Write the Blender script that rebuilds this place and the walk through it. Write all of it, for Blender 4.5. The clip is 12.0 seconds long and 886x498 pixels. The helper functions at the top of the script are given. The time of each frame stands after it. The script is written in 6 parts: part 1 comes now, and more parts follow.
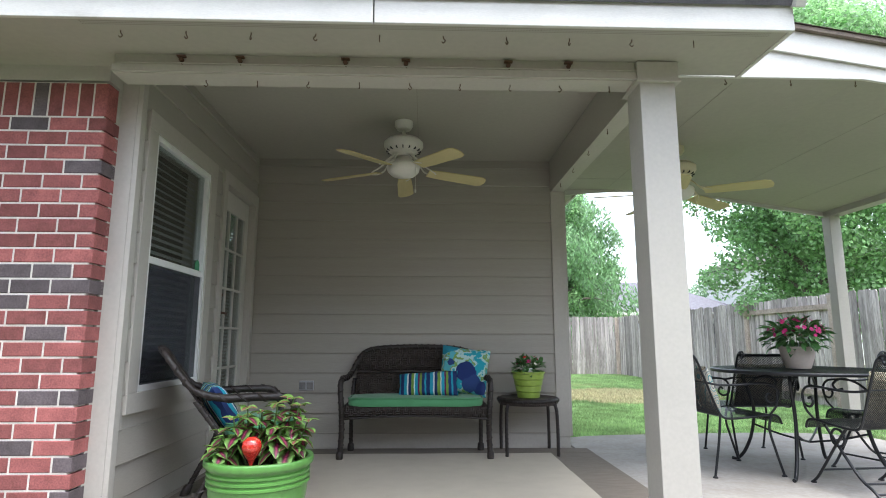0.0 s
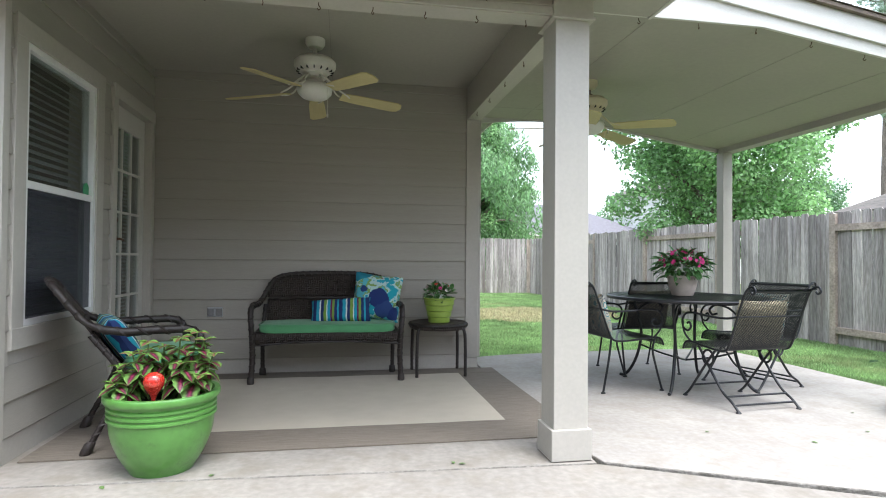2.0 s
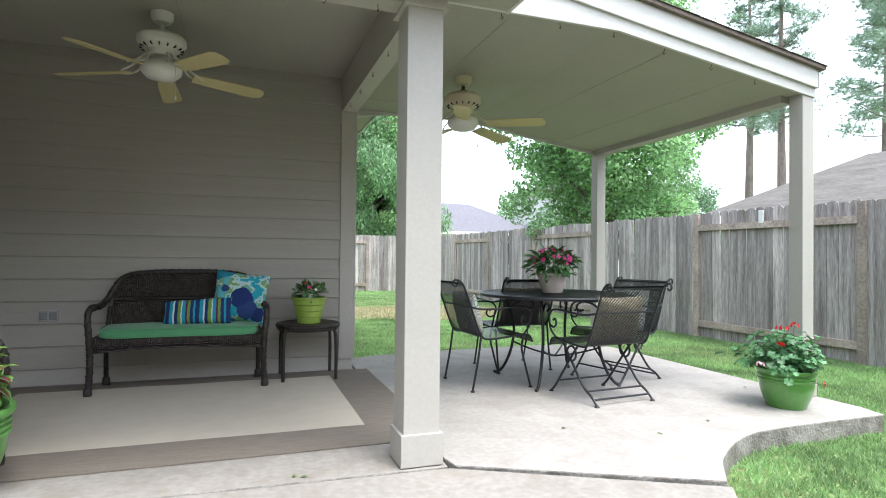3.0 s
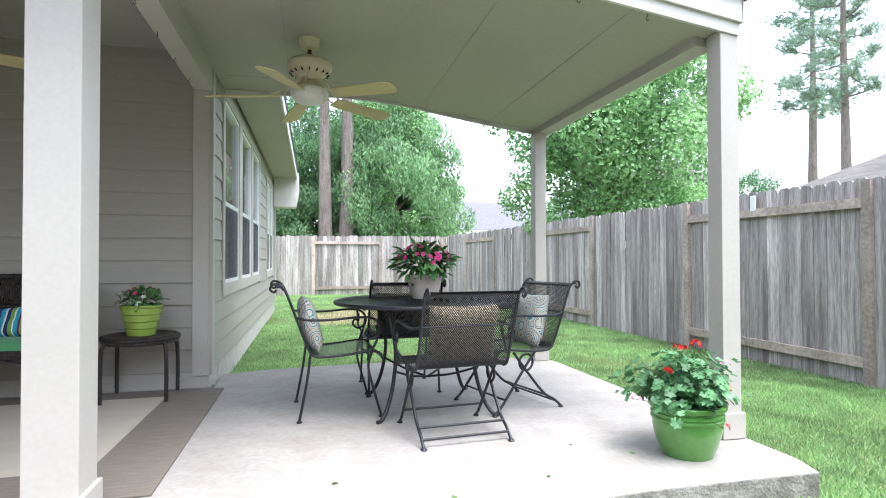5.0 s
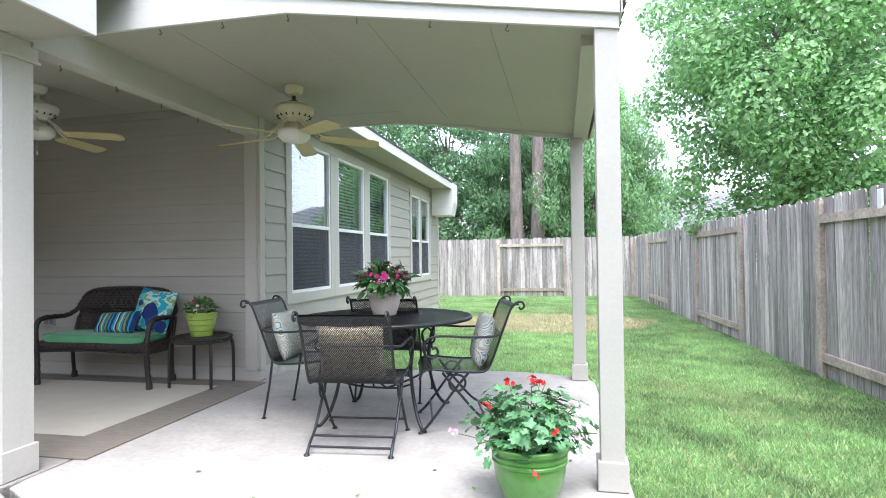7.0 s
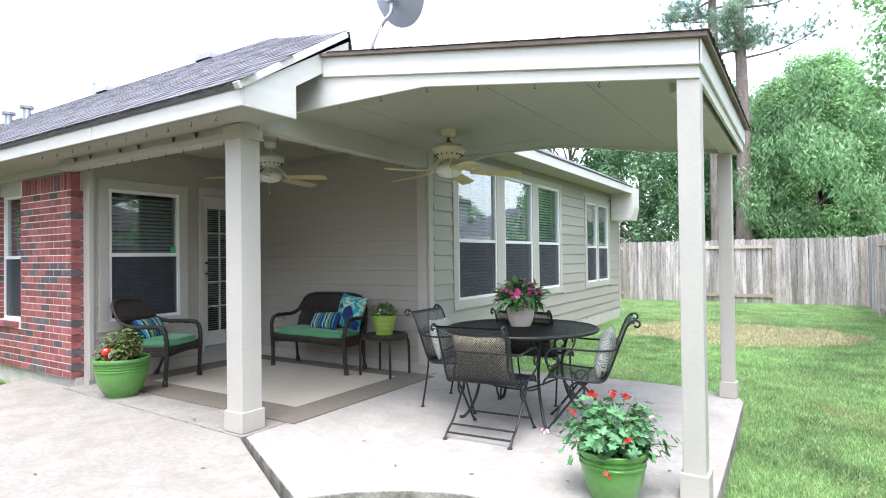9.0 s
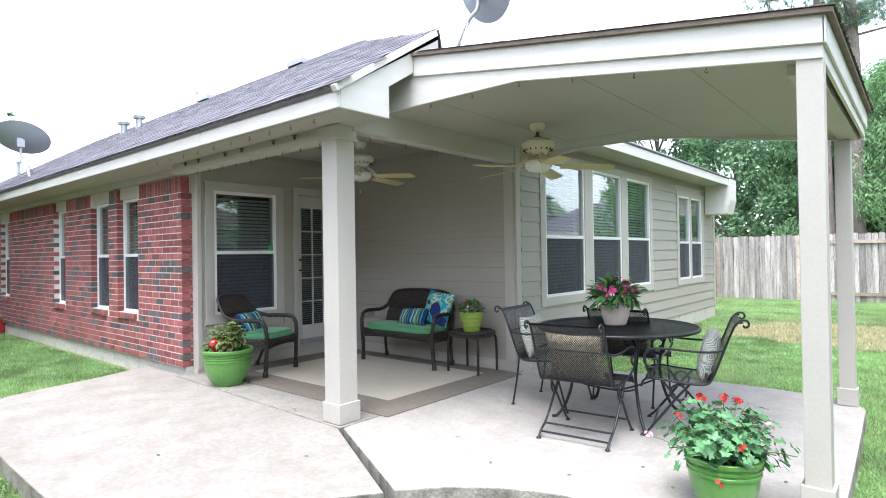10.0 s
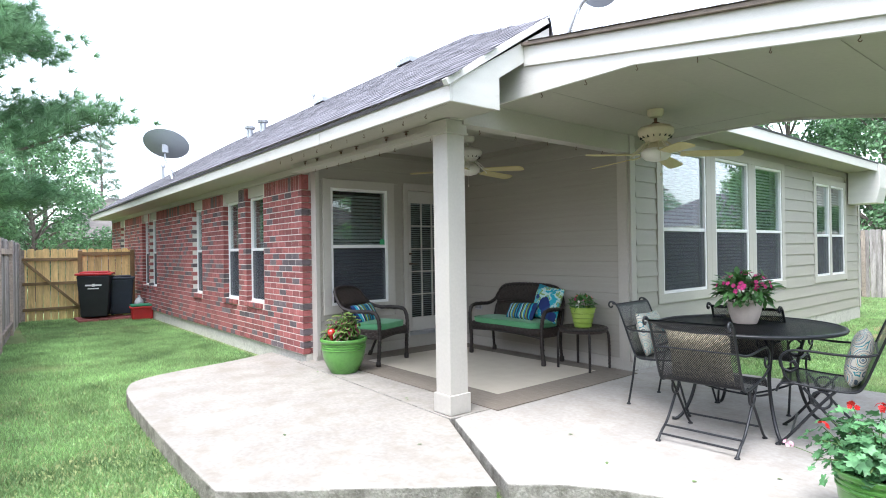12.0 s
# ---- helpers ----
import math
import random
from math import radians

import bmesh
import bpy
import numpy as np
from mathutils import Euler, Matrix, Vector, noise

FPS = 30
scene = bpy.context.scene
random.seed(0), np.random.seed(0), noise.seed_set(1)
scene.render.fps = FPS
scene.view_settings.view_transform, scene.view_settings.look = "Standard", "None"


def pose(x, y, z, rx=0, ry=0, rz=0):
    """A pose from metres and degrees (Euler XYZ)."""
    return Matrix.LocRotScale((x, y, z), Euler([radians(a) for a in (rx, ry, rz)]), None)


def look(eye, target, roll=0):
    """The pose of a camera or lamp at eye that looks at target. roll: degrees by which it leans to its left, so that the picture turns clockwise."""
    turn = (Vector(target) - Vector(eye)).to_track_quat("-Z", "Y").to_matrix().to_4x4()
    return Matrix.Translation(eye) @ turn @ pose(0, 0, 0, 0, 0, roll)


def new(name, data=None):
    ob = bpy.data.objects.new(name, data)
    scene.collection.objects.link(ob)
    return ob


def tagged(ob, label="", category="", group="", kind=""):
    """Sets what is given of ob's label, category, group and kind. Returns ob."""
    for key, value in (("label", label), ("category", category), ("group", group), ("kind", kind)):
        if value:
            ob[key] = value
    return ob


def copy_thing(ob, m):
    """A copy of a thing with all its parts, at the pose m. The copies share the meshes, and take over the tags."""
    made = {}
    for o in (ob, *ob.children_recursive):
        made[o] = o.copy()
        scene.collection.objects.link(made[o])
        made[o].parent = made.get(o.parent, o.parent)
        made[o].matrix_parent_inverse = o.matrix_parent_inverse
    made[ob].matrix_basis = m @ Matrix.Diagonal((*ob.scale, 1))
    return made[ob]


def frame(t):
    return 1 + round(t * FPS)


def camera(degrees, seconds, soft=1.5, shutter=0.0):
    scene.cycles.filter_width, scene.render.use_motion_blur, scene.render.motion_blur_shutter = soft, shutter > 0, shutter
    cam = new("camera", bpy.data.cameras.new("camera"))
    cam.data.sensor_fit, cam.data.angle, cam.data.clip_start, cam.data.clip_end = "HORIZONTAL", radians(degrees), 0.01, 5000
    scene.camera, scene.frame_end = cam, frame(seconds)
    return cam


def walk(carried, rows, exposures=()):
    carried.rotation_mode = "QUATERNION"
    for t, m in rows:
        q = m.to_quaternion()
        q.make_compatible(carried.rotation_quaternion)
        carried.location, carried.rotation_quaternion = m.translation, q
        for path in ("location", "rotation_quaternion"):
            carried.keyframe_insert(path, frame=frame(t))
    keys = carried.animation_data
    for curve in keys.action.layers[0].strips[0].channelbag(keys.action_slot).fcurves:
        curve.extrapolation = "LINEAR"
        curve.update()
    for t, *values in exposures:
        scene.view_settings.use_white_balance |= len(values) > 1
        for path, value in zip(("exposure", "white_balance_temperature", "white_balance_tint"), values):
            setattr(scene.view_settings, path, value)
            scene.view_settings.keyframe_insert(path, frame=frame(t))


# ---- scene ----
cam = camera(76.0, 12.0, soft=1.0)
PATH = [
    (0, (-1.332, -2.768, 0.955), (-1.269, -0.795, 1.275), 0.1),
    (0.5, (-1.347, -2.773, 0.973), (-1.28, -0.782, 1.153), 0.0),
    (1, (-1.35, -2.772, 0.978), (-1.281, -0.775, 1.048), 0.1),
    (1.5, (-1.321, -2.771, 1.006), (-1.203, -0.775, 1.045), 0.2),
    (2, (-1.287, -2.782, 1.045), (-0.939, -0.813, 1.079), 0.5),
    (2.5, (-1.186, -2.761, 1.035), (-0.638, -0.838, 1.076), 0.6),
    (3, (-0.964, -2.699, 1.046), (-0.299, -0.813, 1.075), 0.6),
    (3.2, (-0.871, -2.657, 1.039), (-0.189, -0.777, 1.069), 0.7),
    (4.8, (0.617, -2.345, 1.052), (1.121, -0.409, 1.08), -0.2),
    (5, (0.81, -2.303, 1.035), (1.26, -0.354, 1.067), -0.1),
    (5.5, (1.33, -2.294, 1.045), (1.609, -0.314, 1.078), -0.1),
    (6, (1.839, -2.357, 1.09), (1.895, -0.358, 1.119), -0.4),
    (6.5, (2.396, -2.388, 1.095), (2.245, -0.394, 1.13), -0.4),
    (7, (2.92, -2.463, 1.182), (2.506, -0.506, 1.21), -0.7),
    (9, (3.667, -2.869, 1.36), (2.597, -1.179, 1.386), -0.7),
    (9.5, (3.627, -2.915, 1.36), (2.46, -1.291, 1.383), -0.8),
    (10, (3.573, -2.92, 1.361), (2.282, -1.392, 1.379), -0.9),
    (10.5, (3.545, -2.933, 1.34), (2.151, -1.498, 1.361), -1.0),
    (11, (3.508, -2.959, 1.348), (2.041, -1.6, 1.362), -1.0),
    (11.5, (3.495, -2.962, 1.343), (1.972, -1.667, 1.355), -1.0),
    (12, (3.519, -2.938, 1.344), (1.972, -1.671, 1.351), -0.9),
]
walk(cam, [(t, look(eye, target, roll)) for t, eye, target, roll in PATH],
     exposures=[(0, 2.27, 6150, 10), (3, 2.25, 6200, 9), (5, 2.48, 6050, 12), (7, 2.5, 6000, 13), (9, 2.4, 6100, 12), (12, 2.45, 6100, 11)])

# ---- world, sun, exposure ----
SUN_EL, SUN_ROT = 70.0, 150.0
world = bpy.data.worlds.new("sky")
scene.world = world
world.use_nodes = True
wn, wl = world.node_tree.nodes, world.node_tree.links
wn.clear()
sky = wn.new("ShaderNodeTexSky")
sky.sky_type, sky.sun_disc = "NISHITA", False
sky.sun_elevation, sky.sun_rotation = radians(SUN_EL), radians(SUN_ROT)
sky.air_density, sky.dust_density, sky.ozone_density = 1.0, 2.0, 1.0
cloud = wn.new("ShaderNodeHueSaturation")
cloud.inputs["Saturation"].default_value = 0.40
wbg = wn.new("ShaderNodeBackground")
wbg.inputs["Strength"].default_value = 0.15
wout = wn.new("ShaderNodeOutputWorld")
wl.new(sky.outputs[0], cloud.inputs["Color"])
wl.new(cloud.outputs[0], wbg.inputs["Color"])
wl.new(wbg.outputs[0], wout.inputs["Surface"])

sun = new("sun", bpy.data.lights.new("sun", "SUN"))
sun.data.energy, sun.data.angle, sun.data.color = 0.7, radians(25), (1.0, 0.98, 0.95)
sun.matrix_world = pose(0, 0, 30, 90 - SUN_EL, 0, 180 - SUN_ROT)


# ---- materials ----
def mat(name, base, rough=0.6, metal=0.0, var=0.12, scale=6.0, fine=60.0, bump=0.15, dist=0.004,
        stain=None, stain_at=0.62, stain_scale=1.3, spread=0.0, coat=0.0, trans=0.0, stretch=None, sheen=0.0):
    """A procedural surface: base colour with variation at two scales, grain bump, optional stains and piece-to-piece spread."""
    m = bpy.data.materials.new(name)
    m.use_nodes = True
    n, l = m.node_tree.nodes, m.node_tree.links
    bsdf = n["Principled BSDF"]
    tc = n.new("ShaderNodeTexCoord")
    mp = n.new("ShaderNodeMapping")
    if stretch:
        mp.inputs["Scale"].default_value = stretch
    l.new(tc.outputs["Object"], mp.inputs["Vector"])
    if spread:
        seed_info, seed_mul = n.new("ShaderNodeObjectInfo"), n.new("ShaderNodeMath")
        seed_mul.operation = "MULTIPLY"
        seed_mul.inputs[1].default_value = 53.0
        l.new(seed_info.outputs["Random"], seed_mul.inputs[0])
        l.new(seed_mul.outputs[0], mp.inputs["Location"])
    big, small = n.new("ShaderNodeTexNoise"), n.new("ShaderNodeTexNoise")
    big.inputs["Scale"].default_value, big.inputs["Detail"].default_value = scale, 4
    small.inputs["Scale"].default_value, small.inputs["Detail"].default_value = fine, 3
    l.new(mp.outputs[0], big.inputs["Vector"])
    l.new(mp.outputs[0], small.inputs["Vector"])
    add = n.new("ShaderNodeMath")
    add.operation = "ADD"
    l.new(big.outputs["Fac"], add.inputs[0])
    l.new(small.outputs["Fac"], add.inputs[1])
    rng = n.new("ShaderNodeMapRange")
    rng.inputs["From Min"].default_value, rng.inputs["From Max"].default_value = 0.7, 1.3
    rng.inputs["To Min"].default_value, rng.inputs["To Max"].default_value = 1 - var, 1 + var
    l.new(add.outputs[0], rng.inputs["Value"])
    last = rng.outputs[0]
    if spread:
        info = n.new("ShaderNodeObjectInfo")
        geo = n.new("ShaderNodeNewGeometry")
        both = n.new("ShaderNodeMath")
        both.operation = "ADD"
        l.new(info.outputs["Random"], both.inputs[0])
        l.new(geo.outputs["Random Per Island"], both.inputs[1])
        fr = n.new("ShaderNodeMath")
        fr.operation = "FRACT"
        l.new(both.outputs[0], fr.inputs[0])
        r2 = n.new("ShaderNodeMapRange")
        r2.inputs["To Min"].default_value, r2.inputs["To Max"].default_value = 1 - spread, 1 + spread
        l.new(fr.outputs[0], r2.inputs["Value"])
        mul = n.new("ShaderNodeMath")
        mul.operation = "MULTIPLY"
        l.new(last, mul.inputs[0])
        l.new(r2.outputs[0], mul.inputs[1])
        last = mul.outputs[0]
    col = n.new("ShaderNodeMix")
    col.data_type, col.blend_type = "RGBA", "MULTIPLY"
    col.inputs["Factor"].default_value = 1
    col.inputs[6].default_value = (*base, 1)
    l.new(last, col.inputs[7])
    out = col.outputs[2]
    if stain:
        sn = n.new("ShaderNodeTexNoise")
        sn.inputs["Scale"].default_value, sn.inputs["Detail"].default_value, sn.inputs["Roughness"].default_value = stain_scale, 8, 0.7
        l.new(mp.outputs[0], sn.inputs["Vector"])
        sr = n.new("ShaderNodeMapRange")
        sr.inputs["From Min"].default_value, sr.inputs["From Max"].default_value = stain_at - 0.1, stain_at + 0.12
        l.new(sn.outputs["Fac"], sr.inputs["Value"])
        mx = n.new("ShaderNodeMix")
        mx.data_type = "RGBA"
        l.new(sr.outputs[0], mx.inputs["Factor"])
        l.new(out, mx.inputs[6])
        mx.inputs[7].default_value = (*stain, 1)
        out = mx.outputs[2]
    l.new(out, bsdf.inputs["Base Color"])
    bsdf.inputs["Roughness"].default_value, bsdf.inputs["Metallic"].default_value = rough, metal
    bsdf.inputs["Coat Weight"].default_value = coat
    bsdf.inputs["Sheen Weight"].default_value = sheen
    if bump:
        bp = n.new("ShaderNodeBump")
        bp.inputs["Strength"].default_value, bp.inputs["Distance"].default_value = bump, dist
        l.new(add.outputs[0], bp.inputs["Height"])
        l.new(bp.outputs[0], bsdf.inputs["Normal"])
    if trans:
        tr = n.new("ShaderNodeBsdfTranslucent")
        l.new(out, tr.inputs["Color"])
        sh = n.new("ShaderNodeMixShader")
        sh.inputs[0].default_value = trans
        l.new(bsdf.outputs[0], sh.inputs[1])
        l.new(tr.outputs[0], sh.inputs[2])
        l.new(sh.outputs[0], n["Material Output"].inputs["Surface"])
    return m


PAINT = (0.365, 0.342, 0.298)
M_SIDING = mat("siding_paint", PAINT, 0.5, var=0.05, scale=3, fine=40, bump=0.25, dist=0.003, stretch=(1, 1, 6))
M_TRIM = mat("trim_paint", (0.46, 0.435, 0.39), 0.5, var=0.05, scale=2, fine=50, bump=0.15, dist=0.002, stretch=(1, 1, 1))
M_FASCIA = mat("fascia_paint", (0.62, 0.605, 0.565), 0.5, var=0.07, scale=3, fine=70, bump=0.2, dist=0.003, stretch=(1, 1, 4), stain=(0.42, 0.39, 0.36), stain_at=0.7, stain_scale=2)
M_CEIL = mat("ceiling_paint", (0.385, 0.365, 0.315), 0.6, var=0.05, scale=1.2, fine=30, bump=0.1)
M_CONC = mat("concrete", (0.35, 0.326, 0.297), 0.75, var=0.14, scale=2.4, fine=28, bump=0.3, dist=0.004, stain=(0.29, 0.262, 0.225), stain_at=0.58, stain_scale=4.5)
M_CONC_TAN = mat("tan_concrete", (0.285, 0.262, 0.232), 0.8, var=0.18, scale=2.0, fine=26, bump=0.35, dist=0.004, stain=(0.225, 0.20, 0.165), stain_at=0.57, stain_scale=3.6)
M_CONC_EDGE = mat("old_concrete", (0.30, 0.28, 0.25), 0.9, var=0.3, scale=6, fine=60, bump=0.8, dist=0.01, stain=(0.12, 0.11, 0.09), stain_at=0.55, stain_scale=5)
M_FOUND = mat("foundation_concrete", (0.50, 0.48, 0.43), 0.85, var=0.2, scale=4, fine=40, bump=0.5, dist=0.006, stain=(0.27, 0.25, 0.22), stain_at=0.62, stain_scale=4)
M_GROUND = mat("soil_and_thatch", (0.19, 0.25, 0.09), 0.95, var=0.35, scale=2.0, fine=45, bump=1.0, dist=0.03, stain=(0.30, 0.25, 0.12), stain_at=0.62, stain_scale=0.9)
M_GRASS = mat("grass_blades", (0.275, 0.435, 0.18), 0.6, var=0.42, scale=0.8, fine=3, bump=0, spread=0.35, trans=0.5, stain=(0.40, 0.43, 0.22), stain_at=0.64, stain_scale=0.7)
M_DRYGRASS = mat("dry_grass", (0.50, 0.45, 0.27), 0.8, var=0.3, scale=3, fine=8, bump=0, spread=0.3, trans=0.2)
M_BRICK = mat("red_brick", (0.275, 0.088, 0.082), 0.85, var=0.3, scale=14, fine=120, bump=0.6, dist=0.003, spread=0.32)
M_BRICK_D = mat("dark_brick", (0.115, 0.092, 0.097), 0.85, var=0.3, scale=14, fine=120, bump=0.6, dist=0.003, spread=0.25)
M_MORTAR = mat("mortar", (0.66, 0.62, 0.57), 0.95, var=0.15, scale=12, fine=120, bump=0.5, dist=0.003)
M_SHINGLE = mat("roof_shingle", (0.125, 0.12, 0.135), 0.9, var=0.3, scale=8, fine=150, bump=0.6, dist=0.004, spread=0.4)
M_SHINGLE_B = mat("brown_shingle", (0.15, 0.12, 0.10), 0.9, var=0.3, scale=8, fine=150, bump=0.6, dist=0.004, spread=0.3)
M_WHITE = mat("white_vinyl", (0.78, 0.78, 0.77), 0.35, var=0.04, bump=0.05)
M_FENCE = mat("weathered_cedar", (0.37, 0.337, 0.323), 0.9, var=0.48, scale=3, fine=26, bump=0.8, dist=0.006, spread=0.4, stretch=(5, 5, 0.35), stain=(0.15, 0.12, 0.11), stain_at=0.59, stain_scale=2.5)
M_FENCE_RAIL = mat("fence_rail_wood", (0.40, 0.33, 0.28), 0.9, var=0.35, scale=4, fine=30, bump=0.6, dist=0.004, spread=0.3)
M_PINEWOOD = mat("new_pine_boards", (0.68, 0.49, 0.22), 0.8, var=0.3, scale=3, fine=22, bump=0.5, dist=0.004, spread=0.2, stretch=(5, 5, 0.4))
M_RUG = mat("rug_border", (0.175, 0.148, 0.118), 0.95, var=0.2, scale=30, fine=220, bump=0.6, dist=0.002, stretch=(0.3, 2, 1))
M_RUG_C = mat("rug_centre", (0.47, 0.42, 0.335), 0.95, var=0.06, scale=6, fine=250, bump=0.4, dist=0.002)
M_SCREEN = mat("insect_screen", (0.035, 0.04, 0.055), 0.55, var=0.15, scale=40, fine=400, bump=0.1)
M_BLIND = mat("blind_slat", (0.50, 0.51, 0.53), 0.5, var=0.04, bump=0)
# near-black base colour standing in for shade inside rooms, slots and holes
M_PAINTED_DARK = mat("painted_dark", (0.03, 0.03, 0.035), 0.9, var=0.1, bump=0)
M_IRON = mat("black_iron", (0.014, 0.015, 0.018), 0.38, var=0.2, scale=40, fine=200, bump=0.12, dist=0.001)
M_WICKER = mat("dark_wicker", (0.022, 0.016, 0.0135), 0.5, var=0.4, scale=40, fine=160, bump=0.5, dist=0.003, spread=0.35)
M_CUSHION = mat("green_cushion", (0.08, 0.27, 0.12), 0.9, var=0.1, scale=8, fine=300, bump=0.3, dist=0.002, sheen=0.2)
M_POT_GREEN = mat("green_glaze", (0.10, 0.27, 0.055), 0.3, var=0.12, scale=5, fine=30, bump=0.05, coat=0.4, stain=(0.05, 0.09, 0.03), stain_at=0.68, stain_scale=9)
M_LIME = mat("lime_glaze", (0.27, 0.38, 0.06), 0.35, var=0.06, scale=5, fine=30, bump=0.05, coat=0.3)
M_CREAM_POT = mat("cream_pot", (0.58, 0.50, 0.43), 0.6, var=0.06, scale=8, fine=60, bump=0.1)
M_SOIL = mat("potting_soil", (0.025, 0.018, 0.013), 0.95, var=0.4, scale=30, fine=120, bump=1.0, dist=0.01)
M_BARK = mat("bark", (0.20, 0.165, 0.145), 0.95, var=0.4, scale=5, fine=24, bump=1.0, dist=0.03, stretch=(2, 2, 0.5))
M_METAL = mat("grey_metal", (0.42, 0.43, 0.45), 0.4, metal=0.6, var=0.1, bump=0.05)


def glass_mat(name, tint=(0.9, 0.95, 0.93)):
    m = bpy.data.materials.new(name)
    m.use_nodes = True
    n, l = m.node_tree.nodes, m.node_tree.links
    n.clear()
    t, g, mx, o = n.new("ShaderNodeBsdfTransparent"), n.new("ShaderNodeBsdfGlossy"), n.new("ShaderNodeMixShader"), n.new("ShaderNodeOutputMaterial")
    lw, pw, ad = n.new("ShaderNodeLayerWeight"), n.new("ShaderNodeMath"), n.new("ShaderNodeMath")
    lw.inputs["Blend"].default_value = 0.5
    pw.operation, ad.operation = "POWER", "MULTIPLY_ADD"
    pw.inputs[1].default_value = 3.0
    ad.inputs[1].default_value, ad.inputs[2].default_value = 0.85, 0.07
    l.new(lw.outputs["Facing"], pw.inputs[0])
    l.new(pw.outputs[0], ad.inputs[0])
    t.inputs["Color"].default_value = (*tint, 1)
    g.inputs["Roughness"].default_value = 0.01
    l.new(ad.outputs[0], mx.inputs[0])
    l.new(t.outputs[0], mx.inputs[1])
    l.new(g.outputs[0], mx.inputs[2])
    l.new(mx.outputs[0], o.inputs["Surface"])
    return m


M_GLASS = glass_mat("window_glass", (0.80, 0.86, 0.85))


# ---- mesh helpers ----
def box(bm, x0, y0, z0, x1, y1, z1, m=None):
    """A box between two corners, turned by m where given."""
    vs = [bm.verts.new(Vector(c) if m is None else m @ Vector(c)) for c in
          ((x0, y0, z0), (x1, y0, z0), (x1, y1, z0), (x0, y1, z0), (x0, y0, z1), (x1, y0, z1), (x1, y1, z1), (x0, y1, z1))]
    for f in ((0, 3, 2, 1), (4, 5, 6, 7), (0, 1, 5, 4), (1, 2, 6, 5), (2, 3, 7, 6), (3, 0, 4, 7)):
        bm.faces.new([vs[i] for i in f])
    return vs


def boxes(*corners):
    bm = bmesh.new()
    for c in corners:
        box(bm, *c)
    return bm


def prism(bm, outline, z0, z1):
    """An upright prism over an outline of (x, y)."""
    lo, hi = [bm.verts.new((x, y, z0)) for x, y in outline], [bm.verts.new((x, y, z1)) for x, y in outline]
    n = len(outline)
    bm.faces.new(hi)
    bm.faces.new(lo[::-1])
    for i in range(n):
        bm.faces.new((lo[i], lo[(i + 1) % n], hi[(i + 1) % n], hi[i]))


def prism_y(bm, outline, y0, y1):
    """A prism along y over an outline of (x, z)."""
    a, b = [bm.verts.new((x, y0, z)) for x, z in outline], [bm.verts.new((x, y1, z)) for x, z in outline]
    n = len(outline)
    bm.faces.new(a)
    bm.faces.new(b[::-1])
    for i in range(n):
        bm.faces.new((a[(i + 1) % n], a[i], b[i], b[(i + 1) % n]))


def lathe(bm, profile, n=28, centre=(0, 0, 0)):
    """A body turned about z from (radius, height) pairs; open at both ends unless a radius is 0."""
    cx, cy, cz = centre
    rings = []
    for r, z in profile:
        if r < 1e-5:
            rings.append([bm.verts.new((cx, cy, cz + z))])
        else:
            rings.append([bm.verts.new((cx + r * math.cos(2 * math.pi * i / n), cy + r * math.sin(2 * math.pi * i / n), cz + z)) for i in range(n)])
    for a, b in zip(rings, rings[1:]):
        for i in range(n):
            j = (i + 1) % n
            if len(a) == 1 and len(b) > 1:
                bm.faces.new((a[0], b[j], b[i]))
            elif len(b) == 1 and len(a) > 1:
                bm.faces.new((a[i], a[j], b[0]))
            elif len(a) > 1:
                bm.faces.new((a[i], a[j], b[j], b[i]))


def curve_points(pts, steps=6):
    """A smooth line through points."""
    p = [Vector(q) for q in pts]
    if len(p) < 3:
        return p
    p = [2 * p[0] - p[1]] + p + [2 * p[-1] - p[-2]]
    out = []
    for i in range(1, len(p) - 2):
        a, b, c, d = p[i - 1:i + 3]
        for k in range(steps):
            t = k / steps
            out.append(0.5 * (2 * b + (c - a) * t + (2 * a - 5 * b + 4 * c - d) * t * t + (3 * b - a - 3 * c + d) * t ** 3))
    out.append(p[-2])
    return out


def tube(bm, pts, r, n=7, steps=6, smooth=True, taper=None, flat=1.0):
    """A round bar along points; taper gives the radius at its end."""
    p = curve_points(pts, steps) if smooth else [Vector(q) for q in pts]
    rings, up = [], None
    for i, c in enumerate(p):
        d = (p[min(i + 1, len(p) - 1)] - p[max(i - 1, 0)]).normalized()
        if up is None:
            up = d.orthogonal().normalized()
        up = (up - d * up.dot(d))
        up = up.normalized() if up.length > 1e-6 else d.orthogonal().normalized()
        side = d.cross(up)
        rr = r if taper is None else r + (taper - r) * i / max(1, len(p) - 1)
        rings.append([bm.verts.new(c + rr * (math.cos(2 * math.pi * k / n) * up * flat + math.sin(2 * math.pi * k / n) * side)) for k in range(n)])
    for a, b in zip(rings, rings[1:]):
        for k in range(n):
            bm.faces.new((a[k], a[(k + 1) % n], b[(k + 1) % n], b[k]))
    bm.faces.new(rings[0][::-1])
    bm.faces.new(rings[-1])


def mesh_of(name, bm, material, smooth=False):
    me = bpy.data.meshes.new(name)
    bmesh.ops.recalc_face_normals(bm, faces=bm.faces[:])
    bm.to_mesh(me)
    bm.free()
    for m in material if isinstance(material, (list, tuple)) else (material,):
        me.materials.append(m)
    if smooth:
        me.polygons.foreach_set("use_smooth", [True] * len(me.polygons))
        me.set_sharp_from_angle(angle=radians(smooth if smooth > 1 else 40))
    return me


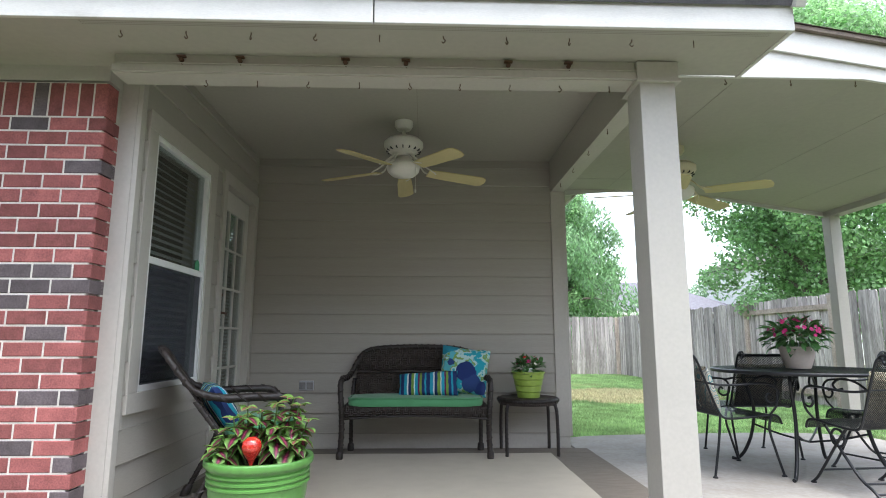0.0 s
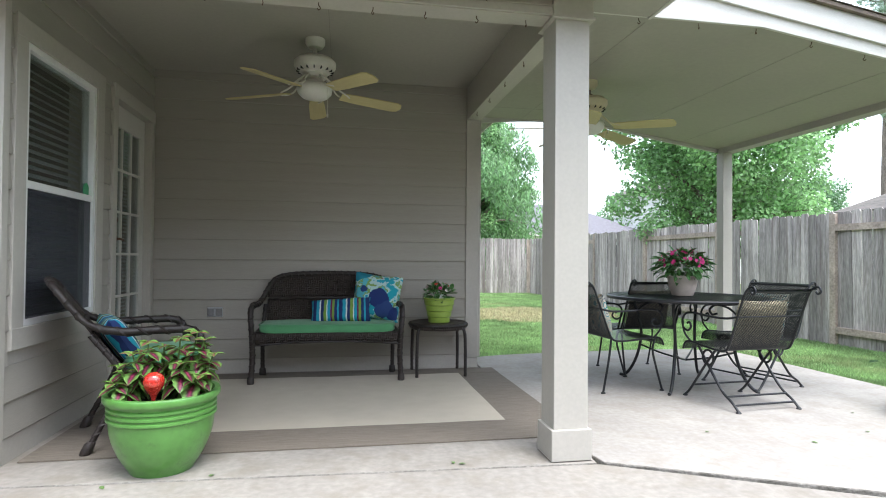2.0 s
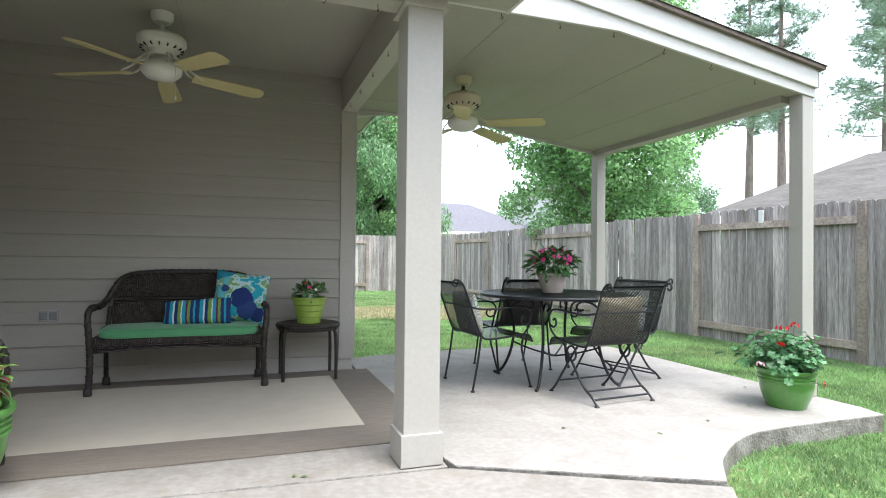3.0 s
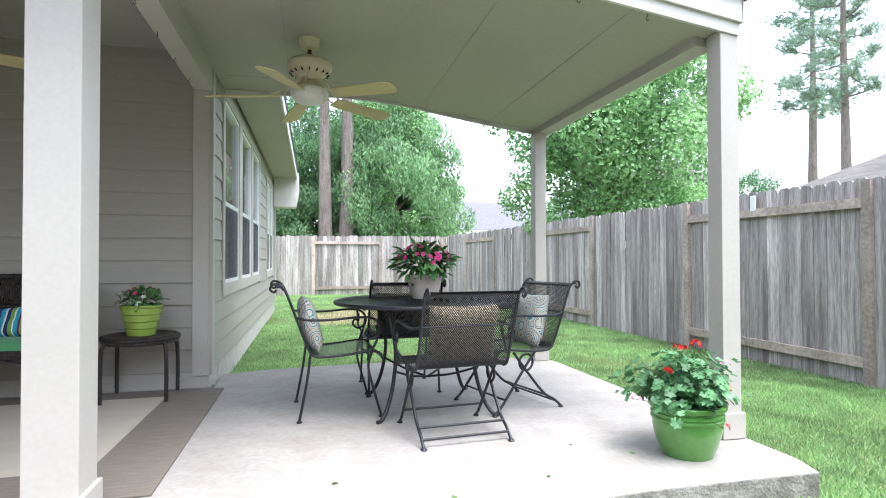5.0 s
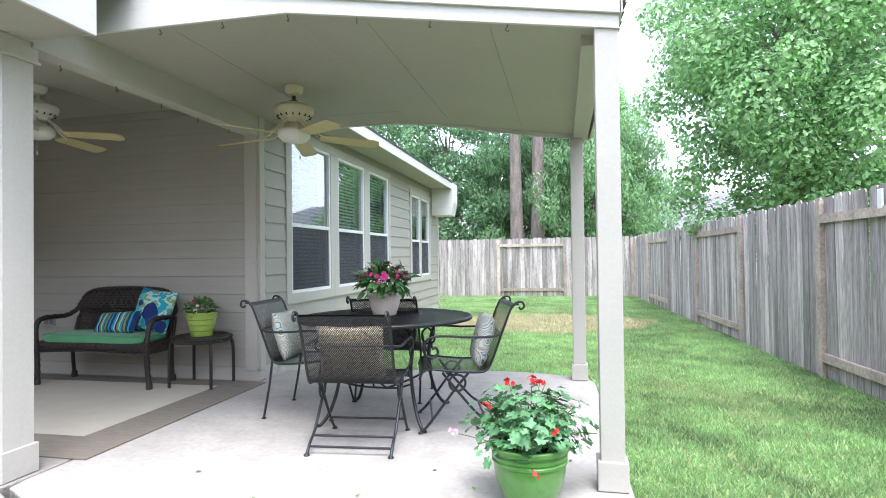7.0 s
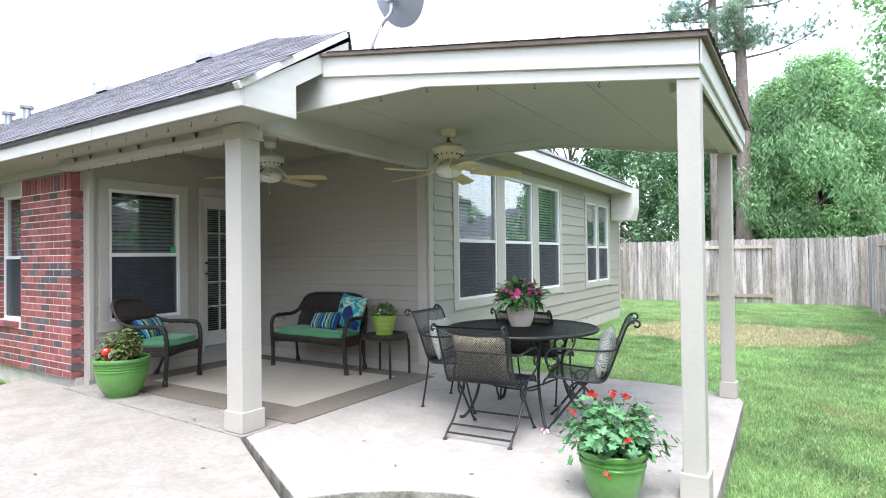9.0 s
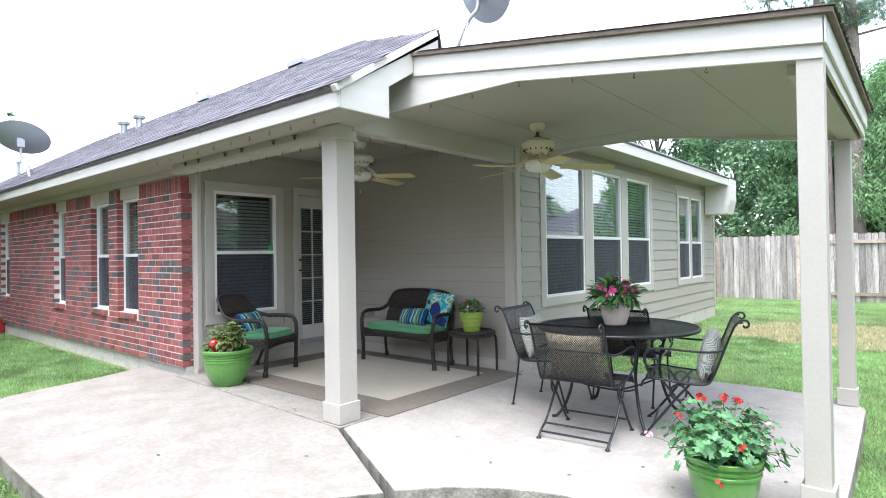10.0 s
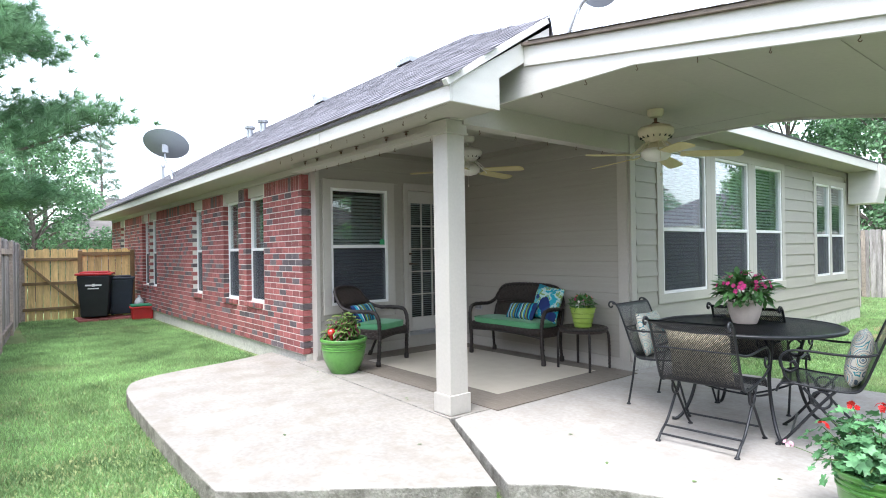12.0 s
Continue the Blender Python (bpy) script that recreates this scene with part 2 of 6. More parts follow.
def part(name, bm, material, parent=None, label="", bevel=0.0, smooth=False, m=None):
    """Links a bmesh as one mesh object under a thing or a part."""
    ob = new(name, mesh_of(name, bm, material, smooth))
    ob.parent = parent
    if m is not None:
        ob.matrix_basis = m
    if label:
        tagged(ob, label)
    if bevel:
        bv = ob.modifiers.new("bevel", "BEVEL")
        bv.width, bv.segments, bv.limit_method, bv.angle_limit = bevel, 2, "ANGLE", radians(40)
    return ob


def piece(name, me, parent, m=None):
    """One more object on a shared mesh."""
    ob = new(name, me)
    ob.parent = parent
    if m is not None:
        ob.matrix_basis = m
    return ob


def thing(name, label, category, group="", m=None, kind=""):
    ob = new(name)
    ob.empty_display_size = 0.05
    if m is not None:
        ob.matrix_basis = m
    return tagged(ob, label, category, group, kind)


def setting(name, bm, material, label, category, bevel=0.0, smooth=False):
    ob = part(name, bm, material, None, label, bevel, smooth)
    return tagged(ob, label, category, "", "structure")

# ---- plan ----
XL, YB = -2.95, 2.58          # porch: side wall face and back wall face
XB, YF = -3.04, 0.17           # brick: corner and front face
YE = 10.72                    # far end of the house's long side
GZ = -0.13                    # lawn level under the slab's top
Z_BEAM, Z_CEIL, Z_EAVE = 2.39, 2.70, 2.425
LAP = 0.178


def wall_with_openings(name, length, height, thick, openings, m, label):
    """A thick wall in its own frame: x along, z up, outside towards -y; openings are (x0, z0, x1, z1)."""
    xs = sorted({0, length, *(v for o in openings for v in (o[0], o[2]))})
    bm = bmesh.new()
    for a, b in zip(xs, xs[1:]):
        mid = (a + b) / 2
        cuts = sorted((o[1], o[3]) for o in openings if o[0] < mid < o[2])
        z = 0.0
        for lo, hi in cuts:
            if lo > z:
                box(bm, a, 0, z, b, thick, lo)
            z = hi
        if z < height:
            box(bm, a, 0, z, b, thick, height)
    bmesh.ops.remove_doubles(bm, verts=bm.verts[:], dist=1e-5)
    ob = setting(name, bm, M_TRIM, label, "wall")
    ob.matrix_basis = m
    return ob


# one lap-siding board, 1 m long, scaled along its length
bm = bmesh.new()
prof = [(0.0, 0.0), (-0.020, -0.002), (-0.022, 0.003), (-0.006, LAP - 0.001), (0.0, LAP - 0.001)]
a_, b_ = [bm.verts.new((0, y, z)) for y, z in prof], [bm.verts.new((1, y, z)) for y, z in prof]
bm.faces.new(a_)
bm.faces.new(b_[::-1])
for i in range(5):
    bm.faces.new((a_[i], a_[(i + 1) % 5], b_[(i + 1) % 5], b_[i]))
LAP_MESH = mesh_of("lap_board", bm, M_SIDING)


def lap_siding(wall, x0, x1, z0, z1, keepouts, joints=()):
    """Boards course by course on a wall, broken at keepouts (x0, z0, x1, z1) and at butt joints."""
    z, row = z0, 0
    while z < z1 - 0.02:
        spans = [(x0, x1)]
        h = min(LAP, z1 - z)
        for k in keepouts:
            if k[1] < z + h * 0.6 and k[3] > z + h * 0.4:
                spans = [s for a, b in spans for s in ((a, min(b, k[0])), (max(a, k[2]), b)) if s[1] - s[0] > 0.01]
        for a, b in spans:
            cuts = [a] + [j for j in joints[row % len(joints):][:1] if a + 0.3 < j < b - 0.3] + [b] if joints else [a, b]
            for c, d in zip(cuts, cuts[1:]):
                piece("siding_board", LAP_MESH, wall, Matrix.Translation((c + 0.001, 0, z)) @ Matrix.Diagonal((d - c - 0.002, 1, h / LAP, 1)))
        z += LAP
        row += 1


def window(name, w, h, m, label, trims=(0.1, 0.1, 0.1, 0.1), rail=0.5, screen=True, depth=0.10, blind_open=0.3):
    """A single-hung window: x along, z up, outside towards -y. trims: left, right, head, sill board widths."""
    win = thing(name, label, "window", "", m, "structure")
    tl, tr, th, ts = trims
    for nm, c in (("trim_jamb", (-tl, -0.03, 0, 0, 0.0, h)), ("trim_jamb", (w, -0.03, 0, w + tr, 0.0, h)),
                  ("trim_head", (-tl, -0.032, h, w + tr, 0.0, h + th)), ("trim_sill", (-tl, -0.032, -ts, w + tr, 0.0, 0))):
        if c[3] - c[0] > 0.005 and c[5] - c[2] > 0.005:
            part(nm, boxes(c), M_TRIM, win, bevel=0.003)
    f = 0.035
    part("window_frame", boxes((0, -0.02, 0, f, 0.06, h), (w - f, -0.02, 0, w, 0.06, h), (f, -0.02, h - f, w - f, 0.06, h), (f, -0.02, 0, w - f, 0.06, f)),
         M_WHITE, win, "white vinyl frame", bevel=0.003)
    zr = h * rail
    part("meeting_rail", boxes((f, -0.015, zr - 0.02, w - f, 0.05, zr + 0.022)), M_WHITE, win, bevel=0.003)
    for nm, z0, z1, y in (("upper_pane", zr + 0.022, h - f, 0.012), ("lower_pane", f, zr - 0.02, 0.03)):
        g = part(nm, boxes((f, y, z0, w - f, y + 0.004, z1)), M_GLASS, win)
        g.visible_shadow = False
    if screen:
        part("insect_screen", boxes((f, -0.006, f, w - f, -0.004, zr - 0.02)), M_MESHSCREEN, win, "dark insect screen")
    bl = bmesh.new()
    n = int((h - 0.1) / 0.045)
    for i in range(n):
        z = 0.06 + i * 0.045
        box(bl, f + 0.01, -0.022, -0.0012, w - f - 0.01, 0.022, 0.0012, Matrix.Translation((0, 0.075, z)) @ Matrix.Rotation(radians(42 if blind_open else 60), 4, "X"))
    for x in (w * 0.2, w * 0.8):
        box(bl, x - 0.001, 0.053, 0.05, x + 0.001, 0.054, h - 0.04)
    part("blind", bl, M_BLIND, win, "horizontal slat blind")
    # near-black box behind the panes paints the dark of an unlit room
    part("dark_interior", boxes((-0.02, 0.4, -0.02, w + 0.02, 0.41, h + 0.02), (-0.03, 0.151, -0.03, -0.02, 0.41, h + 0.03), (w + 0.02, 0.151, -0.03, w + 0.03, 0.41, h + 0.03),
                                (-0.02, 0.151, -0.03, w + 0.02, 0.41, -0.02), (-0.02, 0.151, h + 0.02, w + 0.02, 0.41, h + 0.03)), M_PAINTED_DARK, win)
    return win


def mesh_screen_mat():
    m = bpy.data.materials.new("insect_screen_mesh")
    m.use_nodes = True
    n, l = m.node_tree.nodes, m.node_tree.links
    d = n["Principled BSDF"]
    d.inputs["Base Color"].default_value, d.inputs["Roughness"].default_value = (0.05, 0.055, 0.07, 1), 0.7
    t, mx = n.new("ShaderNodeBsdfTransparent"), n.new("ShaderNodeMixShader")
    mx.inputs[0].default_value = 0.44
    l.new(t.outputs[0], mx.inputs[1])
    l.new(d.outputs[0], mx.inputs[2])
    l.new(mx.outputs[0], n["Material Output"].inputs["Surface"])
    return m


M_MESHSCREEN = mesh_screen_mat()

# ---- ground and slabs ----
bm = bmesh.new()
g0 = [bm.verts.new((x, y, GZ)) for x, y in ((-300, -300), (300, -300), (300, 300), (-300, 300))]
bm.faces.new(g0)
setting("ground", bm, M_GROUND, "flat lawn soil with thin thatch reaching the horizon", "ground")

right_edge = curve_points([(0.04, 3.10, 0), (0.5, 3.24, 0), (1.5, 3.34, 0), (2.4, 3.38, 0), (2.95, 3.25, 0), (3.17, 3.05, 0), (3.20, 2.6, 0), (3.235, 1.2, 0), (3.25, 0.15, 0)], 4) + \
    curve_points([(3.20, -0.03, 0), (2.7, -0.03, 0), (2.25, -0.04, 0), (1.88, -0.10, 0), (1.48, -0.33, 0), (1.22, -0.60, 0)], 5)
right_line = [(p.x, p.y) for p in right_edge] + [(0.06, -0.012), (0.04, 0.1)]
left_edge = curve_points([(1.19, -0.66, 0), (0.95, -0.97, 0), (0.62, -1.38, 0), (0.32, -1.78, 0)], 4) + \
    curve_points([(0.18, -1.91, 0), (-0.8, -1.91, 0), (-2.4, -1.86, 0), (-3.05, -1.77, 0), (-3.36, -1.58, 0), (-3.55, -1.15, 0), (-3.72, -0.5, 0), (-3.98, 0.155, 0)], 5)
left_line = [(p.x, p.y) for p in left_edge] + [(-3.06, 0.155), (-3.05, 0.09), (0.02, -0.04)]


def slab(name, outline, label, top_mat):
    bm = bmesh.new()
    prism(bm, outline, -0.25, 0.0)
    for f in bm.faces:
        f.material_index = 0 if min(v.co.z for v in f.verts) > -0.01 else 1
    return setting(name, bm, [top_mat, M_CONC_EDGE], label, "patio", bevel=0.008)


slab("patio_dining", right_line, "pale concrete patio slab with a curved edge", M_CONC)
slab("patio_front", left_line, "tan mottled concrete patio slab with rounded corner", M_CONC_TAN)
slab("patio_porch", [(-3.05, 0.105), (0.02, -0.022), (0.025, 0.12), (0.025, 2.7), (-3.05, 2.7)], "pale concrete porch slab under the roof", M_CONC_TAN)

# ---- house walls ----
WIN_L = (0.512 - YF, 0.67, 1.373 - YF, 2.172)
DOOR = (1.72 - YF, 0.17, 2.47 - YF, 2.20)
# porch side wall: its own x runs along world y
M_SIDE = Matrix.Translation((XL, YF, 0)) @ Matrix.Rotation(radians(90), 4, "Z")
wall_left = wall_with_openings("wall_left", YB - YF + 0.15, 2.72, 0.15, [WIN_L, DOOR], M_SIDE, "beige lap-sided porch side wall")
for v in wall_left.data.vertices:
    v.co.x = max(v.co.x, 0.129)
lap_siding(wall_left, 0.185, YB - YF, 0.13, 2.7, [(0.232, 0.56, 1.313, 2.283), (DOOR[0] - 0.085, 0.1, DOOR[2] + 0.11, DOOR[3] + 0.10)])
tagged(part("corner_trim", boxes((0.13, -0.028, 0.05, 0.185, 0, 2.7)), M_TRIM, wall_left, bevel=0.003), "beige corner board")
part("foundation", boxes((0.13, -0.012, 0, YB - YF, 0, 0.13)), M_TRIM, wall_left)
w_left = window("window_1", 0.861, 1.502, M_SIDE @ Matrix.Translation((WIN_L[0], 0, WIN_L[1])), "white single-hung window with closed blinds beside the porch door", (0.11, 0.11, 0.11, 0.11))

M_BACK = Matrix.Translation((XL - 0.1, YB, 0))
wall_back = wall_with_openings("wall_back", -XL + 0.1, 2.72, 0.15, [], M_BACK, "beige lap-sided porch back wall")
lap_siding(wall_back, 0.1, -XL, 0.13, 2.7, [])
part("corner_trim", boxes((-XL - 0.02, -0.03, 0.1, -XL + 0.103, 0, 2.39)), M_TRIM, wall_back, bevel=0.003)
part("foundation", boxes((0.1, -0.008, 0, -XL + 0.1, 0, 0.13)), M_TRIM, wall_back)

# long side towards the lawn: its own x runs along world y, outside towards +x
M_LONG = Matrix.Translation((0, YB, 0)) @ Matrix.Rotation(radians(90), 4, "Z")
WINS_R = [(3.25, 4.32), (4.57, 5.58), (5.81, 6.78), (8.30, 8.97), (9.06, 9.77)]
SILL_R, HEAD_R = 0.80, (2.52, 2.52, 2.52, 2.42, 2.42)
wall_right = wall_with_openings("wall_right", YE - YB, 2.78, 0.15, [(a - YB, SILL_R, b - YB, h) for (a, b), h in zip(WINS_R, HEAD_R)], M_LONG, "beige lap-sided long house wall")
lap_siding(wall_right, 0.12, YE - YB - 0.1, 0.13, 2.72, [(3.13 - YB, 0.69, 6.90 - YB, 2.62), (8.18 - YB, 0.69, 9.89 - YB, 2.52)], (3.1, 6.2, 1.9, 5.2))
part("corner_trim", boxes((0.0, -0.03, 0.1, 0.1, 0, 2.72)), M_TRIM, wall_right, bevel=0.003)
part("corner_trim", boxes((YE - YB - 0.1, -0.03, 0.1, YE - YB, 0, 2.72)), M_TRIM, wall_right, bevel=0.003)
part("foundation", boxes((0.0, -0.008, -0.2, YE - YB, 0, 0.13)), M_FOUND, wall_right)
for i, (a, b) in enumerate(WINS_R):
    prev_gap = 0.12 if i in (0, 3) else (a - WINS_R[i - 1][1]) / 2
    next_gap = 0.12 if i in (2, 4) else (WINS_R[i + 1][0] - b) / 2
    window("window_%d" % (i + 2), b - a, HEAD_R[i] - SILL_R, M_LONG @ Matrix.Translation((a - YB, 0, SILL_R)),
           "tall white single-hung window with blinds and dark screen", (prev_gap, next_gap, 0.10, 0.11), 0.44)
# far end, north side and roofless back, closed with plain walls
setting("wall_far", boxes((-16, YE - 0.15, -0.2, -0.151, YE, 2.78)), M_SIDING, "plain beige far house wall", "wall")
setting("wall_west", boxes((-16.0, YF + 0.3, -0.2, -15.85, YE - 0.15, 2.7)), M_SIDING, "plain beige house end wall", "wall")

# ---- brick front ----
M_FRONT = Matrix.Translation((-16.0, YF + 0.10, 0))
WINS_B = [(-14.6, -14.1), (-11.92, -11.27), (-11.15, -10.50), (-7.70, -7.12), (-5.95, -5.28), (-4.95, -4.27)]
wall_front = wall_with_openings("wall_front", 16.0 + XB, 2.45, 0.15, [(a + 16, 0.64, b + 16, 2.18) for a, b in WINS_B], M_FRONT, "red brick house front with dark bricks mixed in")
# mortar bed in front of the wall, behind the bricks' faces
bm = bmesh.new()
xs = sorted({-16.0, XB - 0.012, *(v for w in WINS_B for v in w)})
for a, b in zip(xs, xs[1:]):
    if any(w[0] < (a + b) / 2 < w[1] for w in WINS_B):
        box(bm, a, YF + 0.0045, 0.08, b, YF + 0.1, 0.64)
    else:
        box(bm, a + 0.007, YF + 0.0045, 0.08, b - 0.007, YF + (0.125 if b > -4 else 0.1), 2.33)
mortar = part("mortar", bm, M_MORTAR, wall_front)
mortar.matrix_basis = M_FRONT.inverted()
part("foundation", boxes((0, -0.06, -0.2, 16.0 + XB, 0, 0.08)), M_FOUND, wall_front, "pale concrete footing")
part("frieze", boxes((0, -0.10, 2.34, 16.0 + XB, 0, 2.45)), M_TRIM, wall_front, "beige frieze board")
for i, (a, b) in enumerate(WINS_B):
    w = window("window_%d" % (i + 7), b - a, 1.54, M_FRONT @ Matrix.Translation((a + 16, 0.0, 0.64)), "white single-hung window set in the brick front", (0, 0, 0, 0), 0.5)
    part("head_panel", boxes((0, -0.06, 1.54, b - a, 0.0, 1.71)), M_TRIM, w)

# ---- porch ceiling, beams and posts ----
setting("ceiling_porch", boxes((XL - 0.1, 0.16, Z_CEIL, 0.0, YB, Z_CEIL + 0.02)), M_CEIL, "smooth beige painted porch ceiling", "ceiling")
setting("beam_front", boxes((XL, 0.03, 2.32, -0.22, 0.17, 2.72), (-0.219, 0.03, Z_BEAM + 0.03, 0.02, 0.17, 2.72)), M_TRIM, "beige boxed front beam", "beam", bevel=0.003)
setting("beam_side", boxes((-0.115, 0.171, Z_BEAM, 0.02, YB - 0.002, 2.80)), M_TRIM, "beige boxed side beam", "beam", bevel=0.003)
setting("beam_ledge", boxes((XL, 0.012, 2.325, -0.222, 0.029, 2.362)), M_TRIM, "thin beige ledge along the front beam", "trim")


def post(x0, y0, x1, y1, h, base, label, cap=True):
    """A boxed square post with a base board and a cap; the corners are those of its base."""
    p = thing("porch_post", label, "post", "porch posts", Matrix.Translation(((x0 + x1) / 2, (y0 + y1) / 2, 0)))
    hx, hy, t = (x1 - x0) / 2, (y1 - y0) / 2, 0.016
    part("shaft", boxes((-hx + t, -hy + t, 0, hx - t, hy - t, h)), M_TRIM, p, bevel=0.004)
    part("base_trim", boxes((-hx, -hy, 0.004, hx, hy, base)), M_TRIM, p, bevel=0.004)
    if cap:
        part("cap_trim", boxes((-hx, -hy, h - 0.10, hx, hy, h - 0.001)), M_TRIM, p, bevel=0.003)
        part("cap_ledge", boxes((-hx - 0.008, -hy - 0.008, h - 0.115, hx + 0.008, hy + 0.008, h - 0.10)), M_TRIM, p)
    return p


post(-0.22, 0.0, 0.0, 0.22, Z_EAVE - 0.005, 0.165, "beige boxed wooden porch post on the slab corner")

# ---- main roof ----
EY, EX = -0.32, 0.43           # front eave and rake
SL = 0.645
ridge_z, ridge_y, hip_x = 4.69, 3.0, -3.1
setting("soffit_front", boxes((-16.3, EY + 0.02, Z_EAVE, EX - 0.02, 0.03, Z_EAVE + 0.012), (0.021, 0.03, Z_EAVE, EX - 0.02, 0.16, Z_EAVE + 0.012), (-16.3, 0.031, Z_EAVE, XL - 0.001, 0.26, Z_EAVE + 0.012)), M_CEIL, "beige soffit with a perforated strip", "soffit")
fas = bmesh.new()
for a, b in ((-16.3, -9.0), (-9.0, -5.2), (-5.2, -1.58), (-1.577, EX)):
    box(fas, a, EY, Z_EAVE - 0.006, b - 0.003, EY + 0.02, Z_EAVE + 0.145)
setting("fascia_front", fas, M_FASCIA, "pale painted fascia board with weather streaks", "fascia", bevel=0.003)
setting("drip_edge", boxes((-16.3, EY - 0.018, Z_EAVE + 0.141, EX, EY + 0.02, Z_EAVE + 0.160)), M_FASCIA, "pale metal drip edge under the shingles", "trim")


def zf(y):
    return 2.575 + SL * (y - EY)


# gable return board: straight bottom, sloping top
bm = bmesh.new()
side = [(EY + 0.02, Z_EAVE - 0.006), (0.18, Z_EAVE - 0.006), (0.18, 2.67), (0.78, 3.04), (0.78, 3.20), (EY + 0.02, zf(EY) - 0.02)]
a_, b_ = [bm.verts.new((EX, y, z)) for y, z in side], [bm.verts.new((EX - 0.022, y, z)) for y, z in side]
bm.faces.new(a_)
bm.faces.new(b_[::-1])
for i in range(6):
    bm.faces.new((a_[i], a_[(i + 1) % 6], b_[(i + 1) % 6], b_[i]))
setting("rake_board", bm, M_FASCIA, "pale painted gable return board", "fascia", bevel=0.003)
bm = bmesh.new()
box(bm, 0, -0.02, 0, 0.05, 1.29, 0.05, Matrix.Translation((EX - 0.02, EY - 0.02, 2.528)) @ Matrix.Rotation(math.atan(0.6375), 4, "X"))
setting("rake_trim", bm, M_FASCIA, "pale rake trim under the shingles", "trim", bevel=0.003)

# roof decks
bm = bmesh.new()
v = [bm.verts.new(c) for c in ((-16.4, EY - 0.03, 2.565), (EX + 0.012, EY - 0.03, 2.565), (EX + 0.012, 0.78, 3.285), (hip_x, ridge_y, ridge_z), (-14.0, ridge_y, ridge_z),
                               (0.52, 0.78, 2.86), (0.52, YE, 2.86), (hip_x, YE, ridge_z), (-14.0, YE, ridge_z), (-16.4, YE, 2.6))]
for f in ((0, 1, 2, 3, 4), (2, 5, 6, 7, 3), (3, 7, 8, 4), (0, 4, 8, 9)):
    bm.faces.new([v[i] for i in f])
roof = setting("roof_main", bm, M_SHINGLE, "dark grey asphalt shingle hip roof", "roof")
sol = roof.modifiers.new("thick", "SOLIDIFY")
sol.thickness, sol.offset = 0.03, -1

# eave along the long side, with the boxed return at the far end
setting("soffit_side", boxes((0.031, 3.26, 2.72, 0.48, 10.0, 2.735)), M_CEIL, "beige soffit of the long side", "soffit")
setting("fascia_side", boxes((0.48, 3.26, 2.70, 0.502, 10.0, 2.84)), M_FASCIA, "pale painted side fascia", "fascia", bevel=0.003)
bm = bmesh.new()
prism_y(bm, [(0.031, 2.12), (0.47, 2.12), (0.53, 2.40), (0.53, 2.84), (0.031, 2.84)], 10.005, 10.5)
setting("eave_return", bm, M_FASCIA, "beige boxed eave return at the far corner", "trim", bevel=0.004)

# ---- dining cover ----
M_BLADE_SEAM = mat("ceiling_seam", (0.29, 0.275, 0.24), 0.7, bump=0)
CY0, CY1, CX1 = 0.48, 3.21, 3.21
KX, KZ, LZ = 1.40, 2.585, 2.345     # kink of the ceiling, its height, and height at the outer beam
bm = bmesh.new()
top = lambda x: 3.0 - 0.160 * (x - 0.43)
prism_y(bm, [(0.021, KZ), (KX, KZ), (3.10, LZ), (3.10, LZ + 0.02), (KX, KZ + 0.02), (0.021, KZ + 0.02)], CY0 + 0.022, CY1 - 0.022)
setting("ceiling_dining", bm, M_CEIL, "smooth beige painted cover ceiling, level then sloping", "ceiling")
# fascia boards front and rear, cut to the ceiling's line
arch = [(p.x, p.z) for p in curve_points([(0.021, 0, 2.50), (0.4, 0, 2.545), (0.85, 0, 2.57), (1.35, 0, 2.56), (1.75, 0, 2.515), (2.1, 0, 2.455), (2.6, 0, 2.375), (CX1, 0, 2.29)], 4)]
for nm, y0, y1, low in (("fascia_cover_front", CY0, CY0 + 0.022, [(0.021, KZ - 0.008), (KX, KZ - 0.008), (CX1, LZ - 0.03)]), ("fascia_cover_rear", CY1 - 0.022, CY1, arch)):
    bm = bmesh.new()
    prism_y(bm, low + [(CX1, top(CX1) - 0.03), (0.021, top(0.5) - 0.03)], y0, y1)
    setting(nm, bm, M_FASCIA, "pale painted fascia of the dining cover", "fascia", bevel=0.003)
bm = bmesh.new()
prism_y(bm, [(EX + 0.001, 2.815), (CX1 + 0.012, 2.385), (CX1 + 0.012, top(CX1) - 0.028), (EX + 0.001, top(0.43) - 0.028)], CY0 - 0.020, CY0 - 0.001)
setting("fascia_cover_upper", bm, M_FASCIA, "pale painted upper fascia board with grain", "fascia", bevel=0.003)
setting("fascia_cover_side", boxes((CX1 - 0.02, CY0 + 0.023, LZ - 0.03, CX1, CY1 - 0.023, 2.52)), M_FASCIA, "pale painted outer fascia", "fascia", bevel=0.003)
setting("fascia_cover_side_upper", boxes((CX1 + 0.001, CY0 - 0.02, 2.385, CX1 + 0.018, CY1, 2.525)), M_FASCIA, "pale painted outer upper fascia", "fascia", bevel=0.003)
setting("beam_dining", boxes((3.03, CY0 + 0.15, LZ - 0.05, 3.165, CY1 - 0.03, LZ + 0.06)), M_TRIM, "beige outer beam of the dining cover", "beam", bevel=0.003)
bm = bmesh.new()
prism_y(bm, [(0.40, top(0.4) - 0.026), (CX1 + 0.05, top(CX1 + 0.05) - 0.026), (CX1 + 0.05, top(CX1 + 0.05)), (0.40, top(0.4))], CY0 - 0.05, CY1 + 0.04)
setting("roof_cover", bm, M_SHINGLE_B, "brown-grey shingle roof of the dining cover", "roof")
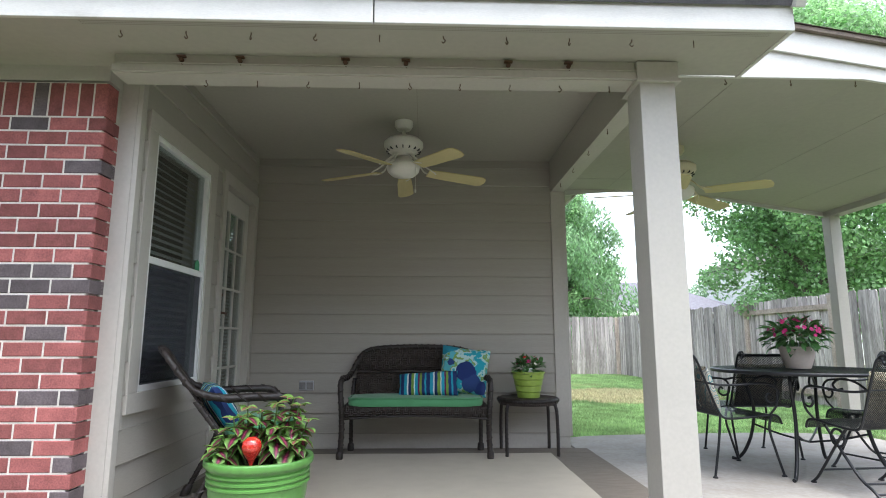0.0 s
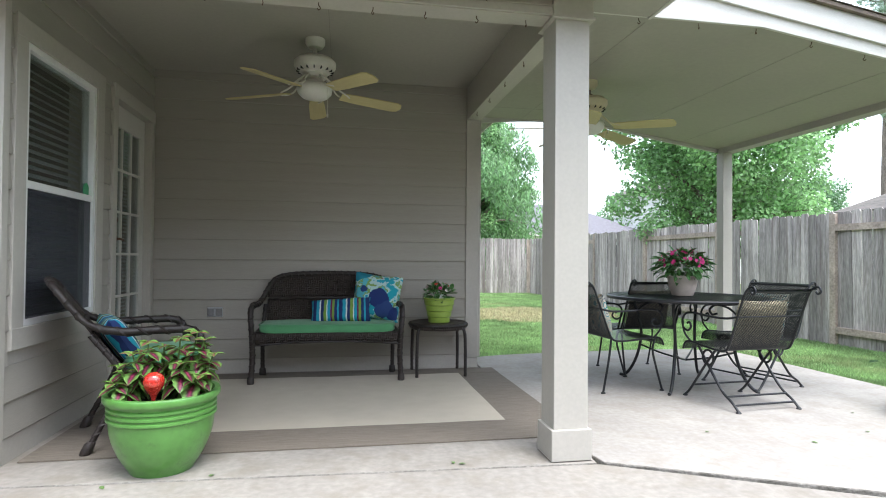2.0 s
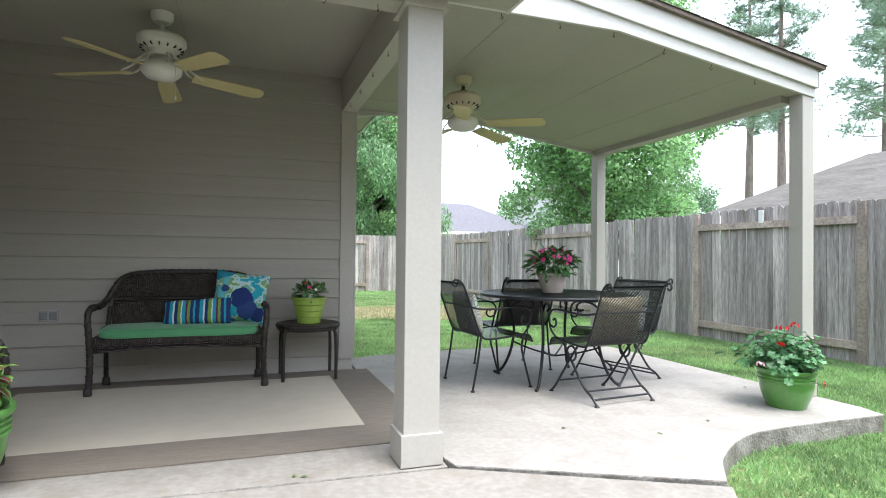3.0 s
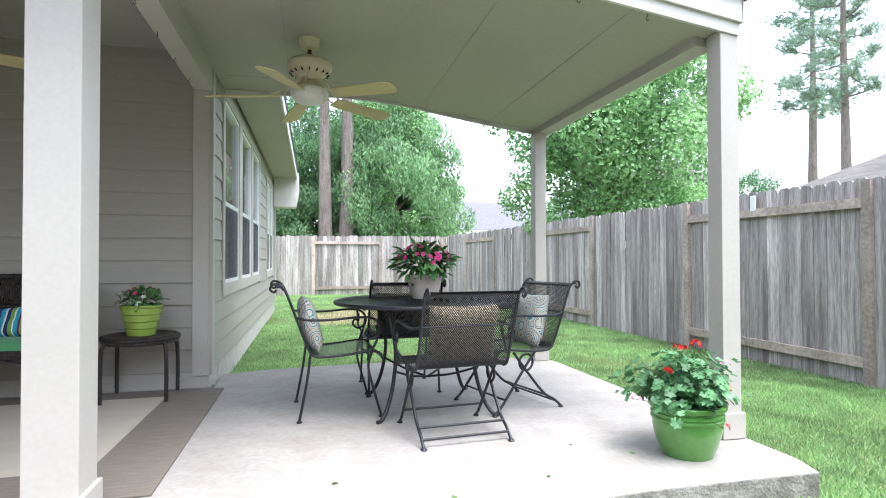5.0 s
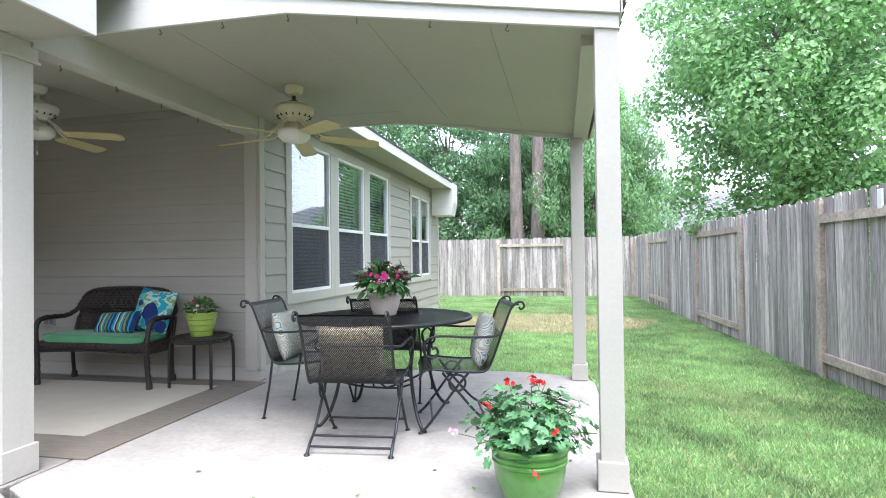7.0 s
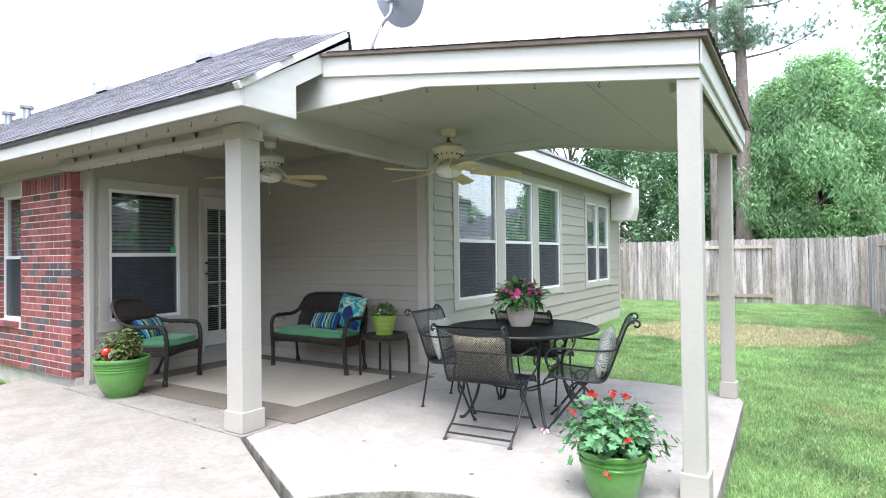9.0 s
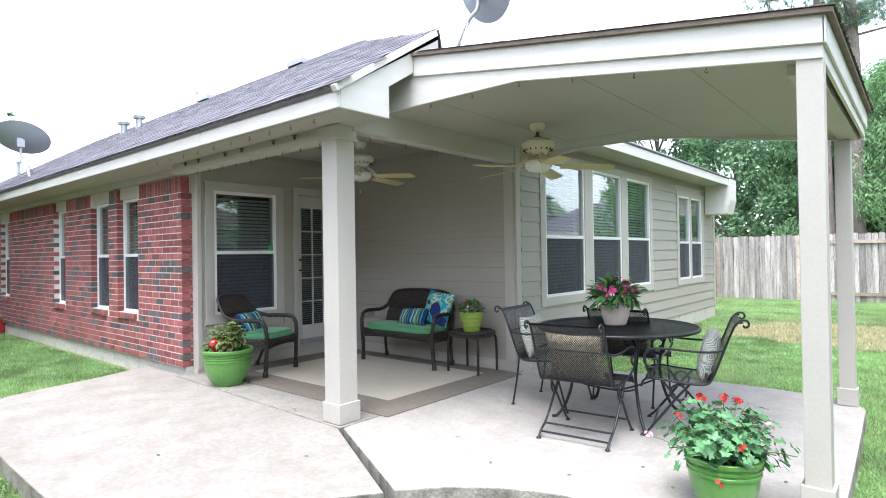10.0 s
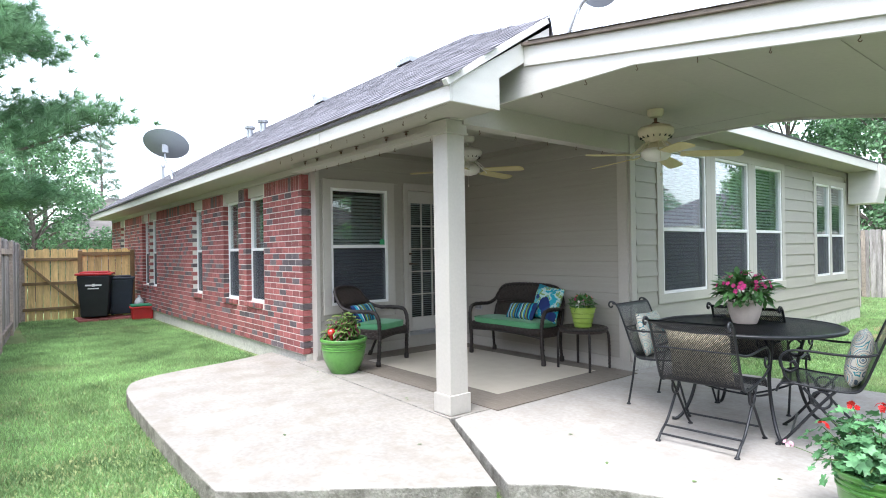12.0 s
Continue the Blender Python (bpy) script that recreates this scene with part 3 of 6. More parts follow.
post(3.075, 0.475, 3.225, 0.625, LZ - 0.0, 0.15, "slender beige boxed post at the slab edge", cap=False)
post(2.985, 3.035, 3.135, 3.185, LZ - 0.052, 0.15, "slender beige boxed post at the far slab corner", cap=False)
for i, x in enumerate((0.62, 1.85, 2.55)):
    z = KZ - max(0, x - KX) * 0.1424 - 0.0015
    setting("ceiling_seam", boxes((x, CY0 + 0.1, z - 0.001, x + 0.003, CY1 - 0.1, z)), M_BLADE_SEAM, "thin sheet seam in the cover ceiling", "trim")
setting("ceiling_seam", boxes((0.1, 2.75, KZ - 0.002, KX, 2.755, KZ - 0.0005)), M_BLADE_SEAM, "thin sheet seam in the cover ceiling", "trim")
setting("ceiling_seam", boxes((-1.40, 0.2, Z_CEIL - 0.002, -1.396, YB, Z_CEIL - 0.0005)), M_BLADE_SEAM, "thin sheet seam in the porch ceiling", "trim")

# ---- fences ----
def board_mesh(h, w=0.138, t=0.016, seed=0, material=M_FENCE):
    """One dog-eared picket with slightly wavering edges."""
    rnd = random.Random(seed)
    bm = bmesh.new()
    j = [rnd.uniform(-0.004, 0.004) for _ in range(4)]
    out = [(0.002 + j[0], 0), (w - 0.003 + j[1], 0), (w - 0.002 + j[2], h - 0.03), (w - 0.025, h), (0.025, h + j[3]), (0.002 + j[3], h - 0.03)]
    a, b = [bm.verts.new((x, 0, z)) for x, z in out], [bm.verts.new((x, t, z)) for x, z in out]
    bm.faces.new(a)
    bm.faces.new(b[::-1])
    for i in range(6):
        bm.faces.new((a[(i + 1) % 6], a[i], b[i], b[(i + 1) % 6]))
    return mesh_of("fence_board", bm, material)


def fence(label, start, end, height, boards, rail_mat, seed, section=2.4, alternate=True, pitch=0.14, first=0):
    """A board fence on the lawn: posts, rails and single boards; sections alternate the side that shows rails.
    Seen side is its own -y."""
    rnd = random.Random(seed)
    (x0, y0), (x1, y1) = start, end
    length = math.hypot(x1 - x0, y1 - y0)
    f = thing("fence", label, "fence", "", Matrix.Translation((x0, y0, GZ)) @ Matrix.Rotation(math.atan2(y1 - y0, x1 - x0), 4, "Z"))
    n = max(1, round(length / section))
    step = length / n
    post_me = mesh_of("post", boxes((-0.045, -0.045, 0, 0.045, 0.045, height - 0.02)), rail_mat)
    rail_me = mesh_of("rail", boxes((0, -0.02, -0.045, step, 0.02, 0.045)), rail_mat)
    for i in range(n + 1):
        piece("post", post_me, f, Matrix.Translation((min(max(i * step, 0.05), length - 0.05), 0, 0)))
    k = 0
    for i in range(n):
        behind = alternate and (i + first) % 2 == 0
        for z in (0.22, height - 0.22):
            piece("rail", rail_me, f, pose(i * step, -0.022 if behind else 0.022, z, 0, rnd.uniform(-0.3, 0.3), 0))
        m = int(step / pitch)
        for q in range(m):
            x = i * step + (q + 0.5) * step / m - pitch / 2
            y = (0.0 if behind else -0.018) + rnd.uniform(-0.003, 0.003)
            piece("board", boards[rnd.randrange(len(boards))], f, pose(x, y, rnd.uniform(-0.015, 0.02), rnd.uniform(-0.5, 0.5), rnd.uniform(-0.35, 0.35), rnd.uniform(-1.5, 1.5)))
            k += 1
    return f


grey_boards = [board_mesh(1.88, seed=s) for s in range(5)]
new_boards = [board_mesh(1.66, seed=s, material=M_PINEWOOD) for s in range(4)]
left_boards = [board_mesh(1.80, seed=s + 9) for s in range(4)]
fence("weathered grey cedar board fence along the lawn", (5.12, 16.1), (5.85, -3.0), 1.88, grey_boards, M_FENCE_RAIL, 3, first=1)
fence("weathered grey cedar board fence behind the lawn", (-3.4, 16.12), (5.10, 16.12), 1.88, grey_boards, M_FENCE_RAIL, 4)
fence("weathered grey board fence beside the side yard", (-5.0, -2.95), (-12.5, -2.25), 1.80, left_boards, M_FENCE_RAIL, 5, first=1)
# unseen run carrying on the side-yard fence to block low sky from the porch
fence("weathered grey board fence added unseen behind the walker", (5.9, -4.1), (-5.0, -2.97), 1.80, left_boards, M_FENCE_RAIL, 7, first=1)
gate_fence = fence("new yellow pine fence with a braced gate", (-12.55, -2.25), (-12.55, 0.1), 1.66, new_boards, M_FENCE_RAIL, 6, section=1.2, alternate=False)
gate_fence.matrix_basis = Matrix.Translation((-12.55, 0.12, GZ)) @ Matrix.Rotation(radians(-90), 4, "Z") @ Matrix.Rotation(radians(180), 4, "Z") @ Matrix.Translation((-2.35, 0, 0))
M_GATEWOOD = mat("dark_gate_wood", (0.20, 0.13, 0.065), 0.9, var=0.3, scale=5, fine=40, bump=0.5, dist=0.003, stretch=(1, 1, 1))
for z in (0.27, 0.86, 1.42):
    part("gate_rail", boxes((0.05, -0.056, z - 0.035, 1.12, -0.022, z + 0.035)), M_GATEWOOD, gate_fence, "dark gate rail", bevel=0.003)
for x, z1 in ((1.17, 1.62), (2.28, 1.62)):
    part("gate_post", boxes((x - 0.045, -0.075, 0, x + 0.045, -0.022, z1)), M_GATEWOOD, gate_fence, "dark gate post", bevel=0.003)
part("top_rail", boxes((1.216, -0.06, 1.50, 2.234, -0.022, 1.58)), M_GATEWOOD, gate_fence, "dark top rail", bevel=0.003)
bm = bmesh.new()
box(bm, 0, -0.09, -0.03, 1.50, -0.057, 0.03, Matrix.Translation((0.08, 0, 1.38)) @ Matrix.Rotation(radians(46), 4, "Y"))
part("brace", bm, M_GATEWOOD, gate_fence, "dark diagonal brace", bevel=0.003)


# ---- trees ----
def leaf_mat(name, base, spread=0.45):
    return mat(name, base, 0.5, var=0.2, scale=0.5, fine=2, bump=0, spread=spread, trans=0.5)


M_LEAF_A = leaf_mat("leaf_bright", (0.32, 0.52, 0.24))
M_LEAF_B = leaf_mat("leaf_mid", (0.19, 0.33, 0.17))
M_LEAF_C = leaf_mat("leaf_willow", (0.21, 0.36, 0.17))
M_NEEDLE = leaf_mat("pine_needles", (0.27, 0.37, 0.27))

M_NEEDLE_NEAR = leaf_mat("long_pine_needles", (0.17, 0.31, 0.16))


def leaves_mesh(name, centres, count, size, material, rnd, long=1.0, droop=0.0):
    """A crown of single folded leaves scattered round clump centres (x, y, z, radius)."""
    verts, faces = [], []
    weights = [c[3] ** 2 for c in centres]
    picks = rnd.choices(centres, weights, k=count)
    for cx, cy, cz, r in picks:
        d = Vector((rnd.gauss(0, 1), rnd.gauss(0, 1), rnd.gauss(0, 0.8)))
        d = d.normalized() * r * (0.45 + 0.6 * rnd.random() ** 0.6)
        p = Vector((cx, cy, cz)) + d
        n = (d.normalized() + Vector((rnd.gauss(0, 0.6), rnd.gauss(0, 0.6), rnd.gauss(0.5, 0.6)))).normalized()
        t = n.orthogonal().normalized()
        t = (Matrix.Rotation(rnd.uniform(0, 6.28), 3, n) @ t)
        t = (t + Vector((0, 0, -droop))).normalized()
        s = n.cross(t).normalized()
        w, l = size * rnd.uniform(0.6, 1.2), size * long * rnd.uniform(0.7, 1.3)
        i = len(verts)
        verts += [p - t * l * 0.5, p + s * w * 0.45 + n * w * 0.12, p + t * l * 0.5, p - s * w * 0.45 + n * w * 0.12]
        faces += [(i, i + 1, i + 2), (i, i + 2, i + 3)]
    me = bpy.data.meshes.new(name)
    me.from_pydata([tuple(v) for v in verts], [], faces)
    me.materials.append(material)
    return me


def leafy_tree(label, height, crown, seed, material, count=16000, leaf=0.14, long=1.2, droop=0.0, bare=0.3, m=None, lean=0.0, clumps=46):
    """A tapered trunk with limbs and a crown of many single leaves in uneven clumps."""
    rnd = random.Random(seed)
    tree = thing("tree", label, "tree", "trees behind the fence", m)
    bm = bmesh.new()
    top = Vector((rnd.uniform(-0.4, 0.4), rnd.uniform(-0.4, 0.4), height * 0.82))
    trunk = curve_points([(0, 0, 0), (0.1 + lean, 0.05, height * 0.3), (top.x * 0.6, top.y, height * 0.6), top], 5)
    tube(bm, trunk, 0.022 * height, 9, smooth=False, taper=0.03)
    part("trunk", bm, M_BARK, tree, smooth=50)
    centres = []
    for i in range(clumps):
        u = bare + (1 - bare) * ((i + rnd.random()) / clumps)
        a = i * 2.4 + rnd.uniform(-0.5, 0.5)
        prof = math.sin(math.pi * min(1, 0.12 + 0.86 * (u - bare) / (1 - bare))) ** 0.6
        rr = crown * prof * rnd.uniform(0.45, 1.08)
        z = height * u + rnd.uniform(-0.3, 0.3)
        c = Vector((rr * math.cos(a), rr * math.sin(a), z))
        centres.append((c.x, c.y, c.z, rnd.uniform(0.16, 0.36) * crown * 0.9))
        if i % 2 == 0:
            s = trunk[min(len(trunk) - 1, int(len(trunk) * min(0.95, u * 0.8)))]
            limb = bmesh.new()
            tube(limb, [s, s.lerp(c, 0.5) + Vector((0, 0, 0.15 * rr)), c], 0.012 * height * (1.2 - u) + 0.012, 5, 3, taper=0.008)
            part("limb", limb, M_BARK, tree, smooth=50)
    crown_ob = new("crown", leaves_mesh("crown", centres, count, leaf, material, rnd, long, droop))
    crown_ob.parent = tree
    return tree


def pine_tree(label, height, seed, m=None, bare=0.55, reach=2.2, tufts=260, needles=26, thick=0.008, brush=0.0, material=None):
    """A tall bare trunk with a ragged crown of needle tufts."""
    rnd = random.Random(seed)
    tree = thing("pine_tree", label, "tree", "tall pines", m)
    bm = bmesh.new()
    tube(bm, [(0, 0, 0), (0.08, 0.05, height * 0.35), (-0.05, 0.1, height * 0.7), (0.05, 0, height)], 0.017 * height, 9, 6, taper=0.04)
    part("trunk", bm, M_BARK, tree, smooth=50)
    verts, faces = [], []
    for i in range(26):
        u = bare + (1 - bare) * (i + rnd.random()) / 26
        a, l = i * 2.4 + rnd.uniform(-0.4, 0.4), reach * (1.15 - 0.75 * (u - bare) / (1 - bare)) * rnd.uniform(0.5, 1.1)
        s, e = Vector((0, 0, height * u)), Vector((l * math.cos(a), l * math.sin(a), height * u + l * rnd.uniform(-0.1, 0.35)))
        limb = bmesh.new()
        tube(limb, [s, s.lerp(e, 0.5) + Vector((0, 0, -0.08 * l)), e], 0.045, 5, 3, taper=0.01)
        part("limb", limb, M_BARK, tree, smooth=50)
        for k in range(tufts // 26):
            c = s.lerp(e, rnd.uniform(0.35, 1.05)) + Vector((rnd.gauss(0, 0.22), rnd.gauss(0, 0.22), rnd.gauss(0.05, 0.18)))
            for q in range(needles):
                d = (Vector((rnd.gauss(0, 1), rnd.gauss(0, 1), rnd.gauss(0.35, 0.8))).normalized() + (e - s).normalized() * brush).normalized() * rnd.uniform(0.16, 0.30)
                w = d.orthogonal().normalized() * thick
                j = len(verts)
                verts += [tuple(c + w), tuple(c - w), tuple(c + d)]
                faces.append((j, j + 1, j + 2))
    me = bpy.data.meshes.new("crown")
    me.from_pydata(verts, [], faces)
    me.materials.append(material or M_NEEDLE)
    ob = new("crown", me)
    ob.parent = tree
    return tree


def at(x, y, turn=0, s=1.0):
    return Matrix.Translation((x, y, GZ)) @ Matrix.Rotation(radians(turn), 4, "Z") @ Matrix.Scale(s, 4)


def again(ob, x, y, turn, s):
    c = copy_thing(ob, at(x, y, turn))
    c.scale = (s, s, s)
    return c


broad = leafy_tree("bright green broadleaf tree leaning over the fence", 8.4, 2.45, 11, M_LEAF_A, 84000, 0.085, m=at(7.3, 9.0), bare=0.2, clumps=120)
again(broad, 4.2, 22.0, 250, 1.0)
dark = leafy_tree("dense mid-green tree behind the back fence", 8.0, 3.0, 23, M_LEAF_B, 18000, 0.135, m=at(-2.2, 21.5), bare=0.12, clumps=60)
for x, y, t, s in ((-5.8, 23.5, 40, 1.15), (0.6, 24.5, 160, 1.05), (-9.5, 21.0, 250, 1.1), (3.4, 27.0, 80, 1.1), (10.5, 36.0, 10, 0.65), (-13.5, 25.0, 190, 1.2), (17.5, 33.0, 190, 0.7), (24, 24, 100, 0.7), (26, 8, 30, 0.8)):
    again(dark, x, y, t, s)
willow = leafy_tree("pale green willow-like tree with drooping fine leaves", 7.2, 3.0, 37, M_LEAF_C, 26000, 0.08, 2.6, 1.2, 0.15, at(4.0, 21.0), clumps=64)
again(willow, 1.6, 20.3, 120, 0.8)
again(willow, 5.4, 24.0, 200, 0.62)
pine = pine_tree("tall pine with a bare trunk behind the back fence", 17.0, 5, at(1.98, 18.7), 0.46, 2.4, 1500, 26, 0.011)
again(pine, 1.30, 18.5, 100, 0.95)
again(pine, 21.0, 15.5, 40, 0.85)
again(pine, 25.0, 13.5, 160, 0.9)
again(pine, 24.0, 20.0, 220, 0.95)
again(pine, 30.0, 17.0, 80, 0.95)
again(pine, -24.0, -0.9, 80, 0.45)
again(pine, -27.0, 1.5, 10, 0.42)
near_pine = pine_tree("pine with long needled branches over the side yard", 9.0, 8, at(-9.6, -3.5), 0.26, 2.5, 4200, 44, 0.0055, 0.9, M_NEEDLE_NEAR)
# side yard background
for x, y, t, s in ((-17, -4.4, 60, 0.75), (-19.5, -1.5, 140, 0.7), (-20, -6.5, 15, 0.9), (-24, -3.5, 115, 0.8), (-19, -10, 215, 1.0), (-34, 3.5, 300, 0.5)):
    again(dark, x, y, t, s)
# trees behind the walker, which the panes reflect
for x, y, t, s in ((14, -6, 45, 1.0), (20, 1, 145, 1.1), (-8, -16, 245, 1.0), (0, -18, 20, 1.1), (8, -16, 70, 1.0), (17, -14, 320, 1.0), (-18, -18, 160, 1.1)):
    again(dark, x, y, t, s)


tag_me = boxes((-0.035, -0.012, 0, 0.035, 0.004, 0.17))
fence_tag = part("fence_tag", tag_me, M_WHITE, None, "small white plastic tag screwed to a fence board", bevel=0.004)
fence_tag.matrix_basis = Matrix.Translation((5.585, 3.05, 1.55)) @ Matrix.Rotation(radians(-88), 4, "Z")
tagged(fence_tag, "", "tag")


# ---- neighbour houses ----
def neighbour(label, x, y, turn, w, d, eave, ridge, wall_mat, roof_mat):
    h = thing("house", label, "house", "neighbour houses", at(x, y, turn))
    part("wall", boxes((-w / 2, -d / 2, 0, w / 2, d / 2, eave)), wall_mat, h)
    bm = bmesh.new()
    o = 0.45
    v = [bm.verts.new(c) for c in ((-w / 2 - o, -d / 2 - o, eave), (w / 2 + o, -d / 2 - o, eave), (w / 2 + o, d / 2 + o, eave), (-w / 2 - o, d / 2 + o, eave),
                                   (-w / 2 + d * 0.35, 0, ridge), (w / 2 - d * 0.35, 0, ridge))]
    for f in ((0, 1, 5, 4), (1, 2, 5), (2, 3, 4, 5), (3, 0, 4), (3, 2, 1, 0)):
        bm.faces.new([v[i] for i in f])
    roof_ob = part("roof", bm, roof_mat, h)
    part("fascia", boxes((-w / 2 - o, -d / 2 - o - 0.02, eave - 0.16, w / 2 + o, -d / 2 - o, eave + 0.02), (-w / 2 - o - 0.02, -d / 2 - o, eave - 0.16, -w / 2 - o, d / 2 + o, eave + 0.02)), M_FASCIA, h)
    for wx in (-w * 0.3, 0.0, w * 0.3):
        win = part("window", boxes((wx - 0.5, -d / 2 - 0.04, eave - 1.9, wx + 0.5, -d / 2, eave - 0.5)), M_WHITE, h)
        part("pane", boxes((wx - 0.43, -d / 2 - 0.05, eave - 1.83, wx + 0.43, -d / 2 - 0.04, eave - 0.57)), M_SCREEN, win)
    return h


M_SHINGLE_G = mat("grey_shingle", (0.125, 0.113, 0.102), 0.9, var=0.3, scale=1.2, fine=6, bump=0.6, dist=0.02, stretch=(1, 1, 8))
M_WHITESIDE = mat("white_siding", (0.72, 0.72, 0.70), 0.6, var=0.06, scale=0.5, fine=4, bump=0.3, dist=0.02, stretch=(0.2, 0.2, 8))
neighbour("neighbour house with a grey-brown shingle roof", 17.8, 7.7, 93, 9.0, 7, 2.7, 4.6, M_WHITESIDE, M_SHINGLE_G)
# plain house out of view, added to keep low sky off the porch
neighbour("brown-roofed house added unseen behind the walker to block low sky", 1.0, -12.5, 180, 17, 9, 3.1, 6.8, M_BRICK, M_SHINGLE_B)
neighbour("two-storey neighbour house with white siding", 19.4, 27.5, 100, 7.5, 6.5, 5.1, 6.7, M_WHITESIDE, M_SHINGLE_G)
neighbour("low neighbour house with a dark shingle roof", 10.5, 31.0, 5, 10, 8, 2.6, 4.6, M_WHITESIDE, M_SHINGLE)
neighbour("low neighbour house with a dark shingle roof", -27.0, 5.0, 90, 12, 8, 2.3, 4.2, M_SIDING, M_SHINGLE_G)


# ---- lawn ----
def blades(name, regions, count, seed, material, low, high, label, skip=None):
    """Single grass blades over rectangles (x0, y0, x1, y1, weight)."""
    rs = np.random.RandomState(seed)
    area = np.array([(r[2] - r[0]) * (r[3] - r[1]) * r[4] for r in regions])
    verts = []
    for r, share in zip(regions, area / area.sum()):
        n = int(count * share)
        p = np.stack([rs.uniform(r[0], r[2], n), rs.uniform(r[1], r[3], n)], 1)
        if skip is not None:
            p = p[skip(p)]
        n = len(p)
        a, h = rs.uniform(0, 6.283, n), rs.uniform(low, high, n)
        w = 0.0045 + h * 0.05
        dx, dy = np.cos(a) * w, np.sin(a) * w
        lx, ly = rs.normal(0, 0.5, n) * h, rs.normal(0, 0.5, n) * h
        z = np.full(n, GZ - 0.004)
        verts.append(np.stack([np.stack([p[:, 0] - dx, p[:, 1] - dy, z], 1), np.stack([p[:, 0] + dx, p[:, 1] + dy, z], 1), np.stack([p[:, 0] + lx, p[:, 1] + ly, z + h], 1)], 1).reshape(-1, 3))
    v = np.concatenate(verts)
    me = bpy.data.meshes.new(name)
    me.from_pydata(v.tolist(), [], np.arange(len(v)).reshape(-1, 3).tolist())
    me.materials.append(material)
    return tagged(new(name, me), label, "grass", "", "stuff")


def polygon_mask(line):
    xs, ys = np.array([q[0] for q in line]), np.array([q[1] for q in line])

    def inside(p):
        c = np.zeros(len(p), bool)
        j = len(xs) - 1
        for i in range(len(xs)):
            cross = (ys[i] > p[:, 1]) != (ys[j] > p[:, 1])
            d = ys[j] - ys[i] if abs(ys[j] - ys[i]) > 1e-9 else 1e-9
            c ^= cross & (p[:, 0] < (xs[j] - xs[i]) * (p[:, 1] - ys[i]) / d + xs[i])
            j = i
        return c
    return inside


in_right, in_left = polygon_mask(right_line), polygon_mask(left_line)


def on_lawn(p):
    house = (p[:, 0] < 0.0) & (p[:, 1] > 0.12) & (p[:, 1] < YE)
    return ~(in_right(p) | in_left(p) | house)


blades("lawn_grass", [(0.0, 3.0, 5.9, 8.0, 1.6), (3.2, -3.0, 5.9, 3.0, 2.4), (0.0, 8.0, 5.9, 16.2, 0.7), (0.2, -3.2, 3.2, 0.2, 2.4), (-8.5, -4.0, 0.3, 0.2, 1.8), (-12.5, -2.3, -8.5, 0.1, 0.9), (-3.4, 10.8, 0.0, 16.2, 0.5)],
       560000, 2, M_GRASS, 0.018, 0.05, "short green lawn with some dry blades", on_lawn)


def dry_patch(p):
    q = ((p[:, 0] - 2.6) / 1.9) ** 2 + ((p[:, 1] - 8.7) / 1.5) ** 2
    return q + 0.25 * np.sin(p[:, 0] * 5.1) * np.sin(p[:, 1] * 4.3) < 1


blades("dry_grass", [(0.2, 6.6, 5.0, 10.8, 1.0)], 46000, 5, M_DRYGRASS, 0.04, 0.085, "dry straw-coloured patch of lawn", dry_patch)

# ---- pattern materials ----
def weave_mat(name, base, pitch=0.016):
    """Woven strands: crossing bands that swap over and under in a checker."""
    m = mat(name, base, 0.5, var=0.35, scale=25, fine=140, bump=0, spread=0.2)
    n, l = m.node_tree.nodes, m.node_tree.links
    tc = n.new("ShaderNodeTexCoord")
    bands = []
    for axis in ("X", "Z"):
        w = n.new("ShaderNodeTexWave")
        w.wave_type, w.bands_direction, w.wave_profile = "BANDS", axis, "SIN"
        w.inputs["Scale"].default_value, w.inputs["Distortion"].default_value = 0.314 / pitch, 0.6
        l.new(tc.outputs["Object"], w.inputs["Vector"])
        bands.append(w)
    ch = n.new("ShaderNodeTexChecker")
    ch.inputs["Scale"].default_value = 0.5 / pitch
    l.new(tc.outputs["Object"], ch.inputs["Vector"])
    mx = n.new("ShaderNodeMix")
    mx.data_type = "FLOAT"
    l.new(ch.outputs["Fac"], mx.inputs[0])
    l.new(bands[0].outputs["Fac"], mx.inputs[2])
    l.new(bands[1].outputs["Fac"], mx.inputs[3])
    bp = n.new("ShaderNodeBump")
    bp.inputs["Strength"].default_value, bp.inputs["Distance"].default_value = 1.0, 0.006
    l.new(mx.outputs[0], bp.inputs["Height"])
    l.new(bp.outputs[0], n["Principled BSDF"].inputs["Normal"])
    return m


def ramp_mat(name, build, rough=0.9):
    """A fabric whose colour comes from a small node graph: build(nodes, links, coords) returns a colour socket."""
    m = bpy.data.materials.new(name)
    m.use_nodes = True
    n, l = m.node_tree.nodes, m.node_tree.links
    b = n["Principled BSDF"]
    b.inputs["Roughness"].default_value = rough
    tc = n.new("ShaderNodeTexCoord")
    l.new(build(n, l, tc.outputs["Object"]), b.inputs["Base Color"])
    ns, bp = n.new("ShaderNodeTexNoise"), n.new("ShaderNodeBump")
    ns.inputs["Scale"].default_value = 350
    bp.inputs["Strength"].default_value, bp.inputs["Distance"].default_value = 0.25, 0.002
    l.new(tc.outputs["Object"], ns.inputs["Vector"])
    l.new(ns.outputs["Fac"], bp.inputs["Height"])
    l.new(bp.outputs[0], b.inputs["Normal"])
    return m


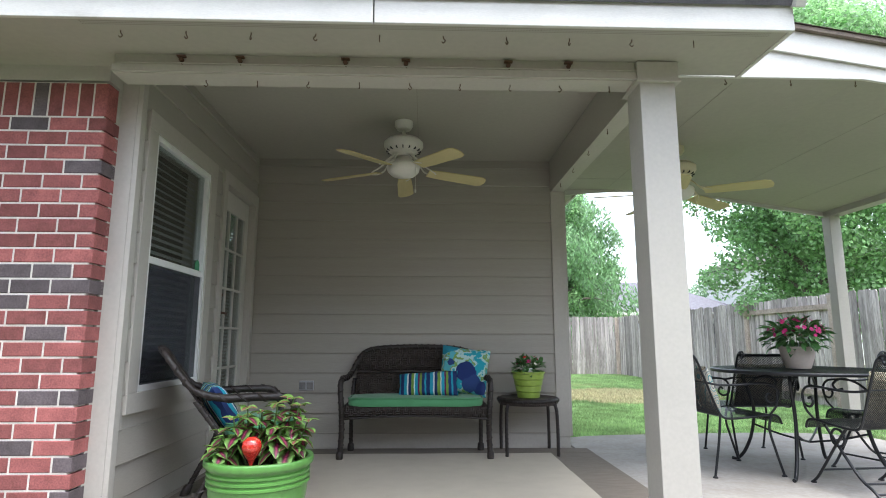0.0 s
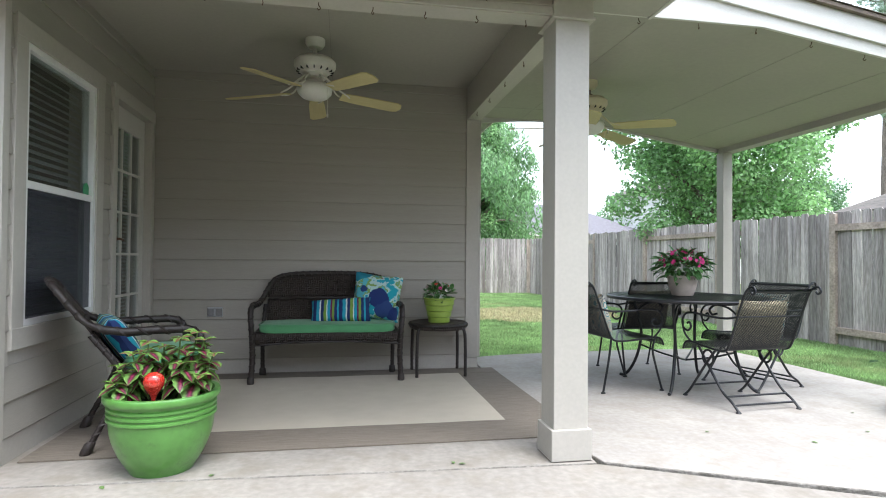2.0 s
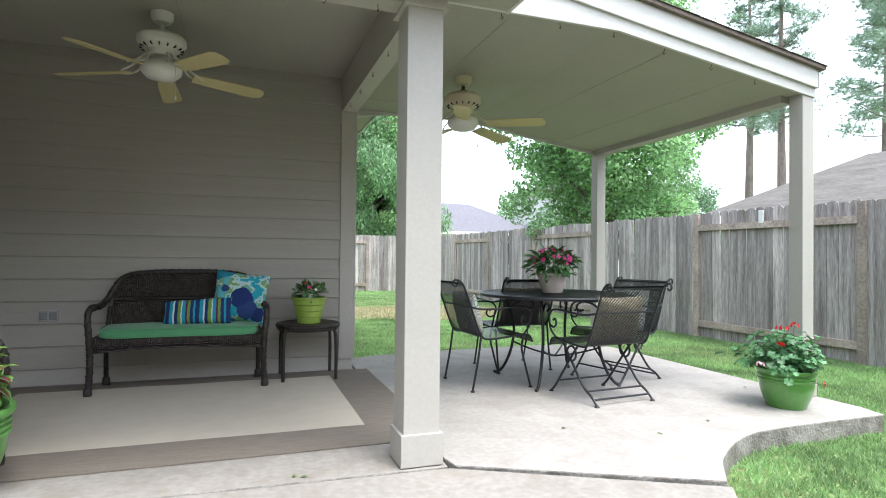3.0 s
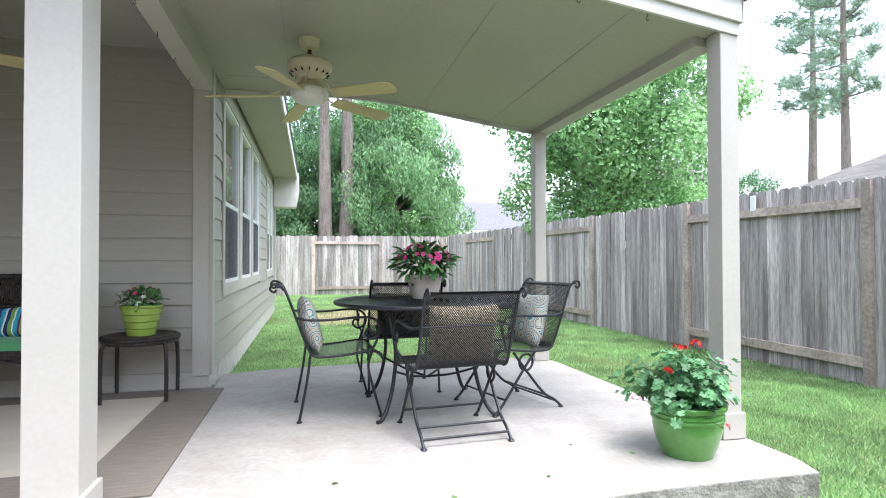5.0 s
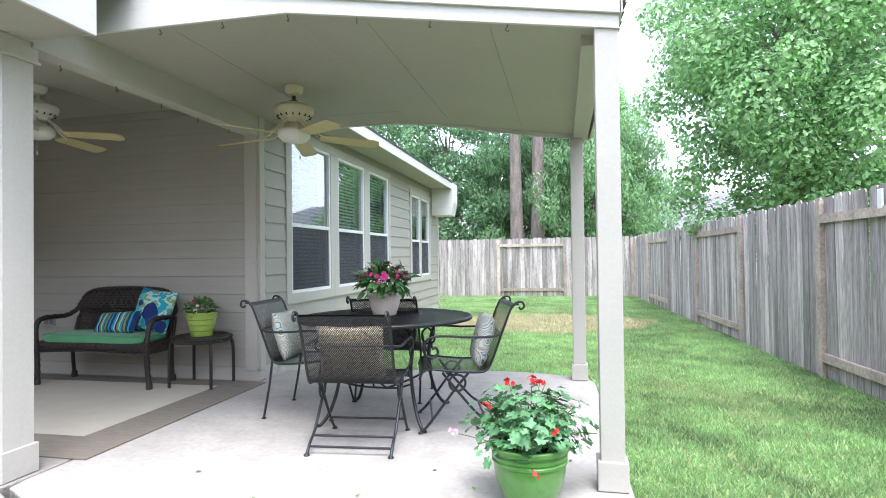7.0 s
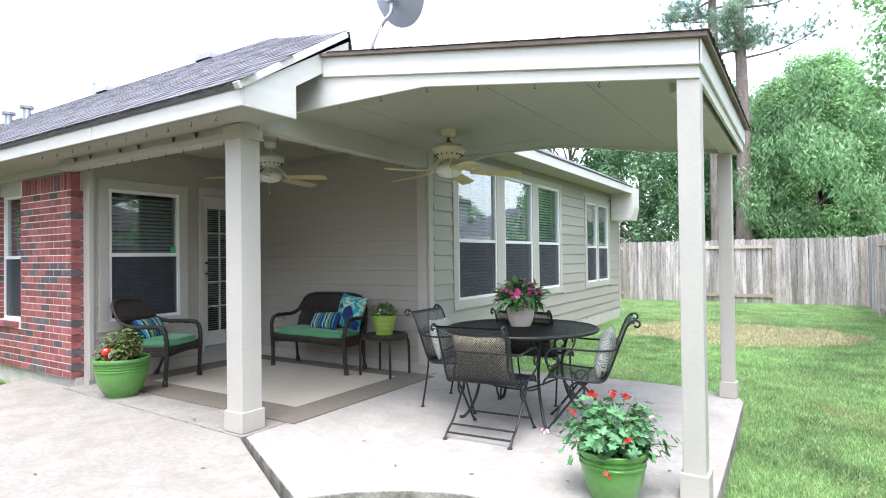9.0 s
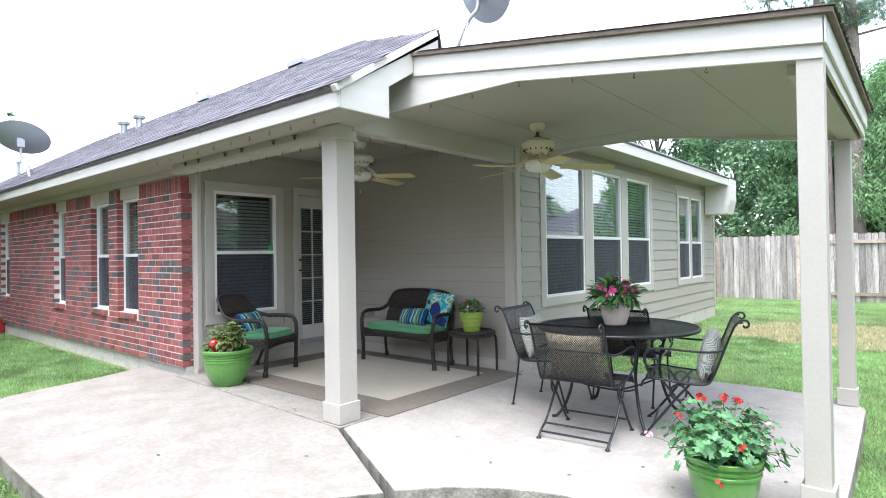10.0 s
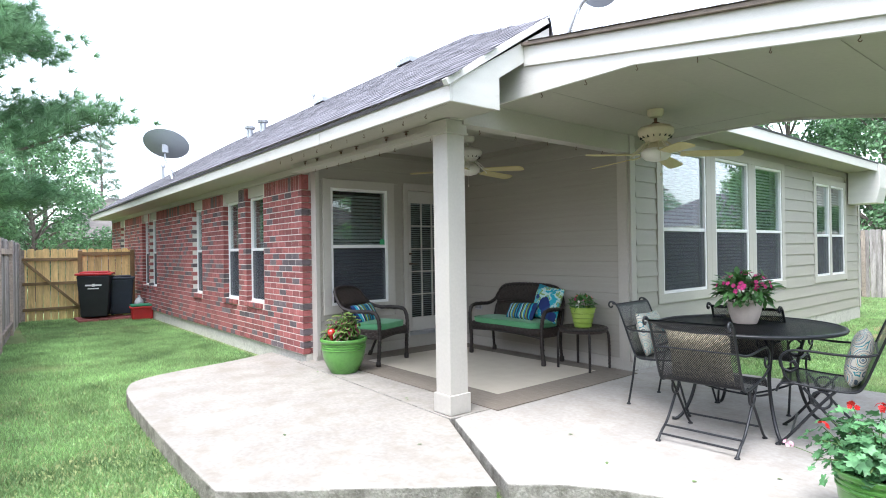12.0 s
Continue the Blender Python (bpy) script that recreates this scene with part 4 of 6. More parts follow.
def colour_steps(n, fac_link, l, steps, mode="CONSTANT"):
    r = n.new("ShaderNodeValToRGB")
    r.color_ramp.interpolation = mode
    e = r.color_ramp.elements
    while len(e) < len(steps):
        e.new(0.5)
    for el, (p, c) in zip(e, steps):
        el.position, el.color = p, (*c, 1)
    l.new(fac_link, r.inputs["Fac"])
    return r.outputs["Color"]


def stripes(n, l, co):
    sep = n.new("ShaderNodeSeparateXYZ")
    l.new(co, sep.inputs[0])
    ns = n.new("ShaderNodeTexNoise")
    ns.inputs["Scale"].default_value = 18
    l.new(co, ns.inputs["Vector"])
    a, b, c = n.new("ShaderNodeMath"), n.new("ShaderNodeMath"), n.new("ShaderNodeMath")
    a.operation, b.operation, c.operation = "MULTIPLY", "ADD", "FRACT"
    l.new(sep.outputs["X"], a.inputs[0])
    a.inputs[1].default_value = 4.4
    k = n.new("ShaderNodeMath")
    k.operation = "MULTIPLY"
    k.inputs[1].default_value = 0.05
    l.new(ns.outputs["Fac"], k.inputs[0])
    l.new(a.outputs[0], b.inputs[0])
    l.new(k.outputs[0], b.inputs[1])
    l.new(b.outputs[0], c.inputs[0])
    navy, aqua, white, green, plum = (0.012, 0.03, 0.12), (0.02, 0.30, 0.42), (0.62, 0.68, 0.66), (0.17, 0.30, 0.05), (0.13, 0.01, 0.07)
    return colour_steps(n, c.outputs[0], l, [(0, navy), (0.14, aqua), (0.26, white), (0.31, navy), (0.42, green), (0.53, white), (0.57, aqua), (0.68, plum), (0.74, green), (0.83, navy), (0.93, aqua)])


def florals(n, l, co):
    v = n.new("ShaderNodeTexVoronoi")
    v.inputs["Scale"].default_value, v.inputs["Randomness"].default_value = 5.2, 0.8
    ns = n.new("ShaderNodeTexNoise")
    ns.inputs["Scale"].default_value, ns.inputs["Detail"].default_value = 12, 4
    l.new(co, ns.inputs["Vector"])
    mx = n.new("ShaderNodeMix")
    mx.data_type = "RGBA"
    mx.inputs["Factor"].default_value = 0.05
    l.new(co, mx.inputs[6])
    l.new(ns.outputs["Color"], mx.inputs[7])
    l.new(mx.outputs[2], v.inputs["Vector"])
    sep = n.new("ShaderNodeSeparateColor")
    l.new(v.outputs["Color"], sep.inputs[0])
    petals = colour_steps(n, sep.outputs[0], l, [(0, (0.012, 0.03, 0.14)), (0.28, (0.28, 0.01, 0.10)), (0.46, (0.02, 0.24, 0.34)), (0.6, (0.02, 0.05, 0.17)), (0.82, (0.36, 0.04, 0.13))])
    ground = colour_steps(n, ns.outputs["Fac"], l, [(0, (0.02, 0.33, 0.42)), (0.46, (0.42, 0.60, 0.58)), (0.54, (0.20, 0.34, 0.09)), (0.60, (0.10, 0.42, 0.48))])
    mask = colour_steps(n, v.outputs["Distance"], l, [(0, (1, 1, 1)), (0.47, (0, 0, 0))])
    out = n.new("ShaderNodeMix")
    out.data_type = "RGBA"
    l.new(mask, out.inputs["Factor"])
    l.new(ground, out.inputs[6])
    l.new(petals, out.inputs[7])
    return out.outputs[2]


def paisley(n, l, co):
    v = n.new("ShaderNodeTexVoronoi")
    v.inputs["Scale"].default_value = 9
    v.feature = "F1"
    l.new(co, v.inputs["Vector"])
    rings = n.new("ShaderNodeMath")
    rings.operation = "MULTIPLY"
    rings.inputs[1].default_value = 3.2
    l.new(v.outputs["Distance"], rings.inputs[0])
    fr = n.new("ShaderNodeMath")
    fr.operation = "FRACT"
    l.new(rings.outputs[0], fr.inputs[0])
    cream = (0.60, 0.57, 0.48)
    return colour_steps(n, fr.outputs[0], l, [(0, (0.10, 0.13, 0.15)), (0.09, cream), (0.32, (0.05, 0.26, 0.29)), (0.45, cream), (0.62, (0.33, 0.22, 0.10)), (0.68, cream), (0.86, (0.16, 0.22, 0.27)), (0.93, cream)])


def lattice_print(n, l, co):
    v = n.new("ShaderNodeTexVoronoi")
    v.inputs["Scale"].default_value, v.inputs["Randomness"].default_value, v.distance = 26, 0.12, "MANHATTAN"
    l.new(co, v.inputs["Vector"])
    return colour_steps(n, v.outputs["Distance"], l, [(0, (0.20, 0.17, 0.10)), (0.2, (0.42, 0.38, 0.27)), (0.48, (0.23, 0.20, 0.12)), (0.62, (0.42, 0.38, 0.27))])


M_WEAVE = weave_mat("wicker_weave", (0.036, 0.025, 0.020))
M_STRIPE = ramp_mat("striped_fabric", stripes)
M_FLORAL = ramp_mat("floral_fabric", florals)
M_PAISLEY = ramp_mat("paisley_fabric", paisley)
M_LATTICE = ramp_mat("lattice_fabric", lattice_print)
M_BLADE = mat("fan_blade", (0.60, 0.52, 0.27), 0.5, var=0.06, scale=6, fine=40, bump=0.05, stretch=(0.4, 3, 3))
M_FANWHITE = mat("fan_white", (0.70, 0.68, 0.62), 0.4, var=0.04, bump=0.03)
M_FANCREAM = mat("fan_cream", (0.62, 0.56, 0.40), 0.4, var=0.05, bump=0.03)
M_FROST = mat("frosted_shade", (0.78, 0.76, 0.70), 0.35, var=0.03, bump=0)
M_BROWN = mat("brown_metal", (0.10, 0.05, 0.03), 0.5, var=0.1, bump=0.05)


# ---- door ----
door = thing("door_1", "closed white-painted glazed door with small panes and blinds", "door", "", M_SIDE @ Matrix.Translation((DOOR[0], 0, DOOR[1])), "structure")
DW, DH = DOOR[2] - DOOR[0], DOOR[3] - DOOR[1]
M_DOOR = mat("door_paint", (0.56, 0.54, 0.50), 0.45, var=0.04, scale=3, fine=40, bump=0.05)
for nm, c in (("trim_jamb", (-0.08, -0.032, -0.04, 0, 0.0, DH)), ("trim_jamb", (DW, -0.032, -0.04, DW + 0.075, 0.0, DH)), ("trim_head", (-0.08, -0.034, DH, DW + 0.075, 0.0, DH + 0.10)), ("trim_sill", (0, -0.03, -0.04, DW, 0.0, -0.002))):
    part(nm, boxes(c), M_TRIM, door, bevel=0.003)
part("threshold", boxes((0, -0.05, 0.0, DW, 0.08, 0.045)), M_METAL, door, "grey metal threshold", bevel=0.004)
gx0, gx1, gz0, gz1 = 0.085, DW - 0.10, 0.24, DH - 0.17
part("leaf", boxes((0.004, 0.03, 0.05, gx0, 0.07, DH - 0.004), (gx1, 0.03, 0.05, DW - 0.004, 0.07, DH - 0.004), (gx0, 0.03, 0.05, gx1, 0.07, gz0), (gx0, 0.03, gz1, gx1, 0.07, DH - 0.004)), M_DOOR, door, bevel=0.003)
mun = bmesh.new()
for i in range(1, 3):
    x = gx0 + (gx1 - gx0) * i / 3
    box(mun, x - 0.009, 0.034, gz0, x + 0.009, 0.06, gz1)
for i in range(1, 5):
    z = gz0 + (gz1 - gz0) * i / 5
    box(mun, gx0, 0.0335, z - 0.009, gx1, 0.0605, z + 0.009)
part("muntin", mun, M_DOOR, door)
g = part("pane", boxes((gx0, 0.045, gz0, gx1, 0.049, gz1)), M_GLASS, door)
g.visible_shadow = False
bl = bmesh.new()
for i in range(int((gz1 - gz0) / 0.03)):
    box(bl, gx0 + 0.01, -0.012, -0.001, gx1 - 0.01, 0.012, 0.001, Matrix.Translation((0, 0.09, gz0 + 0.02 + i * 0.03)) @ Matrix.Rotation(radians(-35), 4, "X"))
part("blind", bl, M_BLIND, door, "white slat blind behind the panes")
# near-black sheet behind the door panes, painted in for the room's darkness
part("dark_interior", boxes((-0.02, 0.2, 0.0, DW + 0.02, 0.21, DH + 0.02)), M_PAINTED_DARK, door)
kn = bmesh.new()
for z in (1.0, 1.14):
    tube(kn, [(0.045, 0.03, z), (0.045, -0.02, z)], 0.012, 8, smooth=False)
tube(kn, [(0.045, -0.02, 1.0), (0.07, -0.03, 1.0), (0.13, -0.03, 0.995)], 0.009, 7)
lathe(kn, [(0, 0), (0.026, 0.0), (0.026, 0.012), (0, 0.014)], 14, (0.045, 0.02, 1.14))
part("handle", kn, M_BROWN, door, "dark bronze lever handle and bolt", smooth=40)
# sticker on the porch window
bm = bmesh.new()
lathe(bm, [(0, 0), (0.042, 0), (0.042, 0.002), (0, 0.002)], 20)
part("sticker", bm, mat("green_sticker", (0.05, 0.33, 0.14), 0.5, var=0.1, scale=30, bump=0), w_left, "round green sticker", m=pose(0.79, 0.0085, 0.80, 90, 0, 0) @ Matrix.Diagonal((1, 1.25, 1, 1)))

# ---- rug ----
bm = bmesh.new()
rug = thing("rug", "flat woven tan rug with a brown border on the slab", "rug", "", Matrix.Translation((0, 0, 0)))
RX0, RX1, RY0, RY1, RB = -2.88, 0.13, 0.40, 2.50, 0.37


def rug_sheet(x0, y0, x1, y1, z):
    bm = bmesh.new()
    nx, ny = max(2, int((x1 - x0) / 0.08)), max(2, int((y1 - y0) / 0.08))
    grid = [[bm.verts.new((x0 + (x1 - x0) * i / nx, y0 + (y1 - y0) * j / ny, z + 0.003 * noise.noise((i * 0.21 + x0, j * 0.23, 1)) + 0.001)) for i in range(nx + 1)] for j in range(ny + 1)]
    for j in range(ny):
        for i in range(nx):
            bm.faces.new((grid[j][i], grid[j][i + 1], grid[j + 1][i + 1], grid[j + 1][i]))
    ext = bmesh.ops.extrude_face_region(bm, geom=bm.faces[:])
    for v in ext["geom"]:
        if isinstance(v, bmesh.types.BMVert):
            v.co.z = max(0.0005, v.co.z - 0.007)
    return bm


for c in ((RX0, RY0, RX1, RY0 + RB), (RX0, RY1 - 0.22, RX1, RY1), (RX0, RY0 + RB, RX0 + RB, RY1 - 0.22), (RX1 - RB, RY0 + RB, RX1, RY1 - 0.22)):
    part("border", rug_sheet(*c, 0.008), M_RUG, rug, "brown woven border", smooth=40)
part("centre", rug_sheet(RX0 + RB, RY0 + RB, RX1 - RB, RY1 - 0.22, 0.0075), M_RUG_C, rug, "pale tan woven field", smooth=40)


# ---- cushions and pillows ----
def pillow_mesh(w, h, thick, seed, pinch=0.06, n=16):
    """A stuffed pillow standing in the x-z plane, its base at z 0."""
    bm = bmesh.new()
    for side in (1, -1):
        grid = []
        for j in range(n + 1):
            row = []
            for i in range(n + 1):
                u, v = i / n * 2 - 1, j / n * 2 - 1
                puff = max(0.0, (1 - u ** 4) * (1 - v ** 4)) ** 0.55
                k = 1 - pinch * (1 - abs(u)) * abs(v) ** 3
                q = 1 - pinch * (1 - abs(v)) * abs(u) ** 3
                x, z = u * w / 2 * q, v * h / 2 * k + h / 2
                y = side * thick / 2 * puff * (1 + 0.12 * noise.noise((u * 2 + seed, v * 2, side)))
                row.append(bm.verts.new((x, y, z)))
            grid.append(row)
        for j in range(n):
            for i in range(n):
                bm.faces.new((grid[j][i], grid[j][i + 1], grid[j + 1][i + 1], grid[j + 1][i]))
    bmesh.ops.remove_doubles(bm, verts=bm.verts[:], dist=1e-4)
    return bm


def pillow(label, w, h, thick, material, m, seed):
    p = part("throw_pillow", pillow_mesh(w, h, thick, seed), material, None, label, smooth=60)
    p.matrix_basis = m
    return tagged(p, label, "pillow", "throw pillows")


def seat_cushion(parent_m, w, d, t, label, seed):
    """A boxed seat cushion with soft edges and a piped seam."""
    c = thing("seat_cushion", label, "cushion", "seat cushions", parent_m)
    bm = bmesh.new()
    n = 22
    loops = []
    prof = [(0.0, 0.86, 0), (0.0, 0.97, 0), (0.25, 1.0, 0), (0.75, 1.0, 0), (0.97, 0.97, 0), (1.08, 0.80, 0), (1.12, 0.4, 0)]
    for zf_, k, _ in prof:
        ring = []
        for i in range(48):
            a = 2 * math.pi * i / 48
            ca, sa = math.cos(a), math.sin(a)
            x = w / 2 * math.copysign(abs(ca) ** 0.28, ca) * k
            y = d / 2 * math.copysign(abs(sa) ** 0.28, sa) * k
            ring.append(bm.verts.new((x, y, zf_ * t + 0.006 * noise.noise((x * 6 + seed, y * 6, zf_)))))
        loops.append(ring)
    for a, b in zip(loops, loops[1:]):
        for i in range(48):
            bm.faces.new((a[i], a[(i + 1) % 48], b[(i + 1) % 48], b[i]))
    bm.faces.new(loops[0][::-1])
    bm.faces.new(loops[-1])
    part("pad", bm, M_CUSHION, c, smooth=50)
    bm = bmesh.new()
    ring = []
    for i in range(49):
        a = 2 * math.pi * i / 48
        ca, sa = math.cos(a), math.sin(a)
        ring.append((w / 2 * math.copysign(abs(ca) ** 0.28, ca) * 1.005, d / 2 * math.copysign(abs(sa) ** 0.28, sa) * 1.005, t * 0.9))
    tube(bm, ring, 0.005, 5, smooth=False)
    part("piping", bm, M_CUSHION, c)
    return c


# ---- wicker seats ----
def braid(bm, pts, r, steps=8):
    """A wrapped wicker bar: a core with a twisted ridge."""
    line = curve_points(pts, steps)
    tube(bm, line, r * 0.86, 8, smooth=False)
    twist = []
    fine = []
    for a, b in zip(line, line[1:]):
        k = max(1, int((b - a).length / 0.006))
        fine += [a.lerp(b, i / k) for i in range(k)]
    for i in range(len(fine) - 1):
        d = (fine[i + 1] - fine[i]).normalized()
        s = d.orthogonal().normalized()
        t = d.cross(s)
        a = i * 0.006 / (r * 1.1) * 3.4
        twist.append(fine[i] + (s * math.cos(a) + t * math.sin(a)) * r * 0.72)
    if len(twist) > 2:
        tube(bm, twist, r * 0.36, 4, smooth=False)


def wicker_seat(name, label, w, m, group, lean=0.0):
    """A wicker chair or settee; front towards its own -y, origin on the floor under its middle."""
    s = thing(name, label, "chair" if w < 0.8 else "loveseat", group, m)
    hw, fy, by = w / 2, -0.24, 0.14
    for sx in (-1, 1):
        x = sx * hw
        bm = bmesh.new()
        braid(bm, [(x * 0.99, fy + 0.02, 0.0), (x * 0.97, fy + 0.01, 0.22), (x * 0.98, fy, 0.46), (x, fy + 0.015, 0.60), (x * 1.0, fy + 0.07, 0.665), (x * 0.99, fy + 0.20, 0.675), (x * 0.97, by - 0.05, 0.675),
                   (x * 0.93, by + 0.05, 0.72), (x * 0.86, by + 0.085, 0.81)], 0.026)
        part("arm", bm, M_WICKER, s, smooth=60)
        bm = bmesh.new()
        braid(bm, [(x * 0.92, by + 0.02, 0.0), (x * 0.92, by, 0.25), (x * 0.92, by + 0.02, 0.45), (x * 0.90, by + 0.07, 0.66)], 0.02)
        part("rear_leg", bm, M_WICKER, s, smooth=60)
        for fx, fyy in ((x * 0.99, fy + 0.02), (x * 0.92, by + 0.02)):
            bm = bmesh.new()
            lathe(bm, [(0, 0), (0.027, 0.0), (0.03, 0.02), (0.027, 0.055), (0.02, 0.065), (0, 0.066)], 12, (fx, fyy, 0))
            part("foot", bm, M_WICKER, s, smooth=40)
        # woven side under the arm
        bm = bmesh.new()
        box(bm, x * 0.955 - 0.008, fy + 0.03, 0.33, x * 0.955 + 0.008, by, 0.47)
        part("side_panel", bm, M_WEAVE, s, bevel=0.004)
    # top rail of the back
    bm = bmesh.new()
    braid(bm, [(-hw * 0.86, by + 0.085, 0.80), (-hw * 0.80, by + 0.095, 0.86), (-hw * 0.66, by + 0.105, 0.905), (-hw * 0.3, by + 0.115, 0.925), (hw * 0.3, by + 0.115, 0.925), (hw * 0.66, by + 0.105, 0.905), (hw * 0.80, by + 0.095, 0.86), (hw * 0.86, by + 0.085, 0.80)], 0.026)
    part("top_rail", bm, M_WICKER, s, smooth=60)

    def back_panel(z0, z1, name_):
        bm = bmesh.new()
        nx, rows = 24, 8
        grid = []
        for j in range(rows + 1):
            row = []
            for i in range(nx + 1):
                u = i / nx * 2 - 1
                top_z = min(z1, 0.925 - 0.125 * max(0, (abs(u) - 0.72) / 0.28) ** 1.6)
                z = z0 + (top_z - z0) * j / rows
                row.append(bm.verts.new((u * hw * 0.87, by + 0.02 + 0.095 * (z - 0.45) / 0.48 + 0.012 * (1 - u * u), z)))
            grid.append(row)
        for j in range(rows):
            for i in range(nx):
                bm.faces.new((grid[j][i], grid[j][i + 1], grid[j + 1][i + 1], grid[j + 1][i]))
        ob = part(name_, bm, M_WEAVE, s, smooth=60)
        so = ob.modifiers.new("thick", "SOLIDIFY")
        so.thickness = 0.018
    back_panel(0.72, 0.92, "back_panel_upper")
    back_panel(0.44, 0.70, "back_panel_lower")
    bm = bmesh.new()
    tube(bm, [(-hw * 0.86, by + 0.052, 0.715), (0, by + 0.062, 0.715), (hw * 0.86, by + 0.052, 0.715)], 0.012, 6)
    part("back_rail", bm, M_WICKER, s, smooth=60)
    # seat deck and arched apron
    part("seat", boxes((-hw * 0.95, fy + 0.02, 0.43, hw * 0.95, by + 0.02, 0.465)), M_WEAVE, s, bevel=0.01)
    bm = bmesh.new()
    nx = 28
    up_, lo_ = [], []
    for i in range(nx + 1):
        u = i / nx * 2 - 1
        bow = -0.02 * (1 - u * u)
        up_.append((u * hw * 0.97, fy + bow, 0.468))
        lo_.append((u * hw * 0.97, fy + bow, 0.335 + 0.035 * (1 - u * u)))
    vu, vl = [bm.verts.new(p) for p in up_], [bm.verts.new(p) for p in lo_]
    for i in range(nx):
        bm.faces.new((vl[i], vl[i + 1], vu[i + 1], vu[i]))
    ap = part("apron", bm, M_WEAVE, s, smooth=60)
    so = ap.modifiers.new("thick", "SOLIDIFY")
    so.thickness = 0.02
    bm = bmesh.new()
    tube(bm, lo_, 0.012, 6, smooth=False)
    part("apron_edge", bm, M_WICKER, s, smooth=60)
    # a low seat deck; on the reclined chair the upper back leans away and the rear legs splay
    for o in s.children:
        for v in o.data.vertices:
            z = v.co.z
            k = min(1.0, max(0.0, (v.co.y + 0.12) / 0.28))
            if lean:
                v.co.y += lean * k * max(0.0, z - 0.46) / 0.46 + (0.17 * (1 - z / 0.42) if v.co.y > 0 and z < 0.42 else 0)
            v.co.z = z if z < 0.25 else 0.25 + (z - 0.25) * 0.77 if z < 0.47 else 0.4194 + (z - 0.47) * 1.035
    return s


LOVE = Matrix.Translation((-1.40, 2.27, 0.008))
wicker_seat("loveseat", "dark brown wicker loveseat against the back wall", 1.24, LOVE, "wicker seats")
seat_cushion(LOVE @ Matrix.Translation((0, -0.055, 0.415)), 1.12, 0.42, 0.07, "flat green seat cushion on the loveseat", 1)
pillow("floral pillow in turquoise, navy and plum on the loveseat", 0.43, 0.42, 0.13, M_FLORAL, LOVE @ pose(0.39, 0.03, 0.485, -16, 7, -6), 2)
pillow("small striped pillow in navy, aqua and green on the loveseat", 0.52, 0.23, 0.13, M_STRIPE, LOVE @ pose(0.10, -0.08, 0.475, -30, -4, -8), 3)
ARM = Matrix.Translation((-2.40, 0.85, 0.008)) @ Matrix.Rotation(radians(112.5), 4, "Z")
wicker_seat("armchair", "dark brown wicker armchair with its back to the window", 0.62, ARM, "wicker seats", 0.24)
seat_cushion(ARM @ Matrix.Translation((0, -0.05, 0.415)), 0.50, 0.40, 0.075, "flat green seat cushion on the wicker armchair", 4)
pillow("striped pillow in navy, aqua and white on the armchair", 0.46, 0.28, 0.13, M_STRIPE, ARM @ pose(0.0, 0.10, 0.45, -32, 0, 4), 5)

# ---- wicker side table ----
st = thing("side_table", "small round dark wicker side table beside the loveseat", "table", "", Matrix.Translation((-0.425, 2.31, 0.006)))
bm = bmesh.new()
lathe(bm, [(0, 0.435), (0.225, 0.435), (0.25, 0.41), (0.262, 0.425), (0.262, 0.455), (0.25, 0.468), (0.225, 0.462), (0, 0.462)], 40)
part("top", bm, M_WEAVE, st, smooth=40)
bm = bmesh.new()
braid(bm, [(0.255 * math.cos(a / 20 * 2 * math.pi), 0.255 * math.sin(a / 20 * 2 * math.pi), 0.448) for a in range(21)], 0.018, 3)
part("rim", bm, M_WICKER, st, smooth=60)
for sx in (-1, 1):
    for sy in (-1, 1):
        bm = bmesh.new()
        braid(bm, [(sx * 0.215, sy * 0.18, 0.0), (sx * 0.215, sy * 0.178, 0.25), (sx * 0.205, sy * 0.17, 0.40), (sx * 0.16, sy * 0.13, 0.44)], 0.0165)
        part("leg", bm, M_WICKER, st, smooth=60)


# ---- pots and plants ----
def ridged_planter(label, m, r, h, base_r, material, ridges=3):
    p = thing("planter", label, "planter", "green planters", m)
    bm = bmesh.new()
    prof = [(0, 0.0), (base_r, 0.0), (base_r * 1.04, 0.012)]
    for k in range(1, 9):
        u = k / 8
        prof.append((base_r + (r * 0.90 - base_r) * math.sin(u * math.pi / 2) ** 0.8, 0.012 + u * h * 0.64))
    z = h * 0.67
    for k in range(ridges):
        prof += [(r * 0.905, z), (r * 0.94, z + 0.006), (r * 0.94, z + 0.016), (r * 0.905, z + 0.022)]
        z += 0.026
    prof += [(r * 0.92, h * 0.90), (r * 0.985, h * 0.91), (r, h * 0.93), (r, h * 0.985), (r * 0.985, h), (r * 0.90, h), (r * 0.885, h * 0.96), (r * 0.87, h * 0.80)]
    lathe(bm, prof, 44)
    part("pot", bm, material, p, smooth=35)
    bm = bmesh.new()
    lathe(bm, [(0, h * 0.90), (r * 0.5, h * 0.905), (r * 0.884, h * 0.885)], 30)
    for v in bm.verts:
        v.co.z += 0.008 * noise.noise(v.co * 40)
    part("soil", bm, M_SOIL, p)
    return p


